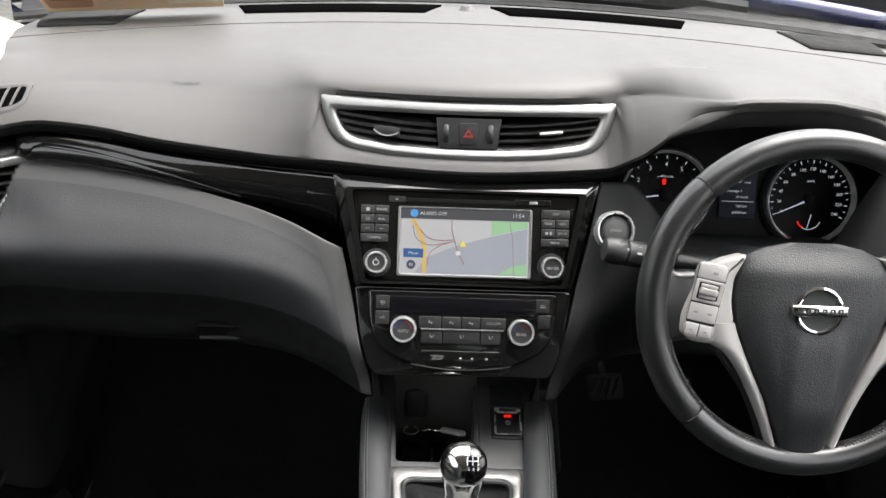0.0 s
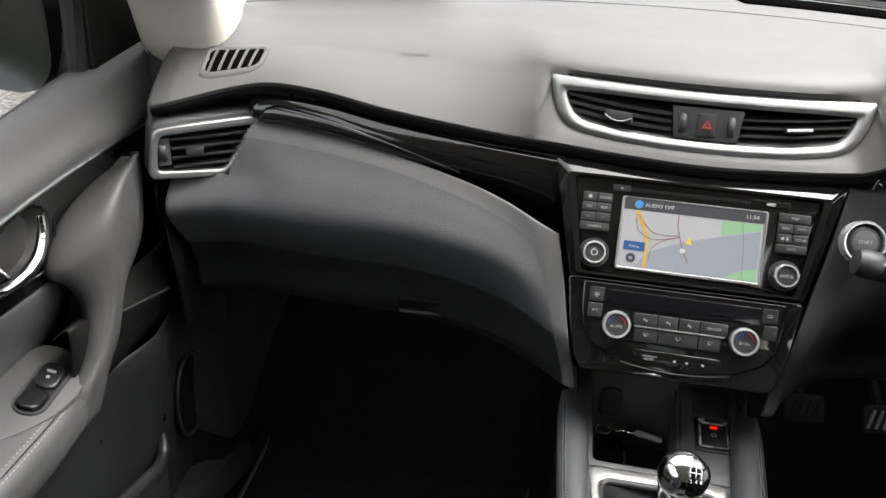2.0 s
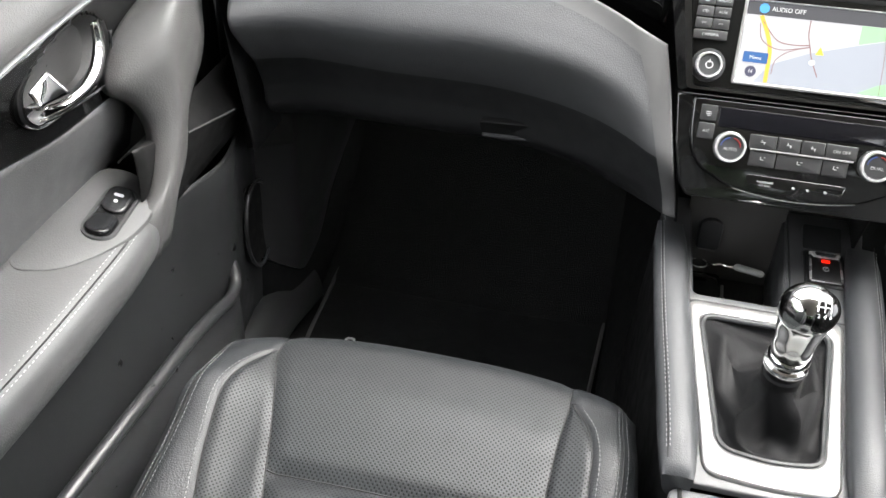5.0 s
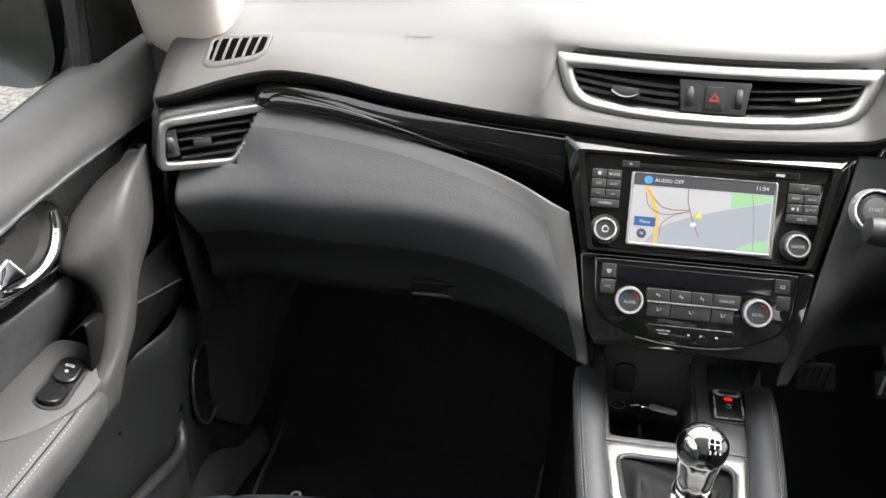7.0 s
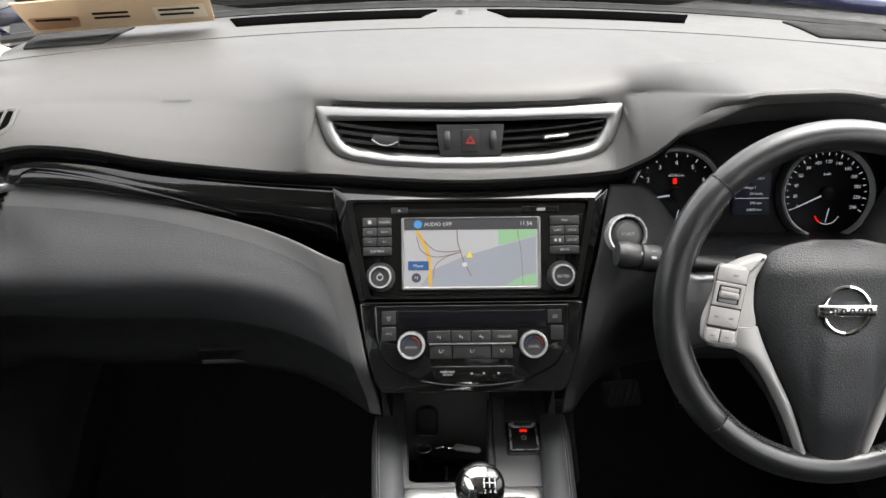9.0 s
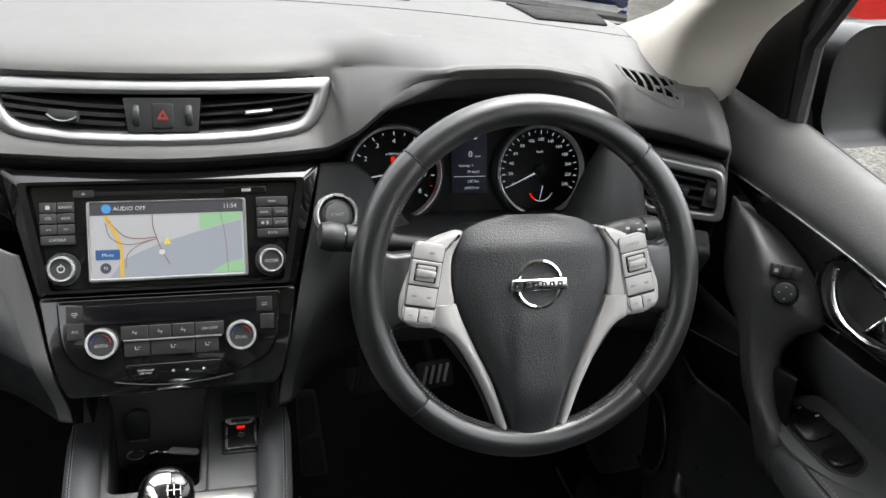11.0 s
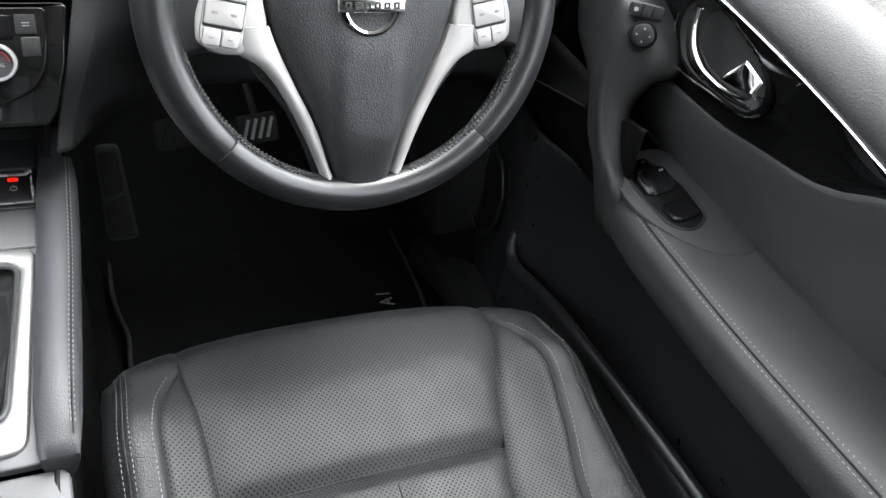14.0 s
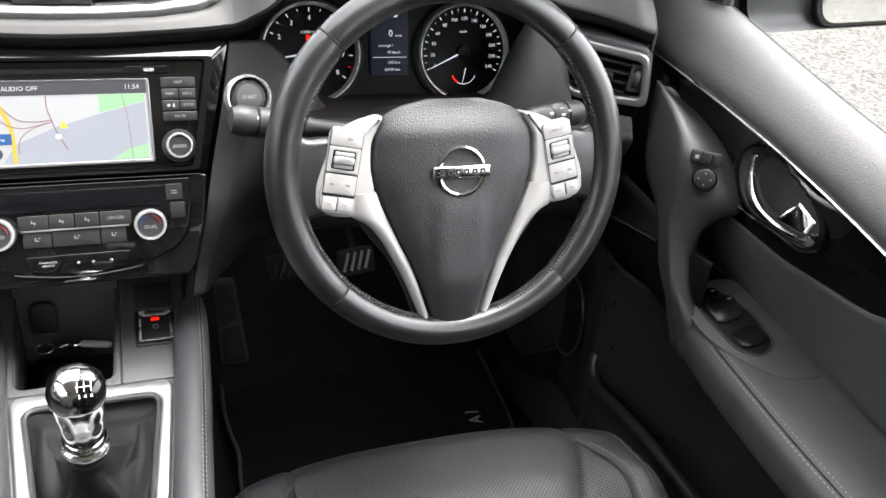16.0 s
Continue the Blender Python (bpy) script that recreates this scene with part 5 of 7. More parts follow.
    part("roller_well", plate(rounded(0.0230, 0.0185, 0.001, cy=0.0100), SP @ Matrix.Translation((0, 0, 0.0003)), 0.001, 0.0002), MATT, pod)
    part("roller", box((0, 0.0100, 0.0012), (0.0190, 0.0068, 0.0060), 0.0022, SP), BODY, pod)
    for dy in (0.0155, 0.0045):
        part("key", box((0, dy, 0.0006), (0.0175, 0.0036, 0.0030), 0.0010, SP), BODY, pod)
    part("key", plate(rounded(0.0290, 0.0180, 0.0015, cy=-0.0118), KEYT, 0.003, 0.0008), BODY, pod)
    for dx in (-0.0072, 0.0072):
        part("key", plate(rounded(0.0136, 0.0125, 0.0022, cx=dx, cy=-0.0300), KEYT, 0.004, 0.0009), BODY, pod)
        part("mark", plate(rounded(0.0042, 0.0012, 0.0004, n=2, cx=dx, cy=-0.0300), KEYT @ Matrix.Translation((0, 0, 0.0003)), 0.0003, 0.0001), GREYPRINT, pod)
        part("mark", plate(rounded(0.0046, 0.0022, 0.0005, n=2, cx=dx, cy=-0.0118), KEYT @ Matrix.Translation((0, 0, 0.0003)), 0.0003, 0.0001), GREYPRINT, pod)
    part("key_line", plate(rounded(0.0006, 0.0130, 0.0002, n=2, cx=0.0, cy=-0.0300), SP @ Matrix.Translation((0, 0, 0.0004)), 0.0008, 0.0001), HARD, pod)
    if s < 0:
        writing("lettering", "ENTER", 0.0040, SP @ Matrix.Translation((0, 0.0100, 0.0043)), GREYPRINT, pod)
        part("mark", plate(rounded(0.0050, 0.0026, 0.0006, n=2, cx=0.003, cy=0.0295), KEYT @ Matrix.Translation((0, 0, 0.0003)), 0.0003, 0.0001), GREYPRINT, pod)
    else:
        writing("lettering", "CANCEL", 0.0042, KEYT @ Matrix.Translation((-0.001, 0.0295, 0.0003)), GREYPRINT, pod)
# column shroud behind the hub
part("column", lathe([(0.045, -0.20), (0.052, -0.08), (0.050, -0.03), (0.040, 0.0)], WM @ Matrix.Diagonal((1.25, 0.9, 1, 1)), 28), HARD, sw)

# stalks
for s, p0, p1, lb in ((-1, (0.275, 0.752, 0.702), (0.1480, 0.748, 0.722), "black light stalk"), (1, (0.42, 0.752, 0.702), (0.5420, 0.775, 0.703), "black wiper stalk")):
    st = thing("column_stalk", lb + " on the steering column", "stalk", group="column stalks")
    a, b = Vector(p0), Vector(p1)
    part("lever", tube([a.lerp(b, t) for t in (0, 0.35, 0.45, 0.6, 0.62)], [0.008, 0.0085, 0.0125, 0.0140, 0.0140], 16), HARD, st)
    part("grip", tube([a.lerp(b, t) for t in (0.625, 0.64, 0.78, 0.79)], [0.0135, 0.0147, 0.0147, 0.0135], 16), HARD, st)
    part("cap", tube([a.lerp(b, t) for t in (0.795, 0.81, 0.92, 0.98, 1.0)], [0.013, 0.0147, 0.0150, 0.0125, 0.006], 16), HARD, st)
    fm = axes(a.lerp(b, 0.71) + Vector((0, -0.011, 0.0095)), (b - a) * s, (0, 0.7, 0.7))
    for dx, dy in ((-0.012, 0), (0.003, 0.003), (0.003, -0.003), (0.014, 0)):
        part("mark", plate(rounded(0.0055, 0.0032, 0.0006, n=2, cx=dx, cy=dy), fm, 0.0006, 0.0001), WHITE, st)


# ---- centre console ----
co = thing("centre_console", "black centre console with padded side rails and silver shifter frame", "centre console")
# body
rail_x = smooth_fn((0.30, 0.076), (0.50, 0.083), (0.70, 0.099), (0.82, 0.106), (0.90, 0.110))
top_z = smooth_fn((0.20, 0.385), (0.45, 0.405), (0.55, 0.418), (0.70, 0.432), (0.82, 0.440), (0.90, 0.455))
for s in (-1, 1):
    rows = []
    for y in lin(0.15, 0.93, 20):
        rows.append([(s * (rail_x(y) - 0.004 + 0.018 * t), y, mix(top_z(y) - 0.004, 0.08, t)) for t in lin(0, 1, 8)])
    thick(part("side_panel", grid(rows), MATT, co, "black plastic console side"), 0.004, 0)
    # padded rail with a stitched seam
    rows = []
    for k in range(30):
        y = mix(0.484, 0.828, k / 29)
        f = min(1, math.sin(math.pi * min(1, max(0.0, (k + 0.6) / 6)) / 2), math.sin(math.pi * min(1, (29.6 - k) / 5) / 2))
        z = top_z(y) + 0.010
        x = rail_x(y)
        w = 0.019
        rows.append([(s * (x + w * math.cos(a) * (0.7 + 0.3 * f)), y, z + 0.014 * f * math.sin(a) if math.sin(a) > 0 else z + 0.030 * math.sin(a)) for a in [2 * math.pi * j / 20 for j in range(20)]])
    part("rail", grid(rows, closed_v=True, cap=True), LEATHER, co, "padded leather-look side rail", angle=70)
    for dx in (0.0095, 0.0125):
        dashes([(s * (rail_x(y) + dx), y, top_z(y) + 0.0108 + 0.0142 * math.sqrt(max(0, 1 - (dx / 0.0175) ** 2))) for y in lin(0.505, 0.815, 24)], THREAD, "stitching", co, 0.0032, 0.0022, 0.00045)
    part("rail_seam", tube([(s * (rail_x(y) + 0.011), y, top_z(y) + 0.010 + 0.0116) for y in lin(0.495, 0.822, 24)], 0.0007, 4), DARK_THREAD, co)

# top deck with the openings for the tray and the shifter left free
inner = lambda y: rail_x(y) - 0.014


def deck(name, outline, hole=None, mat=HARD, out=0.0, lb="", depth=0.006, bevel=0.0015):
    fm = axes((0, 0.66, top_z(0.66) + out), (1, 0, 0), (0, 1, 0.105))
    return part(name, plate(outline, fm, depth, bevel, hole=hole), mat, co, lb)


GREY_DECK = material("console_grey", (0.060, 0.061, 0.063), 0.42, grain=0.2, size=0.0012)
DM = axes((0, 0.66, top_z(0.66)), (1, 0, 0), (0, 1, 0.105))


def dk(pts):
    return [(x, (y - 0.66) / 0.9945) for x, y in pts]


tray = dk([(-0.084, 0.868), (0.026, 0.868), (0.020, 0.724), (-0.077, 0.724)])
part("deck", plate(soften(dk([(-0.118, 0.90), (0.030, 0.90), (0.0265, 0.715), (-0.0975, 0.715)]), 0.004), DM, 0.008, 0.002, hole=soften(tray, 0.010)), GREY_DECK, co)
part("deck", plate(soften(dk([(0.0305, 0.90), (0.118, 0.90), (0.0975, 0.715), (0.0270, 0.715)]), 0.004), DM, 0.008, 0.002), GREY_DECK, co)
part("deck", plate(soften(dk([(-0.0975, 0.7145), (0.0975, 0.7145), (0.072, 0.488), (-0.072, 0.488)]), 0.006), DM, 0.008, 0.002, hole=soften(dk([(-0.0735, 0.7085), (0.0735, 0.7085), (0.056, 0.508), (-0.056, 0.508)]), 0.012)), GREY_DECK, co)
# storage tray: floor, back wall, sides
part("tray_floor", plate(soften(dk([(-0.082, 0.868), (0.025, 0.868), (0.020, 0.722), (-0.077, 0.722)]), 0.01), DM @ Matrix.Translation((0, 0, -0.090)), 0.004, 0.001), RUBBER, co, "black rubber tray mat")
for pts in (((-0.084, 0.87), (-0.077, 0.722)), ((0.026, 0.87), (0.020, 0.722)), ((-0.077, 0.722), (0.020, 0.722))):
    (x0, y0), (x1, y1) = dk(pts)
    rows = [[DM @ Vector((mix(x0, x1, t), mix(y0, y1, t), z)) for t in (0, 0.5, 1)] for z in (-0.001, -0.092)]
    thick(part("tray_side", grid(rows), HARD, co), 0.003, 0)
tb = axes((-0.030, 0.866, 0.462), (1, 0, 0), (0, 0.12, 1))
part("tray_back", plate(soften([(-0.056, 0.028), (0.058, 0.028), (0.055, -0.110), (-0.053, -0.110)], 0.006), tb, 0.004, 0.001), DASH, co)
part("socket_cover", plate(soften([(-0.014, 0.018), (-0.006, 0.024), (0.006, 0.024), (0.014, 0.018), (0.014, -0.014), (0.011, -0.018), (-0.011, -0.018), (-0.014, -0.014)], 0.005), tb @ Matrix.Translation((-0.025, -0.044, 0.008)), 0.010, 0.003), HARD, co, "black power socket cover")
part("socket_lip", tube([tb @ Vector((x, -0.0615, 0.0075)) for x in (-0.035, -0.025, -0.015)], 0.0018, 6), DASH, co)
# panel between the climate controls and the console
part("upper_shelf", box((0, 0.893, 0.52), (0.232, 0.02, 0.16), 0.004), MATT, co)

# parking brake switch
pb = thing("parking_brake_switch", "electric parking brake switch with lit red lamp and chrome sides", "switch")
EM = DM @ Matrix.Translation((0.0660, (0.792 - 0.66) / 0.9945, 0.0))
part("surround", plate(rounded(0.045, 0.056, 0.004), EM @ Matrix.Translation((0, 0, 0.0025)), 0.006, 0.0015, hole=rounded(0.0375, 0.047, 0.003)), HARD, pb)
LV = EM @ Matrix.Translation((0, 0, 0.0065)) @ pose(0, 0, 0, 5, 0, 0)
part("lever", plate(rounded(0.0315, 0.0400, 0.002, cy=-0.002), LV, 0.008, 0.0014), BUTTON, pb, "black switch face")
for s in (-1, 1):
    part("chrome_side", tube([LV @ Vector((s * x, y, -0.0004)) for x, y in ((0.0168, -0.0215), (0.0165, -0.008), (0.0160, 0.0085))], [0.0013, 0.0015, 0.0010], 8), SATIN, pb, "chrome edge")
part("chrome_side", tube([LV @ Vector((x, -0.0222, -0.0012)) for x in lin(-0.016, 0.016, 6)], 0.0008, 6), SATIN, pb, "chrome edge")
part("chrome_edge", plate(soften([(-0.0178, 0.0190), (-0.009, 0.0212), (0.009, 0.0212), (0.0178, 0.0190), (0.0128, 0.0118), (-0.0128, 0.0118)], 0.0012, 3), LV @ Matrix.Translation((0, 0, 0.0016)), 0.004, 0.0012), SATIN, pb, "chrome finger edge")
part("edge_inset", plate(soften([(-0.0118, 0.0178), (0.0118, 0.0178), (0.0100, 0.0135), (-0.0100, 0.0135)], 0.001, 3), LV @ Matrix.Translation((0, 0, 0.0020)), 0.001, 0.0002), HARD, pb)
part("lamp", box((0.0, 0.0068, 0.0005), (0.0090, 0.0036, 0.0014), 0.0005, LV), RED, pb, "lit red lamp")
part("symbol", lathe([(0.0026, 0.0), (0.0027, 0.0004), (0.0033, 0.0004), (0.0034, 0.0)], LV @ Matrix.Translation((0, -0.0042, 0.0002)), 20), WHITE, pb)
writing("lettering", "P", 0.0040, LV @ Matrix.Translation((0, -0.0042, 0.0006)), WHITE, pb)
part("rear_pad", plate(rounded(0.0425, 0.0360, 0.003), EM @ Matrix.Translation((0, 0.0490, 0.0045)) @ pose(0, 0, 0, 14, 0, 0), 0.012, 0.002), HARD, pb, "smooth pad behind the switch")

# shifter: silver frame, boot, knob
gl = thing("gear_lever", "manual gear lever with chrome knob and leather boot", "gear lever")
out_f = soften(dk([(-0.082, 0.7125), (0.080, 0.7125), (0.0605, 0.499), (0.0, 0.494), (-0.0605, 0.499)]), 0.016, 6)
in_f = soften(dk([(-0.0685, 0.695), (0.0665, 0.695), (0.047, 0.528), (0.0, 0.522), (-0.047, 0.528)]), 0.016, 6)
part("frame", plate(out_f, DM @ Matrix.Translation((0, 0, 0.004)), 0.010, 0.004, hole=in_f), SILVER, gl, "satin silver shifter frame")
part("inner_rim", tube([DM @ Vector((p[0] * 0.975, (p[1] + 0.052) * 0.975 - 0.052, 0.001)) for p in in_f], 0.003, 8, closed=True), HARD, gl)
KC = Vector((0.0050, 0.5785, 0.5570))
rows = []
nb, na = 18, 60
KB = Vector((-0.001, 0.5830, 0.470))
for i in range(nb):
    t = i / (nb - 1)
    row = []
    for j in range(na):
        a = 2 * math.pi * j / na
        k_ = (len(in_f) * j / na)
        i0 = int(k_) % len(in_f)
        p, q = in_f[i0], in_f[(i0 + 1) % len(in_f)]
        f = k_ - int(k_)
        base = DM @ Vector((mix(p[0], q[0], f), mix(p[1], q[1], f), -0.004))
        ang = math.atan2(base.y - 0.612, base.x)
        neck = KB + Vector((0.017 * math.cos(ang), 0.017 * math.sin(ang), 0))
        sag = math.sin(math.pi * t)
        pos = base.lerp(neck, ease(0, 1, t) * 0.55 + 0.45 * t)
        pos.z = mix(base.z, neck.z, t ** 1.5) - 0.018 * sag + 0.010 * math.sin(3 * ang + 5 * t) * sag + 0.006 * math.sin(5 * ang - 9 * t) * sag + 0.016 * ease(0.2, 0.4, t) * (1 - ease(0.4, 0.62, t)) * (0.5 + 0.5 * math.sin(2 * ang + 1.0))
        pos += Vector((math.cos(ang), math.sin(ang), 0)) * 0.007 * sag * math.sin(4 * ang + 7 * t)
        for phi, amp in ((3.9, 0.020), (5.55, 0.016), (2.5, 0.012), (0.6, 0.012)):
            pos.z += amp * max(0.0, math.cos(ang - phi - 0.5 * (t - 0.4))) ** 14 * math.sin(math.pi * t ** 0.7)
        row.append(pos)
    rows.append(row)
boot = part("boot", grid(rows, closed_v=True), BOOT, gl, "creased black leather boot", angle=80)
LM = axes(KB, (1, 0, 0), (0, 1, 0.24))
ax = (KC - KB).normalized()
LM = axes(KB, Vector((1, 0, 0)), ax.cross(Vector((1, 0, 0))))
hgt = (KC - KB).length
KNOB = material("knob_chrome", (0.70, 0.70, 0.69), 0.10, metal=1.0, spread=0.02)
part("collar", lathe([(0.018, -0.004), (0.0185, 0.006), (0.0165, 0.008), (0.0172, 0.013), (0.0160, 0.016)], LM, 32), BOOT, gl)
part("chrome_ring", lathe([(0.0165, 0.014), (0.0196, 0.0155), (0.0204, 0.0185), (0.0196, 0.0215), (0.0172, 0.0230)], LM, 40), KNOB, gl, "chrome ring")
part("chrome_ring", lathe([(0.0168, 0.0245), (0.0188, 0.0260), (0.0194, 0.0285), (0.0188, 0.0312), (0.0166, 0.0330)], LM, 40), KNOB, gl, "chrome ring")
kn = part("knob", lathe([(0.0165, 0.034), (0.0180, 0.036), (0.0178, 0.048), (0.0186, 0.057), (0.0205, 0.066)] + [(0.0242 * math.sin(radians(a)), hgt - 0.0242 * math.cos(radians(a)) * 1.04) for a in lin(64, 180, 16)], LM, 48), KNOB, gl, "polished chrome gear knob", angle=70)
# oval black cap that faces the driver, let into the bulb
CAPM = axes(KC, (1, 0, 0), (0, 0.74, 0.67))
CAP_R = 0.0249


def on_cap(x, y, lift=0.0):
    """Place on the cap's dome."""
    return Vector((x, y, math.sqrt(max(1e-8, (CAP_R + lift) ** 2 - x * x - y * y))))


egg = [(0.0163 * math.cos(a) * (1 + 0.10 * math.sin(a)), 0.0186 * math.sin(a) - 0.0010) for a in lin(0, 2 * math.pi, 41)[:-1]]
cap_rows = [[CAPM @ (on_cap(x * k, y * k) - Vector((0, 0, d))) for x, y in egg] for k, d in ((1.03, 0.003), (1.0, 0.0004), (0.97, 0.0), (0.75, 0.0), (0.5, 0.0), (0.25, 0.0), (0.02, 0.0))]
part("knob_cap", grid(cap_rows, closed_v=True), material("knob_cap_black", (0.004, 0.004, 0.004), 0.10, coat=0.3), kn, "gloss black cap with gear pattern", angle=70)
PRINT = material("bright_print", (0.62, 0.62, 0.62), 0.5)
for tx, cx, cy in (("R", -0.0092, 0.0088), ("1", -0.0040, 0.0098), ("3", 0.0012, 0.0098), ("5", 0.0064, 0.0092), ("2", -0.0022, -0.0066), ("4", 0.0026, -0.0066), ("6", 0.0074, -0.0062)):
    writing("numeral", tx, 0.0050, CAPM @ Matrix.Translation(on_cap(cx, cy, 0.0004)) @ pose(0, 0, 0, -math.degrees(math.asin(cy / CAP_R)), math.degrees(math.asin(cx / CAP_R)), 0), PRINT, kn)
for cx, y0, y1 in ((-0.0085, 0.0010, 0.0055), (-0.0032, -0.0030, 0.0060), (0.0020, -0.0030, 0.0060), (0.0072, -0.0030, 0.0055)):
    part("pattern_line", tube([CAPM @ on_cap(cx, y, 0.0002) for y in lin(y0, y1, 4)], 0.0005, 4), PRINT, kn)
part("pattern_line", tube([CAPM @ on_cap(x, 0.0013, 0.0002) for x in lin(-0.0088, 0.0075, 8)], 0.0005, 4), PRINT, kn)

# cup holder behind the shifter
cup = part("cup_holder", lathe([(0.052, 0.0), (0.050, 0.004), (0.043, 0.003), (0.041, -0.004), (0.038, -0.06), (0, -0.062)], Matrix.Translation((-0.005, 0.425, 0.402)), 40), HARD, co, "round cup holder")
part("rear_deck", plate(soften([(-0.088, 0.075), (0.088, 0.075), (0.088, -0.26), (-0.088, -0.26)], 0.01), axes((0, 0.41, 0.398), (1, 0, 0), (0, 1, 0.09)), 0.01, 0.003, hole=[(-0.005 + 0.045 * math.cos(a), 0.014 + 0.045 * math.sin(a)) for a in lin(0, 6.0, 20)]), GREY_DECK, co)

# key with tag lying in the tray
STEEL_RING = material("steel_ring", (0.35, 0.35, 0.34), 0.3, metal=1.0)
kf = thing("car_key", "black car key fob on a ring with pale tag", "car key")
TF = DM @ Matrix.Translation((0, 0.056, -0.089))
part("fob", box((-0.052, (0.752 - 0.66), 0.010), (0.040, 0.055, 0.016), 0.007, TF), GLOSS, kf)
part("fob_strip", tube([TF @ Vector((-0.030, (0.742 - 0.66) + 0.02 * t, 0.014)) for t in (0, 0.5, 1)], 0.002, 6), SILVER, kf)
part("key_ring", tube([TF @ Vector((-0.060 + 0.010 * math.cos(a), 0.128 + 0.008 * math.sin(a), 0.022)) for a in lin(0, 5.9, 20)], 0.0009, 6, closed=True), STEEL_RING, kf)
part("chain", tube(spline([TF @ Vector(p) for p in ((-0.050, 0.129, 0.023), (-0.043, 0.124, 0.026), (-0.034, 0.126, 0.027), (-0.026, 0.121, 0.029), (-0.018, 0.122, 0.030))], 8), 0.0016, 6), CHROME, kf)
part("tag", tube([TF @ Vector(p) for p in ((-0.018, 0.122, 0.030), (-0.016, 0.121, 0.031), (0.012, 0.112, 0.034), (0.015, 0.111, 0.034))], [0.0045, 0.0062, 0.0058, 0.003], 10, flat=0.7), material("pale_tag", (0.55, 0.56, 0.54), 0.4), kf, "pale plastic tag")


# ---- doors ----
DOOR_GREY = material("door_leatherette", (0.0445, 0.0440, 0.0434), 0.50, grain=0.2, size=0.0028)
ARM_GREY = material("armrest_leatherette", (0.053, 0.0533, 0.0538), 0.43, grain=0.2, size=0.0026)
DOOR_LOW = material("door_lower_plastic", (0.0150, 0.0154, 0.0160), 0.31, grain=0.15, size=0.0016, spec=0.65)


SWITCH = material("window_switch_plastic", (0.0065, 0.0066, 0.0070), 0.22)
SAIL = material("sail_plastic", (0.005, 0.005, 0.005), 0.5, spec=0.25)


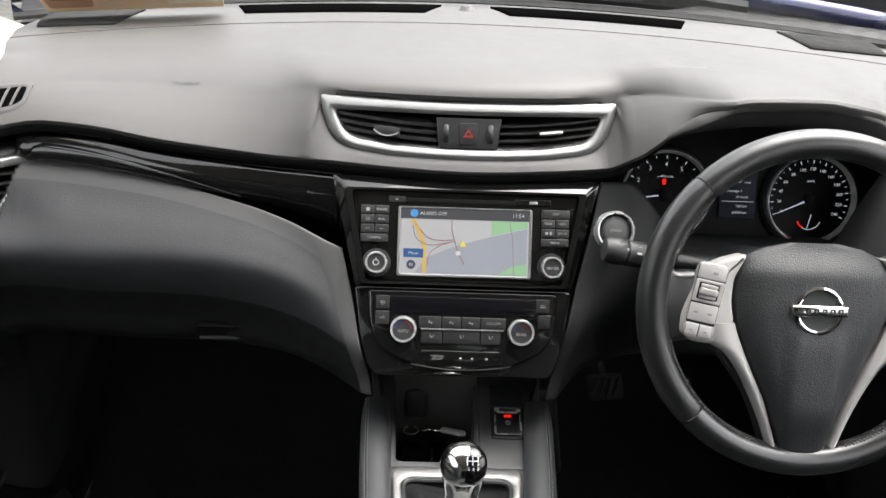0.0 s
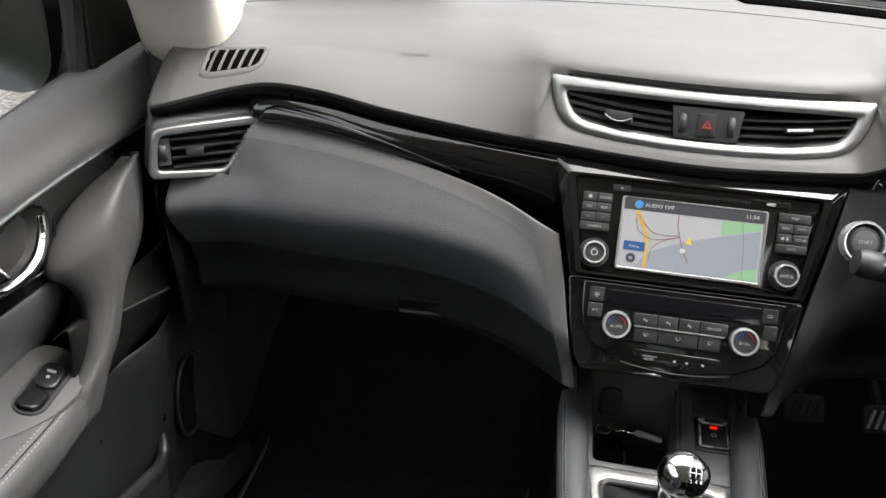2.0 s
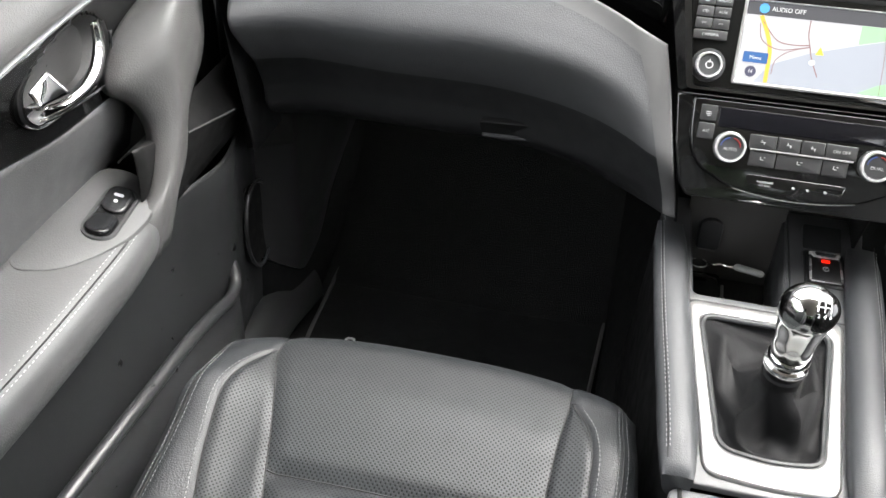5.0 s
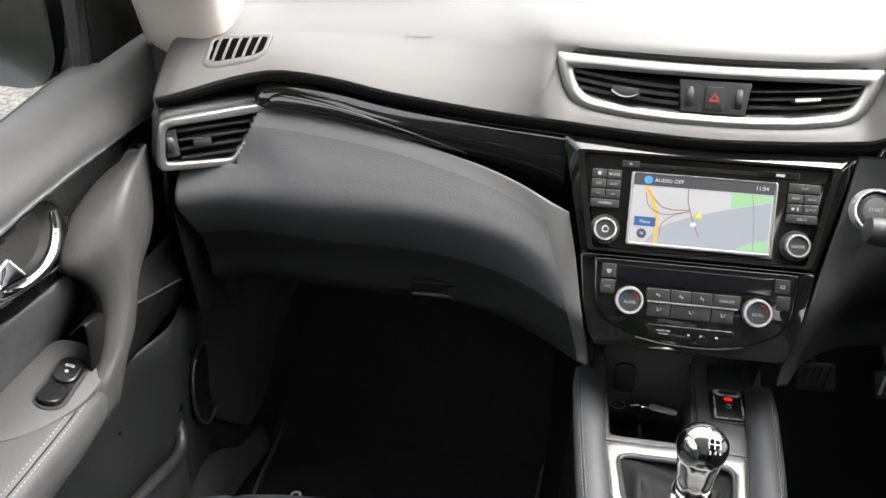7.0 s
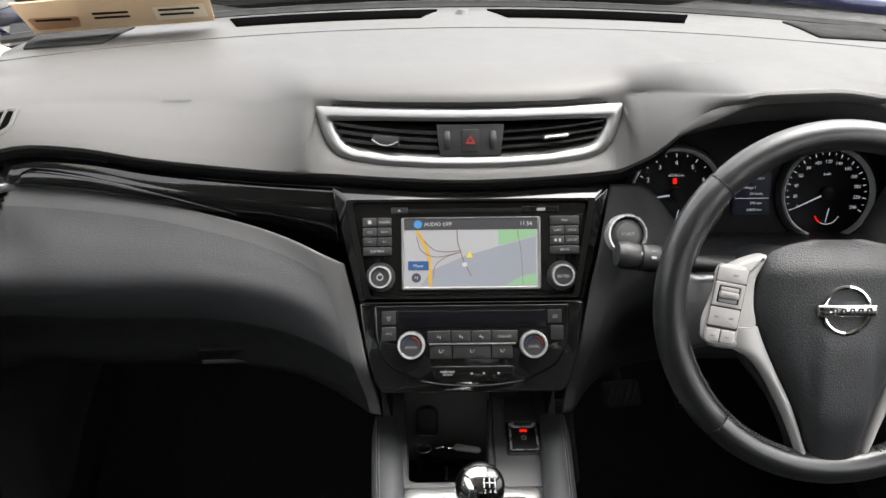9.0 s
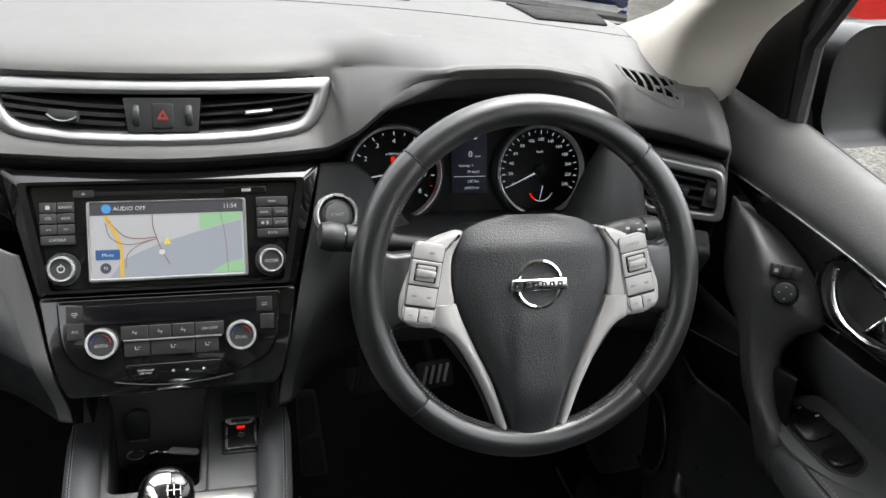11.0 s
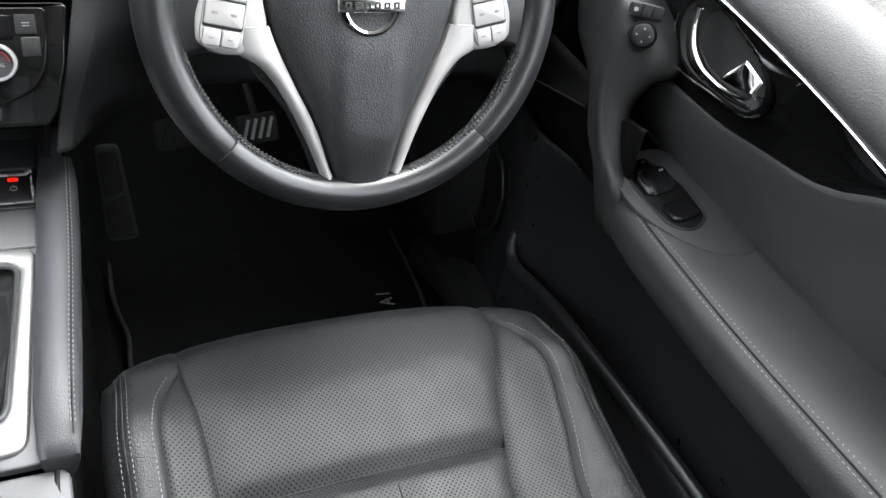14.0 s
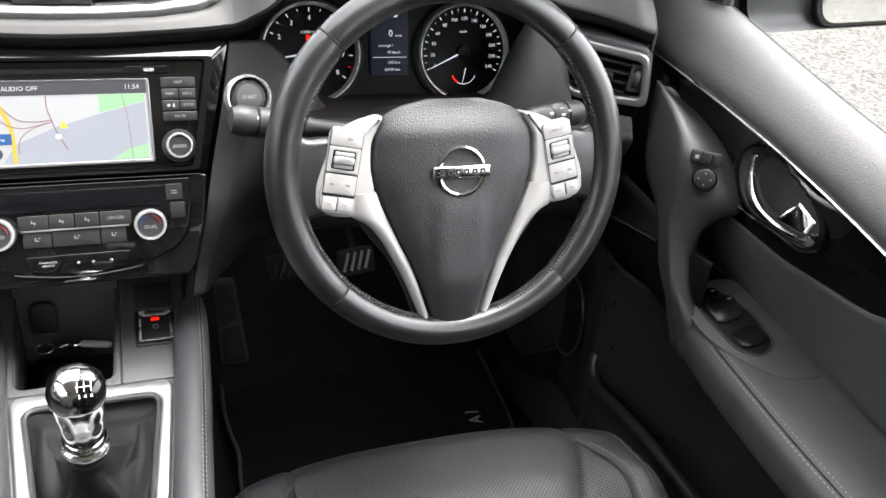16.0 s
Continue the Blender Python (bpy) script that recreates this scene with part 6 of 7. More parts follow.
def front_door(s, nm):
    d = thing(nm, "dark grey front door card with chrome handle and gloss black strip", "car door", kind="structure")
    Y1, Y0 = 0.895, -0.32

    def sheet(name, rows_fn, mat, lb="", n=40, y1=Y1, y0=Y0, t=0.002, angle=60):
        rows = [[Vector((s * p[0], y, p[1])) for p in rows_fn(y)] for y in lin(y1, y0, n)]
        return thick(part(name, grid(rows), mat, d, lb, angle=angle), t, 0)

    # upper roll from the window down to the chrome line
    sill_z = smooth_fn((-0.32, 0.738), (0.20, 0.748), (0.57, 0.768), (0.715, 0.783), (0.83, 0.797), (0.985, 0.808))
    chrome_z = smooth_fn((-0.32, 0.676), (0.20, 0.684), (0.387, 0.695), (0.45, 0.705), (0.51, 0.713), (0.60, 0.722), (0.67, 0.727), (0.79, 0.732), (0.895, 0.735))
    in_x = smooth_fn((-0.32, 0.700), (0.60, 0.697), (0.80, 0.692), (0.895, 0.688), (1.0, 0.684))

    def roll(y):
        z, x, h = chrome_z(y), in_x(y), sill_z(y)
        return [(p.x, p.y) for p in spline([(0.770, h - 0.012, 0), (0.762, h + 0.002, 0), (0.744, h + 0.004, 0), (0.718, h - 0.008, 0), (mix(x, 0.704, 0.5), mix(z, h, 0.50), 0), (x - 0.003, mix(z, h, 0.18), 0), (x, z, 0)], 20)]
    sheet("upper_roll", roll, DOOR_GREY, "grained soft door top", n=48, y1=0.985)
    part("window_seal", tube([(s * 0.768, y, sill_z(y) - 0.002) for y in lin(Y1 - 0.04, Y0, 20)], 0.0035, 6), RUBBER, d)
    # chrome line
    part("chrome_line", tube([(s * (in_x(y) - 0.002), y, chrome_z(y)) for y in lin(0.885, 0.05, 40)], 0.0020, 8), CHROME, d, "thin chrome line")
    # gloss strip below it, deepest beside the handle
    low_z = smooth_fn((0.33, 0.6885), (0.385, 0.674), (0.414, 0.655), (0.457, 0.637), (0.52, 0.626), (0.588, 0.616), (0.663, 0.614), (0.74, 0.650), (0.80, 0.690), (0.885, 0.722))
    cup_o = [p + Vector((0.004, -0.003)) for p in soften([(0.655, 0.712), (0.659, 0.685), (0.640, 0.655), (0.607, 0.646), (0.560, 0.648), (0.518, 0.653), (0.504, 0.670), (0.508, 0.692), (0.532, 0.709), (0.575, 0.722), (0.625, 0.732)], 0.016, 5)]
    mid_c = Vector((0.584, 0.684))

    def in_cup(y, z):
        """Inside the handle's opening."""
        q = [mid_c + (p - mid_c) * 0.92 + Vector((0.026, -0.007)) for p in cup_o]
        odd = False
        for a, b in zip(q, q[1:] + q[:1]):
            if (a.y > z) != (b.y > z) and y < a.x + (z - a.y) / (b.y - a.y) * (b.x - a.x):
                odd = not odd
        return odd
    bm = grid([[Vector((s * (in_x(y) + 0.002 + 0.006 * math.sin(math.pi * t) + 0.010 * t), y, mix(chrome_z(y) - 0.001, low_z(y), t))) for t in lin(0, 1, 31)] for y in lin(0.885, 0.335, 181)])
    bmesh.ops.delete(bm, geom=[f for f in bm.faces if in_cup(*f.calc_center_median().yz)], context="FACES")
    thick(part("gloss_strip", bm, GLOSS, d, "gloss black door strip", angle=60), 0.002, 0)
    # padded panel between strip and armrest
    def mid(y):
        top = low_z(y) + 0.002 if y > 0.345 else chrome_z(y)
        return [(p.x, p.y) for p in spline([(in_x(y) + 0.0095, top, 0), (in_x(y) + 0.014, mix(top, 0.53, 0.25), 0), (in_x(y) + 0.026, mix(top, 0.53, 0.62), 0), (0.732, 0.540, 0), (0.738, 0.522, 0)], 14)]
    sheet("middle_panel", mid, ARM_GREY, "padded middle door panel", y1=0.72)
    # armrest, its top rising towards the door
    lift = lambda y: 0.012 * ease(0.45, 0.15, y)
    edge = smooth_fn((-0.32, 0.640), (0.10, 0.640), (0.40, 0.643), (0.55, 0.646), (0.63, 0.655))

    def arm(y):
        e, z = edge(y), lift(y)
        return [(p.x, p.y + z) for p in spline([(0.738, 0.5275, 0), (0.705, 0.5185, 0), (e + 0.024, 0.5085, 0), (e + 0.011, 0.5025, 0), (e + 0.001, 0.4890, 0), (e + 0.004, 0.462, 0), (e + 0.020, 0.438, 0), (e + 0.042, 0.428, 0)], 26)]
    sheet("armrest", arm, ARM_GREY, "stitched padded armrest", y1=0.625, y0=Y0)
    for off, dz in ((0.0085, 0.5008), (0.0165, 0.5060)):
        dashes([(s * (edge(y) + off), y, dz + lift(y)) for y in lin(0.618, -0.05, 50)], THREAD, "stitching", d, 0.0036, 0.0024, 0.0006)
    part("armrest_seam", tube([(s * (edge(y) + 0.0125), y, 0.5030 + lift(y)) for y in lin(0.622, -0.05, 44)], 0.0021, 6), DARK_THREAD, d)
    # switch island let into the armrest's front end
    isl = soften([(0.656, 0.608), (0.700, 0.650), (0.735, 0.640), (0.735, 0.470), (0.722, 0.462), (0.690, 0.480), (0.668, 0.520), (0.656, 0.56)], 0.02)
    IMx = Matrix(((1, 0, 0, 0), (0, 1, 0, 0.022), (0.27 * s, 0, 1, 0.5165 - 0.27 * 0.69), (0, 0, 0, 1)))
    part("switch_island", plate([(s * p[0], p[1]) for p in isl], IMx @ Matrix.Translation((0, 0, 0.0005)), 0.005, 0.0012), ARM_GREY, d)
    if s > 0:
        well = soften([(0.680, 0.640), (0.706, 0.634), (0.722, 0.580), (0.716, 0.522), (0.690, 0.510), (0.672, 0.53), (0.670, 0.60)], 0.012)
        inner_w = [(0.694 + (p[0] - 0.694) * 0.88, 0.574 + (p[1] - 0.574) * 0.94) for p in well]
        part("switch_rim", plate(well, IMx @ Matrix.Translation((0, 0, 0.002)), 0.004, 0.0015, hole=inner_w), HARD, d)
        part("switch_well", plate(inner_w, IMx @ Matrix.Translation((0, 0, 0.0008)), 0.002, 0.0002), MATT, d)
        for cx, cy, w, h, z, tip in ((0.684, 0.628, 0.0125, 0.013, 0.004, 4), (0.699, 0.625, 0.0125, 0.013, 0.004, 4), (0.694, 0.592, 0.036, 0.038, 0.0065, 7), (0.695, 0.545, 0.033, 0.032, 0.0040, -9)):
            sw_ = part("window_switch", plate(rounded(w, h, min(w, h) * 0.28, 5), IMx @ Matrix.Translation((cx, cy, z)) @ pose(0, 0, 0, tip, 0, 0), 0.007, 0.0028), SWITCH, d, "black window switch")
            if cy > 0.57:
                part("mark", plate(rounded(0.0050, 0.0028, 0.0008, n=2, cx=0.0 if w < 0.02 else 0.011, cy=0.0 if w < 0.02 else 0.010), IMx @ Matrix.Translation((cx, cy, z + 0.0004)) @ pose(0, 0, 0, tip, 0, 0), 0.0004, 0.0001), WHITE, sw_)
    else:
        PW = IMx @ Matrix.Translation((s * 0.690, 0.576, 0.003)) @ pose(0, 0, 0, 0, 0, 6)
        part("switch_rim", plate(rounded(0.036, 0.088, 0.0175, 7), PW, 0.006, 0.003, hole=rounded(0.029, 0.080, 0.0140, 7)), HARD, d)
        part("switch_well", plate(rounded(0.030, 0.081, 0.0145, 7), PW @ Matrix.Translation((0, 0, -0.0025)), 0.002, 0.0002), MATT, d)
        ky = part("window_switch", plate(rounded(0.0255, 0.038, 0.0105, 6, cy=0.019), PW @ Matrix.Translation((0, 0, 0.0015)) @ pose(0, 0, 0, 6, 0, 0), 0.006, 0.002), SWITCH, d, "black window switch")
        part("window_switch", plate(rounded(0.0255, 0.036, 0.0105, 6, cy=-0.0200), PW @ Matrix.Translation((0, 0, -0.0005)) @ pose(0, 0, 0, -9, 0, 0), 0.006, 0.002), SWITCH, d, "black window switch")
        part("mark", plate(rounded(0.010, 0.004, 0.001, cy=0.024), PW @ Matrix.Translation((0, 0, 0.0018)) @ pose(0, 0, 0, 6, 0, 0), 0.0004, 0.0001), WHITE, ky)
        part("mark", plate(rounded(0.004, 0.004, 0.001, cy=0.015), PW @ Matrix.Translation((0, 0, 0.0018)) @ pose(0, 0, 0, 6, 0, 0), 0.0004, 0.0001), WHITE, ky)
    # lower door: a tuck under the armrest, then a panel that swells towards the hinge side
    swell = lambda y: 0.030 * math.exp(-((y - 0.815) / 0.060) ** 2)

    def low(y):
        sw_ = swell(y)
        return [(p.x, p.y) for p in spline([(0.694 - 0.6 * sw_, 0.452, 0), (0.700 - sw_, 0.425, 0), (0.706 - sw_, 0.385, 0), (0.709 - sw_, 0.330, 0), (0.712 - 0.8 * sw_, 0.24, 0), (0.714 - 0.5 * sw_, 0.14, 0), (0.716, 0.03, 0)], 22)]
    sheet("lower_panel", low, DOOR_LOW, y1=0.965, n=60)
    # ledge at the front, between the pull and the dashboard's end
    def ledge(y):
        return [(p.x, p.y) for p in spline([(0.690, 0.560, 0), (0.672, 0.545 - 0.28 * (y - 0.742), 0), (0.668, 0.536 - 0.28 * (y - 0.742), 0), (0.675, 0.500, 0), (0.690, 0.452, 0)], 12)]
    sheet("front_ledge", ledge, MATT, y1=0.90, y0=0.63, n=14)
    part("ledge_line", tube([(s * 0.6675, y, 0.538 - 0.28 * (y - 0.742)) for y in lin(0.85, 0.735, 8)], 0.0016, 6), DOOR_GREY, d)
    # door bin: an inner wall with a rounded lip that curls out to the door at its front end
    lip = spline([(s * p[0], p[1], p[2]) for p in ((0.706, 0.790, 0.316), (0.700, 0.812, 0.300), (0.688, 0.812, 0.276), (0.678, 0.795, 0.257), (0.673, 0.765, 0.254), (0.672, 0.720, 0.267), (0.672, 0.650, 0.281), (0.672, 0.560, 0.289), (0.672, 0.480, 0.297), (0.674, 0.30, 0.305), (0.676, -0.28, 0.31))], 70)
    part("bin_lip", tube(lip, 0.0088, 12), DOOR_LOW, d, "rounded lip of the door bin")
    rows = [[Vector((p.x + s * dx, p.y, mix(p.z - 0.002, 0.05, t))) for t, dx in ((0, 0.001), (0.35, 0.002), (0.7, 0.006), (1.0, 0.014))] for p in lip]
    thick(part("bin_wall", grid(rows), DOOR_LOW, d, "black inner wall of the door bin"), 0.003, 0)
    part("bin_floor", box((s * 0.695, 0.25, 0.115), (0.040, 1.04, 0.012), 0.003), MATT, d)
    part("hinge_seam", tube([(s * 0.7005, y, 0.316 - 0.10 * (y - 0.79)) for y in lin(0.785, 0.86, 6)], 0.0014, 5), DOOR_GREY, d)
    part("bright_edge", tube([(s * (edge(y) + 0.030), y, 0.4325 + lift(y)) for y in lin(0.615, -0.2, 24)], 0.0030, 6), ARM_GREY, d)
    # oval speaker cover at the front of the lower door
    SPM = axes((s * 0.700, 0.925, 0.265), (0.10 * s, 1, 0), (0.02 * s, 0.06, 1))
    oval = [(0.052 * math.cos(a), 0.068 * math.sin(a)) for a in [6.2832 * k / 36 for k in range(36)]]
    part("speaker_cover", plate(oval, SPM @ (pose(0, 0, 0, 0, 180, 0) if s > 0 else pose(0, 0, 0)), 0.02, 0.003), MATT, d, "black oval speaker cover")
    part("speaker_rim", tube([SPM @ Vector((p[0] * 1.05, p[1] * 1.04, 0.003 * -s)) for p in oval], 0.0030, 6, closed=True), DOOR_LOW, d)
    # pull handle: a facet towards the seats, a rounded ridge and a flank towards the dash, tapering into the armrest
    T10 = lin(0, 1, 10)

    def along(vals):
        return smooth_fn(*zip(T10, vals))
    rear = [along(v) for v in ((0.700, 0.700, 0.699, 0.697, 0.693, 0.678, 0.670, 0.665, 0.661, 0.662), (0.848, 0.784, 0.712, 0.666, 0.654, 0.669, 0.675, 0.649, 0.612, 0.606), (0.697, 0.694, 0.680, 0.651, 0.632, 0.611, 0.582, 0.523, 0.497, 0.452))]
    ridge = [along(v) for v in ((0.668, 0.655, 0.648, 0.645, 0.645, 0.645, 0.645, 0.646, 0.649, 0.660), (0.815, 0.767, 0.731, 0.709, 0.701, 0.700, 0.695, 0.671, 0.648, 0.630), (0.716, 0.713, 0.698, 0.674, 0.654, 0.630, 0.596, 0.546, 0.511, 0.452))]
    flank = [along(v) for v in ((0.676, 0.672, 0.668, 0.665, 0.664, 0.661, 0.657, 0.653, 0.652, 0.661), (0.832, 0.824, 0.812, 0.801, 0.784, 0.754, 0.730, 0.697, 0.666, 0.643), (0.713, 0.680, 0.656, 0.631, 0.608, 0.592, 0.579, 0.530, 0.503, 0.449))]
    rows = []
    for k in range(46):
        t = k / 45
        a, b, c = (Vector((s * f[0](t), f[1](t), f[2](t))) for f in (rear, ridge, flank))
        soft = 0.22
        p0, p1 = a.lerp(b, 1 - soft), b.lerp(c, soft)
        face = [a + Vector((s * 0.012, 0.004, -0.004)), a] + [a.lerp(p0, u) + Vector((-s * 0.004 * math.sin(math.pi * u), 0, 0)) for u in (0.25, 0.5, 0.75)]
        bend = [p0 * (1 - u) ** 2 + b * 2 * u * (1 - u) + p1 * u * u for u in lin(0, 1, 6)]
        rows.append(face + bend + [p1.lerp(c, u) for u in (0.35, 0.7, 1.0)] + [c + Vector((s * 0.014, 0.006, -0.003))])
    pull = thick(part("pull_handle", grid(rows), DOOR_GREY, d, "grained grey door pull", angle=70), 0.003, 0)
    # back of the free-standing grip, matt black to paint the dark hollow behind it
    rows = [[Vector((s * rear[0](t), rear[1](t), rear[2](t))), Vector((s * (rear[0](t) + 0.016), rear[1](t) + 0.010, rear[2](t))), Vector((s * flank[0](t) + s * 0.014, flank[1](t) + 0.004, flank[2](t)))] for t in lin(0.5, 1.0, 14)]
    part("grip_back", grid(rows), MATT, pull)
    if s > 0:
        MM = axes((0.6645, 0.684, 0.6590), (0.80, -0.58, 0.05), (0.16, 0.34, 0.93)) @ Matrix.Translation((0.0, 0.0, 0.004))
        ms = part("mirror_switch", lathe([(0.0150, -0.008), (0.0150, 0.0015), (0.0138, 0.003), (0.0126, 0.0012), (0.0115, 0.004), (0.0105, 0.0046), (0, 0.0042)], MM, 32), HARD, pull, "round black mirror adjuster")
        for a in (0, 90, 180, 270):
            part("mark", box((0.0066 * math.cos(radians(a)), 0.0066 * math.sin(radians(a)), 0.0046), (0.0018, 0.0018, 0.0004), 0, MM), WHITE, ms)
        RM_ = MM @ Matrix.Translation((-0.003, 0.0232, 0.0))
        rk = part("rocker", plate(rounded(0.034, 0.015, 0.002), RM_ @ Matrix.Translation((0, 0, 0.001)), 0.010, 0.001), HARD, pull)
        for cx, z in ((-0.0105, 0.0016), (0.0005, 0.0026), (0.0115, 0.0016)):
            part("key", box((cx, 0, z), (0.0096, 0.012, 0.004), 0.001, RM_), BUTTON, rk)
        part("mark", box((-0.0105, 0, 0.0038), (0.004, 0.004, 0.0004), 0, RM_), WHITE, rk)
    # inner handle: cup, rim and chrome crescent lever
    HM = Matrix(((0, 0, -s, s * 0.692), (1, 0, 0, 0.026), (0, 1, 0, -0.007), (0, 0, 0, 1)))
    HR = Matrix.Translation((s * 0.014, 0, 0)) @ HM
    cup_i = [mid_c + (p - mid_c) * 0.90 for p in cup_o]
    part("handle_rim", plate(cup_o, HR @ Matrix.Translation((0, 0, 0.0015)), 0.012, 0.001, hole=cup_i), MATT, d)
    rows = [[HR @ Vector((*(mid_c + (p - mid_c) * 0.9 * k), z)) for p in cup_i] for k, z in ((1.0, 0.002), (0.98, -0.008), (0.88, -0.015), (0.5, -0.018), (0.02, -0.018))]
    rows[0] = [HR @ Vector((*p, 0.002)) for p in cup_i]
    part("handle_cup", grid(rows, closed_v=True), DOOR_GREY, d)
    out_l = spline([(p[0], p[1], 0) for p in ((0.6300, 0.7140), (0.6290, 0.6887), (0.6222, 0.6727), (0.6064, 0.6605), (0.5779, 0.6574), (0.5471, 0.6588), (0.5276, 0.6622), (0.5128, 0.6667), (0.5050, 0.6768), (0.5062, 0.6850))], 44)
    in_l = spline([(p[0], p[1], 0) for p in ((0.6160, 0.7170), (0.6105, 0.6990), (0.5965, 0.6840), (0.5765, 0.6758), (0.5540, 0.6738), (0.5400, 0.6748), (0.5293, 0.6775), (0.5190, 0.6810), (0.5120, 0.6840), (0.5085, 0.6870))], 44)
    lift_at = ((0.0, -0.002), (0.06, 0.001), (0.40, 0.0065), (0.74, 0.0115), (0.84, 0.0120), (0.93, 0.0105), (1.0, 0.0060))
    rows = [[HM @ Vector((*o.lerp(i_, t).to_2d(), z * (0.55 + 0.45 * ease(0, 0.3, k / 43)) + 0.001)) for t, z in lift_at] for k, (o, i_) in enumerate(zip(out_l, in_l))]
    lever = thick(part("handle", grid(rows, cap=True), CHROME, d, "chrome crescent door handle", angle=30), 0.003, -s)
    # finger tab: a hollow triangle rising from the lever's rear end
    a_, b_, c_ = Vector((0.5371, 0.7053)), Vector((0.5511, 0.6785)), Vector((0.5085, 0.6860))
    rows = []
    for i in range(9):
        lo, hi = b_.lerp(c_, i / 8), a_.lerp(Vector((0.5095, 0.6985)), i / 8)
        rows.append([HM @ Vector((*lo.lerp(hi, t), 0.0125 + 0.0008 * math.sin(math.pi * t) * math.sin(math.pi * i / 8) - 0.007 * t)) for t in lin(0, 1, 9)])
    thick(part("handle_tab", grid(rows), CHROME, lever, "chrome finger tab", angle=60), 0.0025, 0)
    part("rim_line", tube([HM @ Vector((*p, -0.009)) for p in spline([(0.660, 0.690, 0), (0.651, 0.651, 0), (0.625, 0.643, 0), (0.569, 0.648, 0), (0.527, 0.652, 0), (0.508, 0.665, 0)], 28) for p in [p.to_2d()]], 0.0013, 6), CHROME, d)
    # sail panel and window frame
    SM = Matrix(((0, 0, -s, s * 0.738), (1, 0, 0, 0), (0, 1, 0, 0), (0, 0, 0, 1)))
    sail = soften([(1.08, 0.815), (0.987, 0.785), (0.92, 0.790), (0.858, 0.796), (0.860, 0.870), (0.864, 0.930), (0.83, 1.01), (0.88, 1.02), (0.98, 0.93)], 0.012)
    part("sail_panel", plate(sail, SM, 0.03, 0.006), SAIL, d, "black mirror corner panel")
    part("window_frame", tube([(s * 0.755, 0.852, 0.775), (s * 0.750, 0.856, 0.90), (s * 0.72, 0.74, 1.04), (s * 0.66, 0.50, 1.16)], 0.012, 8), RUBBER, d)
    rows = [[(s * mix(0.770, 0.655, t), y, mix(0.78, 1.17, t)) for t in lin(0, 1, 5)] for y in (0.85, 0.4, 0.0, -0.34)]
    g = part("pane", grid(rows), PANE, d, "clear door glass")
    g.visible_shadow = False
    # outer skin
    part("outer_skin", box((s * 0.80, 0.28, 0.31), (0.05, 1.24, 0.84), 0.02), PAINT, d)
    return d


front_door(-1, "door_1")
front_door(1, "door_2")

# black sheets added for the shade in the gaps between dashboard ends and doors
for s in (-1, 1):
    rows = [[(s * x, 0.955 - 0.5 * (x - 0.645), z) for x in (0.640, 0.668, 0.70)] for z in lin(0.40, 0.815, 6)]
    thick(loose("trim", grid(rows), RUBBER, "black sheet added for the shade in the gap beside the dashboard end", "door seal", kind="structure"), 0.006, 0)

KICK = material("kick_panel_plastic", (0.018, 0.0184, 0.0190), 0.34, grain=0.15, size=0.0016, spec=0.65)
# kick panels, sills, hinge-side trim in the footwells
for s in (-1, 1):
    kick_x = lambda y, z: 0.735 - 0.034 * (z - 0.03) - 0.062 * ease(0.96, 1.08, y + 0.17 * (0.62 - z)) * (1 - 0.5 * (z - 0.03))
    kick_low = smooth_fn((0.92, 0.215), (0.965, 0.155), (1.02, 0.112), (1.08, 0.122), (1.17, 0.185), (1.48, 0.30))
    rows = [[Vector((s * (kick_x(y, z) - 0.006 * math.sin(math.pi * min(1.0, 4 * t)) + (0.012 if k == 0 else 0.0)), y, z)) for k, (t, z) in enumerate([(t, mix(kick_low(y), 0.62, t)) for t in [0.0] + lin(0, 1, 16)])] for y in lin(0.93, 1.48, 34)]
    thick(loose("trim", grid(rows), KICK, "dark grey plastic kick panel beside the footwell", "kick panel", kind="structure"), 0.004, 0)
    rows = [[Vector((s * (kick_x(y, z) + 0.010), y, z)) for z in lin(0.0, 0.62, 10)] for y in lin(0.93, 1.48, 14)]
    thick(loose("trim", grid(rows), CARPET, "black carpet on the footwell's side", "carpet", kind="structure"), 0.004, 0)
    sill_top = smooth_fn((-0.3, 0.105), (0.60, 0.110), (0.78, 0.135), (0.92, 0.125), (1.06, 0.085))
    rows = [[Vector((s * (0.708 + 0.040 * math.cos(a)), y, sill_top(y) - 0.085 + 0.07 * abs(math.sin(a)) ** 0.6)) for a in lin(0, math.pi, 13)] for y in lin(-0.3, 1.07, 24)]
    loose("trim", grid(rows), KICK, "dark grey door sill trim", "sill trim", kind="structure")
    rows = [[Vector((s * (0.742 - 0.012 * t), mix(0.905, 0.955, t), z)) for t in lin(0, 1, 4)] for z in lin(0.05, 0.80, 10)]
    thick(loose("trim", grid(rows), RUBBER, "black rubber door seal", "door seal", kind="structure"), 0.012, 0)


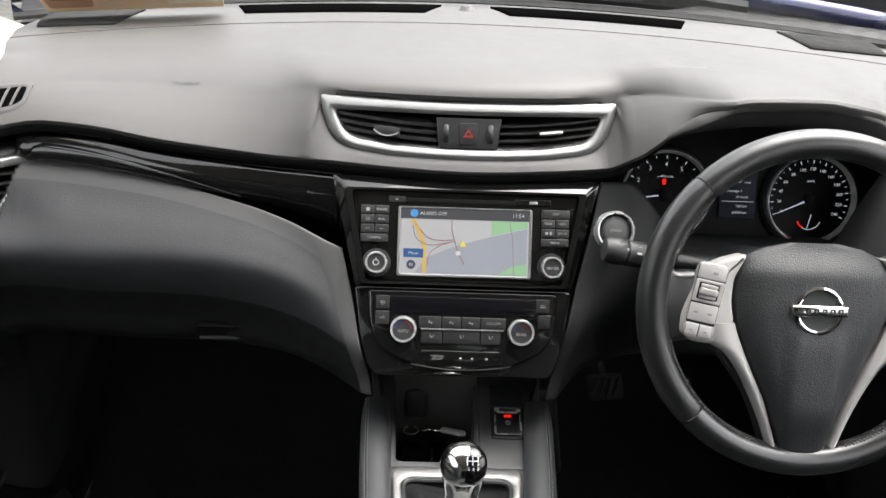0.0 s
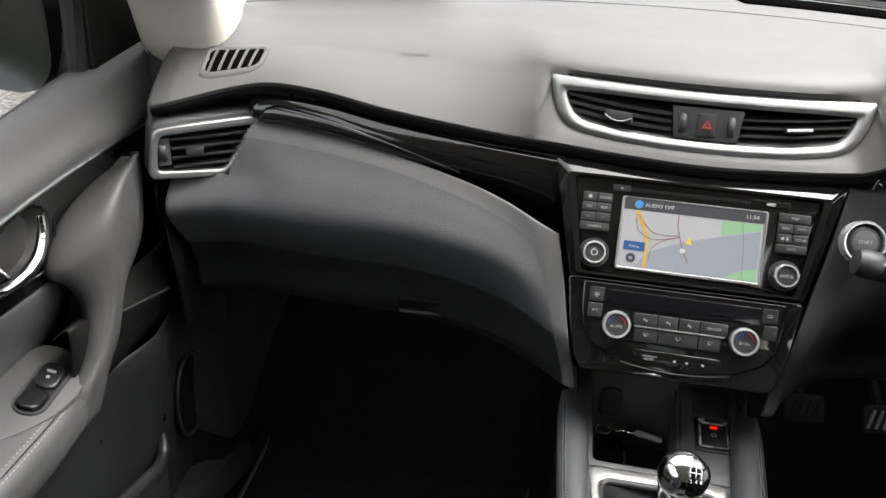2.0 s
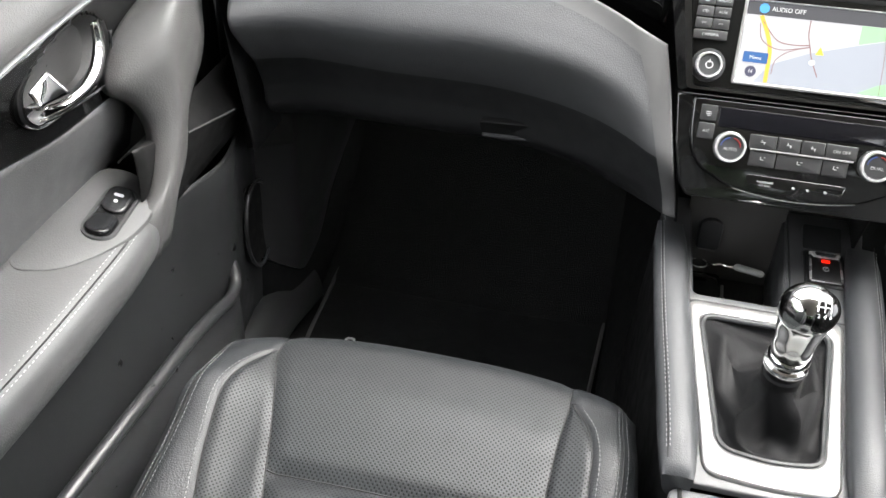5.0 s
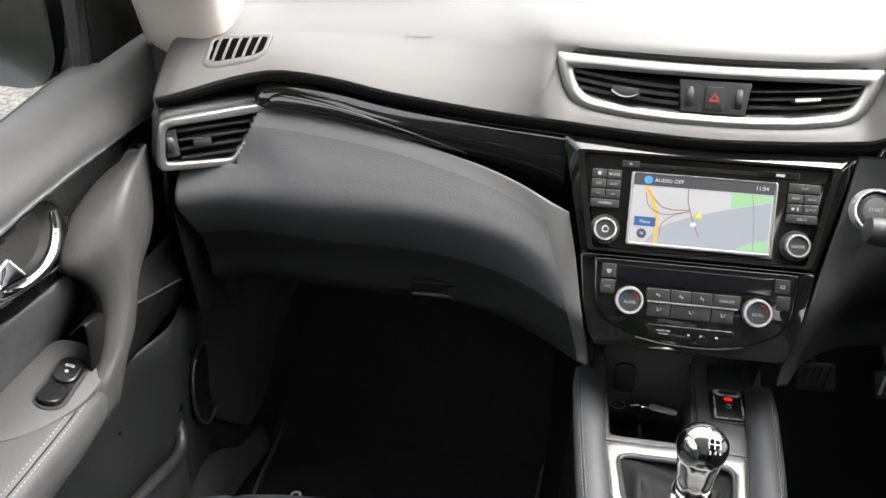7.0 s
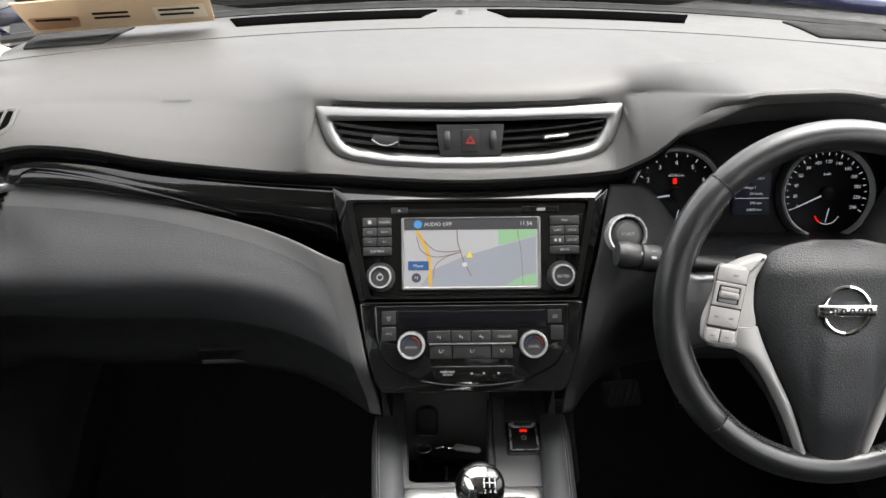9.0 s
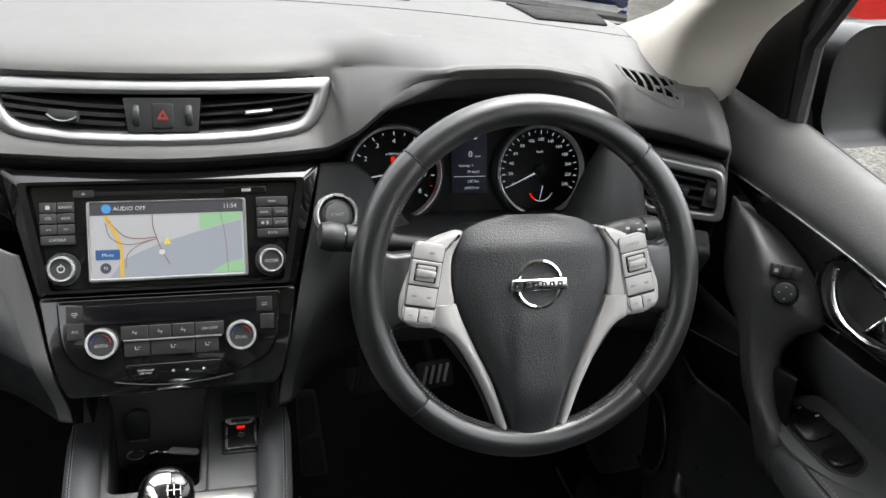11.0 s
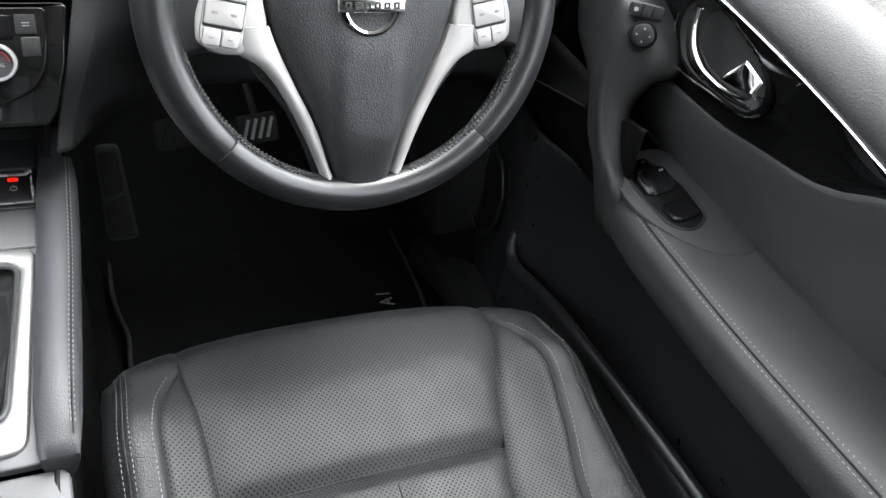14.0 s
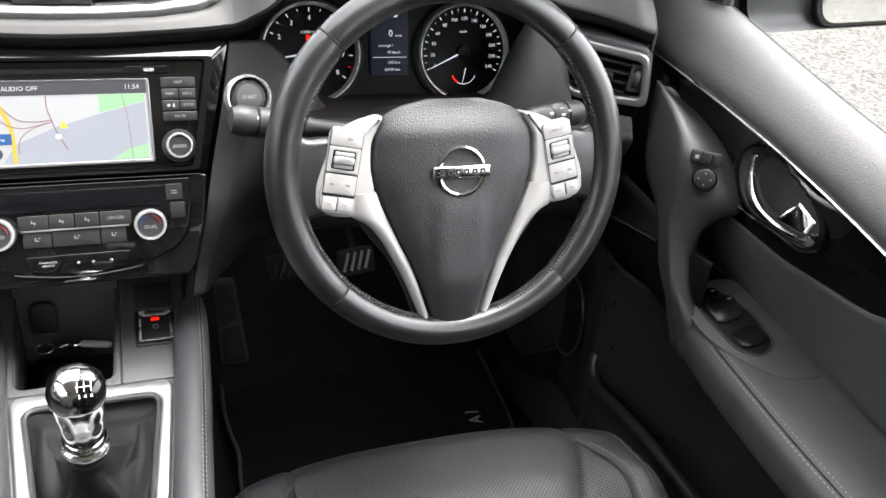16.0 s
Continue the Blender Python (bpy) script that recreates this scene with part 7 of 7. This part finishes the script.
# ---- door mirrors ----
def door_mirror(s):
    m = thing("door_mirror", "black door mirror with reflective glass", "door mirror", group="door mirrors")
    MM = axes((s * 0.955, 0.885, 0.838), (1, s * 0.10, 0), (0, 0.084, 1))
    shell = material("mirror_shell", (0.006, 0.0065, 0.007), 0.38, coat=0.12)
    # rounded shell, deep at its inboard end, with the glass set into its outboard part
    shape = rounded(0.330, 0.158, 0.055, 10)
    rows = [[MM @ Vector((p[0] * k2, p[1] * k, z)) for p in shape] for k, k2, z in ((0.90, 0.95, -0.004), (0.99, 0.995, 0.004), (1.0, 1.0, -0.012), (0.99, 0.985, -0.045), (0.93, 0.94, -0.085), (0.74, 0.82, -0.118), (0.40, 0.55, -0.138))]
    part("housing", grid(rows, closed_v=True, cap=True), shell, m, "rounded black mirror shell", angle=50)
    part("glass_rim", plate(rounded(0.212, 0.150, 0.040, 8, cx=s * 0.056), MM @ Matrix.Translation((0, 0, 0.006)), 0.010, 0.003), shell, m)
    part("glass", plate(rounded(0.200, 0.140, 0.036, 8, cx=s * 0.057), MM @ Matrix.Translation((0, 0, 0.008)), 0.003, 0.001), MIRROR, m, "silvered mirror glass")
    part("arm", box((s * 0.815, 0.925, 0.812), (0.14, 0.085, 0.060), 0.026), HARD, m)
    part("foot", box((s * 0.785, 0.925, 0.795), (0.07, 0.10, 0.040), 0.016), HARD, m)
    return m


door_mirror(-1)
door_mirror(1)


# ---- seats ----


def seat(cx, nm_label, group):
    st = thing("front_seat", nm_label, "car seat", group=group)

    out = 1 if cx > 0 else -1
    y_of = smooth_fn((0, 0.10), (0.62, 0.565), (0.72, 0.617), (0.80, 0.645), (0.88, 0.653), (1.0, 0.638))
    z_of = smooth_fn((0, 0.305), (0.25, 0.312), (0.45, 0.332), (0.62, 0.356), (0.72, 0.357), (0.80, 0.343), (0.88, 0.308), (1.0, 0.17))
    # borders of the centre panel and of the side inserts, which end in a point at the front corner
    mid_out = smooth_fn((0, 0.44), (0.39, 0.47), (0.475, 0.53), (0.58, 0.61), (0.70, 0.70), (1.0, 0.72))
    mid_in = smooth_fn((0, 0.60), (0.475, 0.665), (0.58, 0.68), (0.70, 0.72), (1.0, 0.74))
    bol_out = smooth_fn((0, 0.66), (0.37, 0.74), (0.475, 0.81), (0.56, 0.835), (0.63, 0.81), (0.68, 0.755), (0.705, 0.705))
    bol_in = smooth_fn((0, 0.80), (0.475, 0.835), (0.56, 0.835), (0.63, 0.815), (0.68, 0.765), (0.705, 0.725))

    def borders(sg, t):
        """Centre border and bolster border on the side sg."""
        c, b = (mid_out(t), bol_out(t)) if sg == out else (mid_in(t), bol_in(t))
        return c, max(c, b) if t < 0.705 else c

    CROSS = 0.462

    def surf(a, t, sink=0.0):
        """Cushion surface: a across (-1 to 1), t from the back (0) over the top to the front edge and down (1)."""
        sg = 1 if a > 0 else -1
        aa = abs(a)
        cen, bol = borders(sg, t)
        yt = y_of(t) - 0.030 * aa ** 4 * ease(0.45, 0.75, t) - (0.012 * aa ** 2 * ease(0.5, 0.75, t) if sg == out else 0.0)
        hw = 0.238 - 0.006 * ease(0.55, 0.75, t)
        rise = 0.015 * ease(0.60, 0.92, aa) * (1 - 0.80 * ease(0.55, 0.74, t))
        drop = 0.010 * max(0.0, (aa - 0.92) / 0.08) ** 2
        g = 0.0035 * math.exp(-((aa - cen) / 0.014) ** 2) + (0.0030 * math.exp(-((aa - bol) / 0.012) ** 2) if t < 0.70 else 0.0)
        cross = 0.008 * math.exp(-((t - CROSS) / 0.014) ** 2) if aa < cen else 0.0
        puff = 0.005 * (1 - (a / cen) ** 2) if aa < cen else 0.0003
        return Vector((cx + a * hw, yt, z_of(t) + rise - drop - g - cross + puff - sink))

    def patch(name, a0, a1, t0, t1, mat, lb="", na=26, ntt=60):
        rows = []
        for i in range(ntt + 1):
            t = mix(t0, t1, i / ntt)
            lo = a0(t) if callable(a0) else a0
            hi = a1(t) if callable(a1) else a1
            rows.append([surf(mix(lo, hi, j / na), t) for j in range(na + 1)])
        return part(name, grid(rows), mat, st, lb, angle=80)

    lo_c, hi_c = (lambda t: -borders(-1, t)[0]), (lambda t: borders(1, t)[0])
    patch("cushion_front", lo_c, hi_c, CROSS, 1.0, PERF, "perforated leather cushion front")
    patch("cushion_rear", lo_c, hi_c, 0.0, CROSS, PERF, "perforated leather cushion rear")
    for sg in (-1, 1):
        cen = lambda t: sg * borders(sg, t)[0]
        bol = lambda t: sg * borders(sg, t)[1]
        patch("cushion_insert", cen, bol, 0.0, 0.704, PERF, "perforated side insert", 10)
        patch("cushion_bolster", bol, sg * 1.0, 0.0, 0.704, SEAT_LEATHER, "smooth leather bolster", 12)
        patch("cushion_corner", cen, sg * 1.0, 0.704, 1.0, SEAT_LEATHER, "smooth leather front corner", 12, 24)
        # side wall of the bolster
        rows = []
        for i in range(45):
            t = i / 44
            p = surf(sg * 1.0, t)
            rows.append([p, p + Vector((sg * 0.008, 0, -0.008)), p + Vector((sg * 0.011, 0, -0.030)), Vector((p.x + sg * 0.004, min(p.y, 0.60), max(0.12, p.z - 0.11))), Vector((p.x - sg * 0.01, min(p.y, 0.585), 0.115))])
        part("cushion_side", grid(rows), SEAT_LEATHER, st, angle=80)
        up = Vector((0, 0, 0.0009))
        dashes([surf(bol(t) + sg * 0.030, t) + up for t in lin(0.08, 0.69, 60)], THREAD, "stitching", st, 0.0030, 0.0022, 0.00042)
        for off in (0.945, 0.985):
            dashes([surf(sg * off, t) + up for t in lin(0.08, 0.86, 60)], THREAD, "stitching", st, 0.0030, 0.0022, 0.00042)
        part("seam", tube([surf(bol(t), t) + Vector((0, 0, 0.0002)) for t in lin(0.02, 0.70, 60)], 0.0010, 5), DARK_THREAD, st)
        part("seam", tube([surf(cen(t), t) + Vector((0, 0, 0.0002)) for t in lin(0.02, 0.96, 60)], 0.0010, 5), DARK_THREAD, st)
        part("seam", tube([surf(sg * 0.965, t) + Vector((0, 0, 0.0002)) for t in lin(0.02, 0.95, 60)], 0.0009, 5), DARK_THREAD, st)
    part("seam", tube([surf(a, CROSS) + Vector((0, 0, 0.0006)) for a in lin(lo_c(CROSS), hi_c(CROSS), 24)], 0.0009, 5), DARK_THREAD, st)
    part("seam", tube([surf(0.0, t) + Vector((0, 0, 0.0006)) for t in lin(0.02, CROSS - 0.01, 20)], 0.0008, 5), DARK_THREAD, st)
    # plinth and rails under the cushion
    part("base", box((cx, 0.33, 0.10), (0.36, 0.46, 0.12), 0.02), MATT, st)
    for sg in (-1, 1):
        part("seat_rail", box((cx + sg * 0.16, 0.36, 0.02), (0.03, 0.62, 0.04), 0.005), HARD, st)
        part("side_shield", box((cx + sg * 0.232, 0.27, 0.17), (0.02, 0.50, 0.13), 0.009), HARD, st)
    # backrest, leaning back
    BMx = axes((cx, 0.105, 0.33), (-1, 0, 0), (0, -0.22, 0.975))

    def back(a, t):
        hw = smooth_fn((0, 0.215), (0.4, 0.235), (0.75, 0.225), (1.0, 0.15))(t)
        aa = abs(a)
        f = 0.055 * ease(0.62, 0.86, aa) * (1 - 0.6 * ease(0.7, 1.0, t)) - (0.05 * ((aa - 0.92) / 0.08) ** 2 if aa > 0.92 else 0)
        g = math.exp(-((aa - 0.62) / 0.02) ** 2) * 0.005
        return BMx @ Vector((a * hw, t * 0.54, 0.03 + f - g - 0.05 * ease(0.93, 1.0, t)))
    for a0, a1, mt, lb in ((-0.62, 0.62, PERF, "perforated backrest centre"), (-1, -0.62, LEATHER, "leather backrest bolster"), (0.62, 1, LEATHER, "leather backrest bolster")):
        part("backrest", grid([[back(mix(a0, a1, j / 14), i / 30) for j in range(15)] for i in range(31)]), mt, st, lb, angle=80)
    rows = [[BMx @ Vector((u * smooth_fn((0, 0.215), (0.4, 0.235), (0.75, 0.225), (1.0, 0.15))(t), t * 0.535, -0.09)) for u in lin(-1, 1, 9)] for t in lin(0, 1, 12)]
    part("back_shell", grid(rows), HARD, st)
    for sg in (-1, 1):
        rows = [[back(sg, t).lerp(BMx @ Vector((sg * smooth_fn((0, 0.215), (0.4, 0.235), (0.75, 0.225), (1.0, 0.15))(t), t * 0.535, -0.09)), k) for k in lin(0, 1, 5)] for t in lin(0, 1, 16)]
        part("back_side", grid(rows), SEAT_LEATHER, st, angle=80)
        dashes([back(sg * 0.93, t) + Vector((0, -0.0004, 0.0006)) for t in lin(0.2, 0.95, 40)], THREAD, "stitching", st, 0.0036, 0.0026, 0.0006)
    rows = [[back(a, 1.0).lerp(BMx @ Vector((a * 0.15, 0.535, -0.09)), k) for k in lin(0, 1, 5)] for a in lin(-1, 1, 15)]
    hr = axes((cx + (0.021 if cx < 0 else -0.012), -0.016, 0.958), (1, 0, 0), (0, -0.10, 1))
    shape = rounded(0.186, 0.190, 0.085, 10)
    rows = [[hr @ Vector((p[0] * k, p[1] * k, z)) for p in shape] for k, z in ((0.02, 0.040), (0.6, 0.042), (0.88, 0.036), (0.97, 0.022), (1.0, 0.0), (0.97, -0.03), (0.85, -0.045), (0.02, -0.05))]
    part("headrest", grid(rows, closed_v=True), HEADREST_LIT, st, "padded leather headrest", angle=80)
    for sg in (-1, 1):
        part("headrest_post", tube([hr @ Vector((sg * 0.05, -0.13, -0.015)), hr @ Vector((sg * 0.05, -0.05, -0.01))], 0.006, 8), CHROME, st)
    part("back_top", grid(rows), SEAT_LEATHER, st, angle=80)
    return st


seat(-0.355, "black leather passenger seat with perforated centre and grey stitching", "front seats")
seat(0.360, "black leather driver's seat with perforated centre and grey stitching", "front seats")


# ---- floor mats and pedals ----
def mat_shape(s, pts, lb):
    m = thing("floor_mat", lb, "floor mat", group="floor mats")
    o = soften([(s * x, y) for x, y in pts], 0.03, 5)
    part("mat", plate(o, Matrix.Translation((0, 0, 0.004)), 0.012, 0.003), CARPET, m)
    part("binding", tube([(p[0], p[1], 0.0045) for p in o], 0.0035, 6, closed=True), material("mat_binding", (0.05, 0.05, 0.051), 0.7), m, "grey bound edge")
    return m


MARK = material("mat_mark", (0.5, 0.5, 0.5), 0.6)
ml = mat_shape(-1, [(0.170, 0.50), (0.164, 0.93), (0.156, 1.08), (0.148, 1.20), (0.664, 1.20), (0.659, 1.08), (0.655, 0.955), (0.635, 0.82), (0.60, 0.50)], "black carpet passenger floor mat with grey edging")
part("toe_mat", grid([[(x, y, fy(y) + 0.009) for x in lin(-0.66, -0.15, 12)] for y in lin(1.10, 1.42, 8)]), CARPET, ml)
bm = plate(rounded(0.019, 0.030, 0.008, cx=-0.579, cy=0.956), Matrix.Translation((0, 0, 0.0055)), 0.001, 0.0003, hole=rounded(0.011, 0.021, 0.005, cx=-0.579, cy=0.956))
part("mark", bm, MARK, ml, "pale embroidered mark")
mr = mat_shape(1, [(0.172, 0.50), (0.171, 0.932), (0.177, 0.979), (0.166, 1.035), (0.163, 1.078), (0.169, 1.207), (0.239, 1.225), (0.66, 1.22), (0.66, 1.05), (0.655, 0.96), (0.62, 0.80), (0.60, 0.50)], "black carpet driver's floor mat with grey edging")
for pts in (((0.5770, 0.9890), (0.6010, 0.9860)), ((0.5780, 0.9690), (0.6010, 0.9600)), ((0.5780, 0.9690), (0.6010, 0.9755)), ((0.5925, 0.9640), (0.5925, 0.9725))):
    part("mark", tube([(x, y, 0.0058) for x, y in pts], 0.0018, 6, flat=0.5), MARK, mr, "pale embroidered mark")

pd = thing("foot_rest", "black plastic foot rest beside the pedals", "foot rest")
AM = axes((0.185, 1.135, 0.145), (1, 0, 0), (0.08, 0.28, 0.95))
part("pad", plate(soften([(-0.024, 0.085), (0.010, 0.085), (0.028, -0.070), (-0.018, -0.070)], 0.010), AM, 0.014, 0.003), DASH_LOW, pd)
part("pad_inset", plate(soften([(-0.018, -0.006), (0.014, 0.006), (0.023, -0.064), (-0.014, -0.064)], 0.008), AM @ Matrix.Translation((0, 0, 0.002)), 0.003, 0.001), RUBBER, pd)
part("pad_inset", plate(soften([(-0.020, 0.078), (0.006, 0.078), (0.012, 0.014), (-0.017, 0.002)], 0.006), AM @ Matrix.Translation((0, 0, 0.002)), 0.003, 0.001), RUBBER, pd)
STEEL = material("scuffed_steel", (0.55, 0.55, 0.55), 0.38, metal=0.6)
for x, nm in ((0.272, "clutch"), (0.393, "brake")):
    p_ = thing(nm + "_pedal", f"black rubber {nm} pedal with worn bright ribs", "pedal")
    QM = axes((x, 1.123, 0.268), (1, 0, 0.12), (0, 0.55, 0.83))
    part("pad", plate(rounded(0.062, 0.045, 0.008), QM, 0.014, 0.003), RUBBER, p_)
    for k in range(4):
        part("rib", tube([QM @ Vector((-0.024 + 0.012 * k, -0.015, 0.001)), QM @ Vector((-0.012 + 0.012 * k, 0.015, 0.001))], 0.0027, 6), STEEL if nm == "brake" else HARD, p_)
    part("arm", tube([QM @ Vector((0, 0.0, -0.012)), QM @ Vector((0.0, 0.10, -0.09)), QM @ Vector((0, 0.28, -0.06))], 0.009, 8), MATT, p_)


# ---- card leaning on the windscreen's foot ----
cd = thing("windscreen_card", "tan printed card lying against the windscreen", "card")
CM = axes((-0.50, 1.2080, 0.8790), (1, 0.11, 0.03), (0, -0.75, 0.66))
part("sheet", plate([(-0.125, -0.020), (0.135, -0.012), (0.140, 0.075), (-0.130, 0.060)], CM, 0.002, 0.0004), CARD, cd, smooth=False)
part("patch", plate(soften([(-0.118, -0.010), (-0.055, -0.006), (-0.050, 0.022), (-0.122, 0.022)], 0.006), CM @ Matrix.Translation((0, 0, 0.0006)), 0.0005, 0.0001), CARD_BROWN, cd, smooth=False)
part("patch", plate([(0.055, -0.001), (0.128, 0.002), (0.128, 0.036), (0.055, 0.032)], CM @ Matrix.Translation((0, 0, 0.0006)), 0.0005, 0.0001), CARD_PALE, cd, smooth=False)
for x0, x1, y in ((-0.112, -0.062, 0.016), (0.062, 0.120, 0.026), (0.062, 0.110, 0.014), (-0.03, 0.02, 0.026), (-0.03, 0.02, 0.015)):
    part("print_bar", plate(rounded(x1 - x0, 0.005, 0.0004, n=2, cx=(x0 + x1) / 2, cy=y), CM @ Matrix.Translation((0, 0, 0.0011)), 0.0004, 0.0001), MATT, cd, smooth=False)


# ---- outside ----
HEDGE = material("hedge_leaf", (0.06, 0.11, 0.03), 0.6, spread=0.4)
WALL_W = material("white_render", (0.8, 0.8, 0.79), 0.8, grain=0.3, size=0.01, spread=0.04)
KERB = material("pale_kerb", (0.26, 0.21, 0.13), 0.8)
CAR_RED = material("red_paint", (0.45, 0.02, 0.015), 0.2, coat=1.0)


# the far side of the yard, square to the line that the driver's mirror shows
YARD = axes((1.03, 0.87, -0.52), (0.51, 0.86, 0), (-0.86, 0.51, 0))


def building(x0, x1, dist, deep, h):
    b = thing("house", "white rendered building beside the yard", "building")
    part("wall", box(((x0 + x1) / 2, -dist - deep / 2, h / 2), (x1 - x0, deep, h), 0.03, YARD), WALL_W, b)
    part("roof", box(((x0 + x1) / 2, -dist - deep / 2, h + 0.1), (x1 - x0 + 0.5, deep + 0.5, 0.2), 0.05, YARD), HARD, b)
    return b


building(-7.0, -0.12, 7.1, 3.0, 3.6)
random.seed(4)
bm = bmesh.new()


def leaves(n, x0, x1, y0, y1, top, size):
    """Leaf clumps filling a long hedge, ragged along its top."""
    for _ in range(n):
        x, y = random.uniform(x0, x1), random.uniform(y0, y1)
        h = top * (0.86 + 0.10 * math.sin(1.3 * x + 0.9 * y) + 0.06 * math.sin(4.1 * x - 3.3 * y))
        z = -0.52 + h * random.random() ** 0.85
        q = Euler((random.uniform(0, 6.3), random.uniform(0, 6.3), 0)).to_matrix()
        r = size * random.uniform(0.6, 1.3)
        bm.faces.new([bm.verts.new(Vector((x, y, z)) + q @ Vector(p) * r) for p in ((-1, 0, 0), (0, -0.5, 0.15), (1, 0, 0), (0, 0.5, 0.15))])


leaves(9000, -0.1, 5.0, -8.6, -7.4, 2.6, 0.07)
for v in bm.verts:
    v.co = YARD @ Vector((v.co.x, v.co.y, v.co.z + 0.52))
# Unseen hedge rows on the other sides, added to cut light from the low sky.
leaves(4200, 7.4, 9.4, 4.5, 11.0, 4.2, 0.30)
leaves(6500, -9.5, -7.5, -11.0, 11.0, 4.6, 0.30)
leaves(4500, -8.0, 7.0, -11.5, -9.5, 4.6, 0.30)
leaves(4500, -8.0, 9.0, 10.0, 12.0, 4.0, 0.30)
loose("hedge", bm, HEDGE, "green hedge of the yard, with tall unseen sides added to block low sky", "hedge", kind="stuff", smooth=False)
loose("kerb", box((0, -6.75, 0.07), (16, 0.3, 0.14), 0.02, YARD), KERB, "pale stone kerb beside the hedge", "kerb", kind="structure")


def parked_car(x, y, yaw, mat, lb):
    c = thing("parked_car", lb, "car", group="parked cars")
    m = pose(x, y, -0.52, 0, 0, yaw)
    prof = [(-2.1, 0.35), (-2.1, 0.75), (-1.95, 0.92), (-1.2, 1.0), (-0.5, 1.45), (0.9, 1.5), (1.7, 1.1), (2.1, 0.95), (2.15, 0.4)]
    body = spline([(p[0], p[1], 0) for p in prof], 40)
    rows = [[m @ Vector((sx * (0.87 - 0.16 * ease(0.95, 1.5, p.y)) , p.x, p.y)) for p in body] for sx in (-1, -0.92, 0.92, 1)]
    part("body", grid(rows, cap=True), mat, c, angle=50)
    rows = [[m @ Vector((sx * 0.73, p[0], p[1])) for p in ((-1.0, 1.08), (-0.45, 1.40), (0.85, 1.44), (1.45, 1.14))] for sx in (-1.13, 1.13)]
    part("windows", grid(rows, cap=True), GLOSS, c)
    for sx in (-1, 1):
        for yy in (-1.3, 1.35):
            wm = m @ Matrix.Translation((sx * 0.86, yy, 0.32)) @ pose(0, 0, 0, 0, 90, 0)
            wh = part("wheel", lathe([(0.02, -0.1), (0.30, -0.1), (0.32, -0.06), (0.32, 0.06), (0.30, 0.1), (0.2, 0.1), (0.19, 0.06), (0.02, 0.05)], wm, 28), RUBBER, c)
            part("rim", lathe([(0.19, 0.07), (0.17, 0.085), (0.05, 0.09), (0, 0.095)], wm, 20), SILVER, wh)
    return c


parked_car(6.1, 6.3, 45, CAR_RED, "red parked car in the yard")
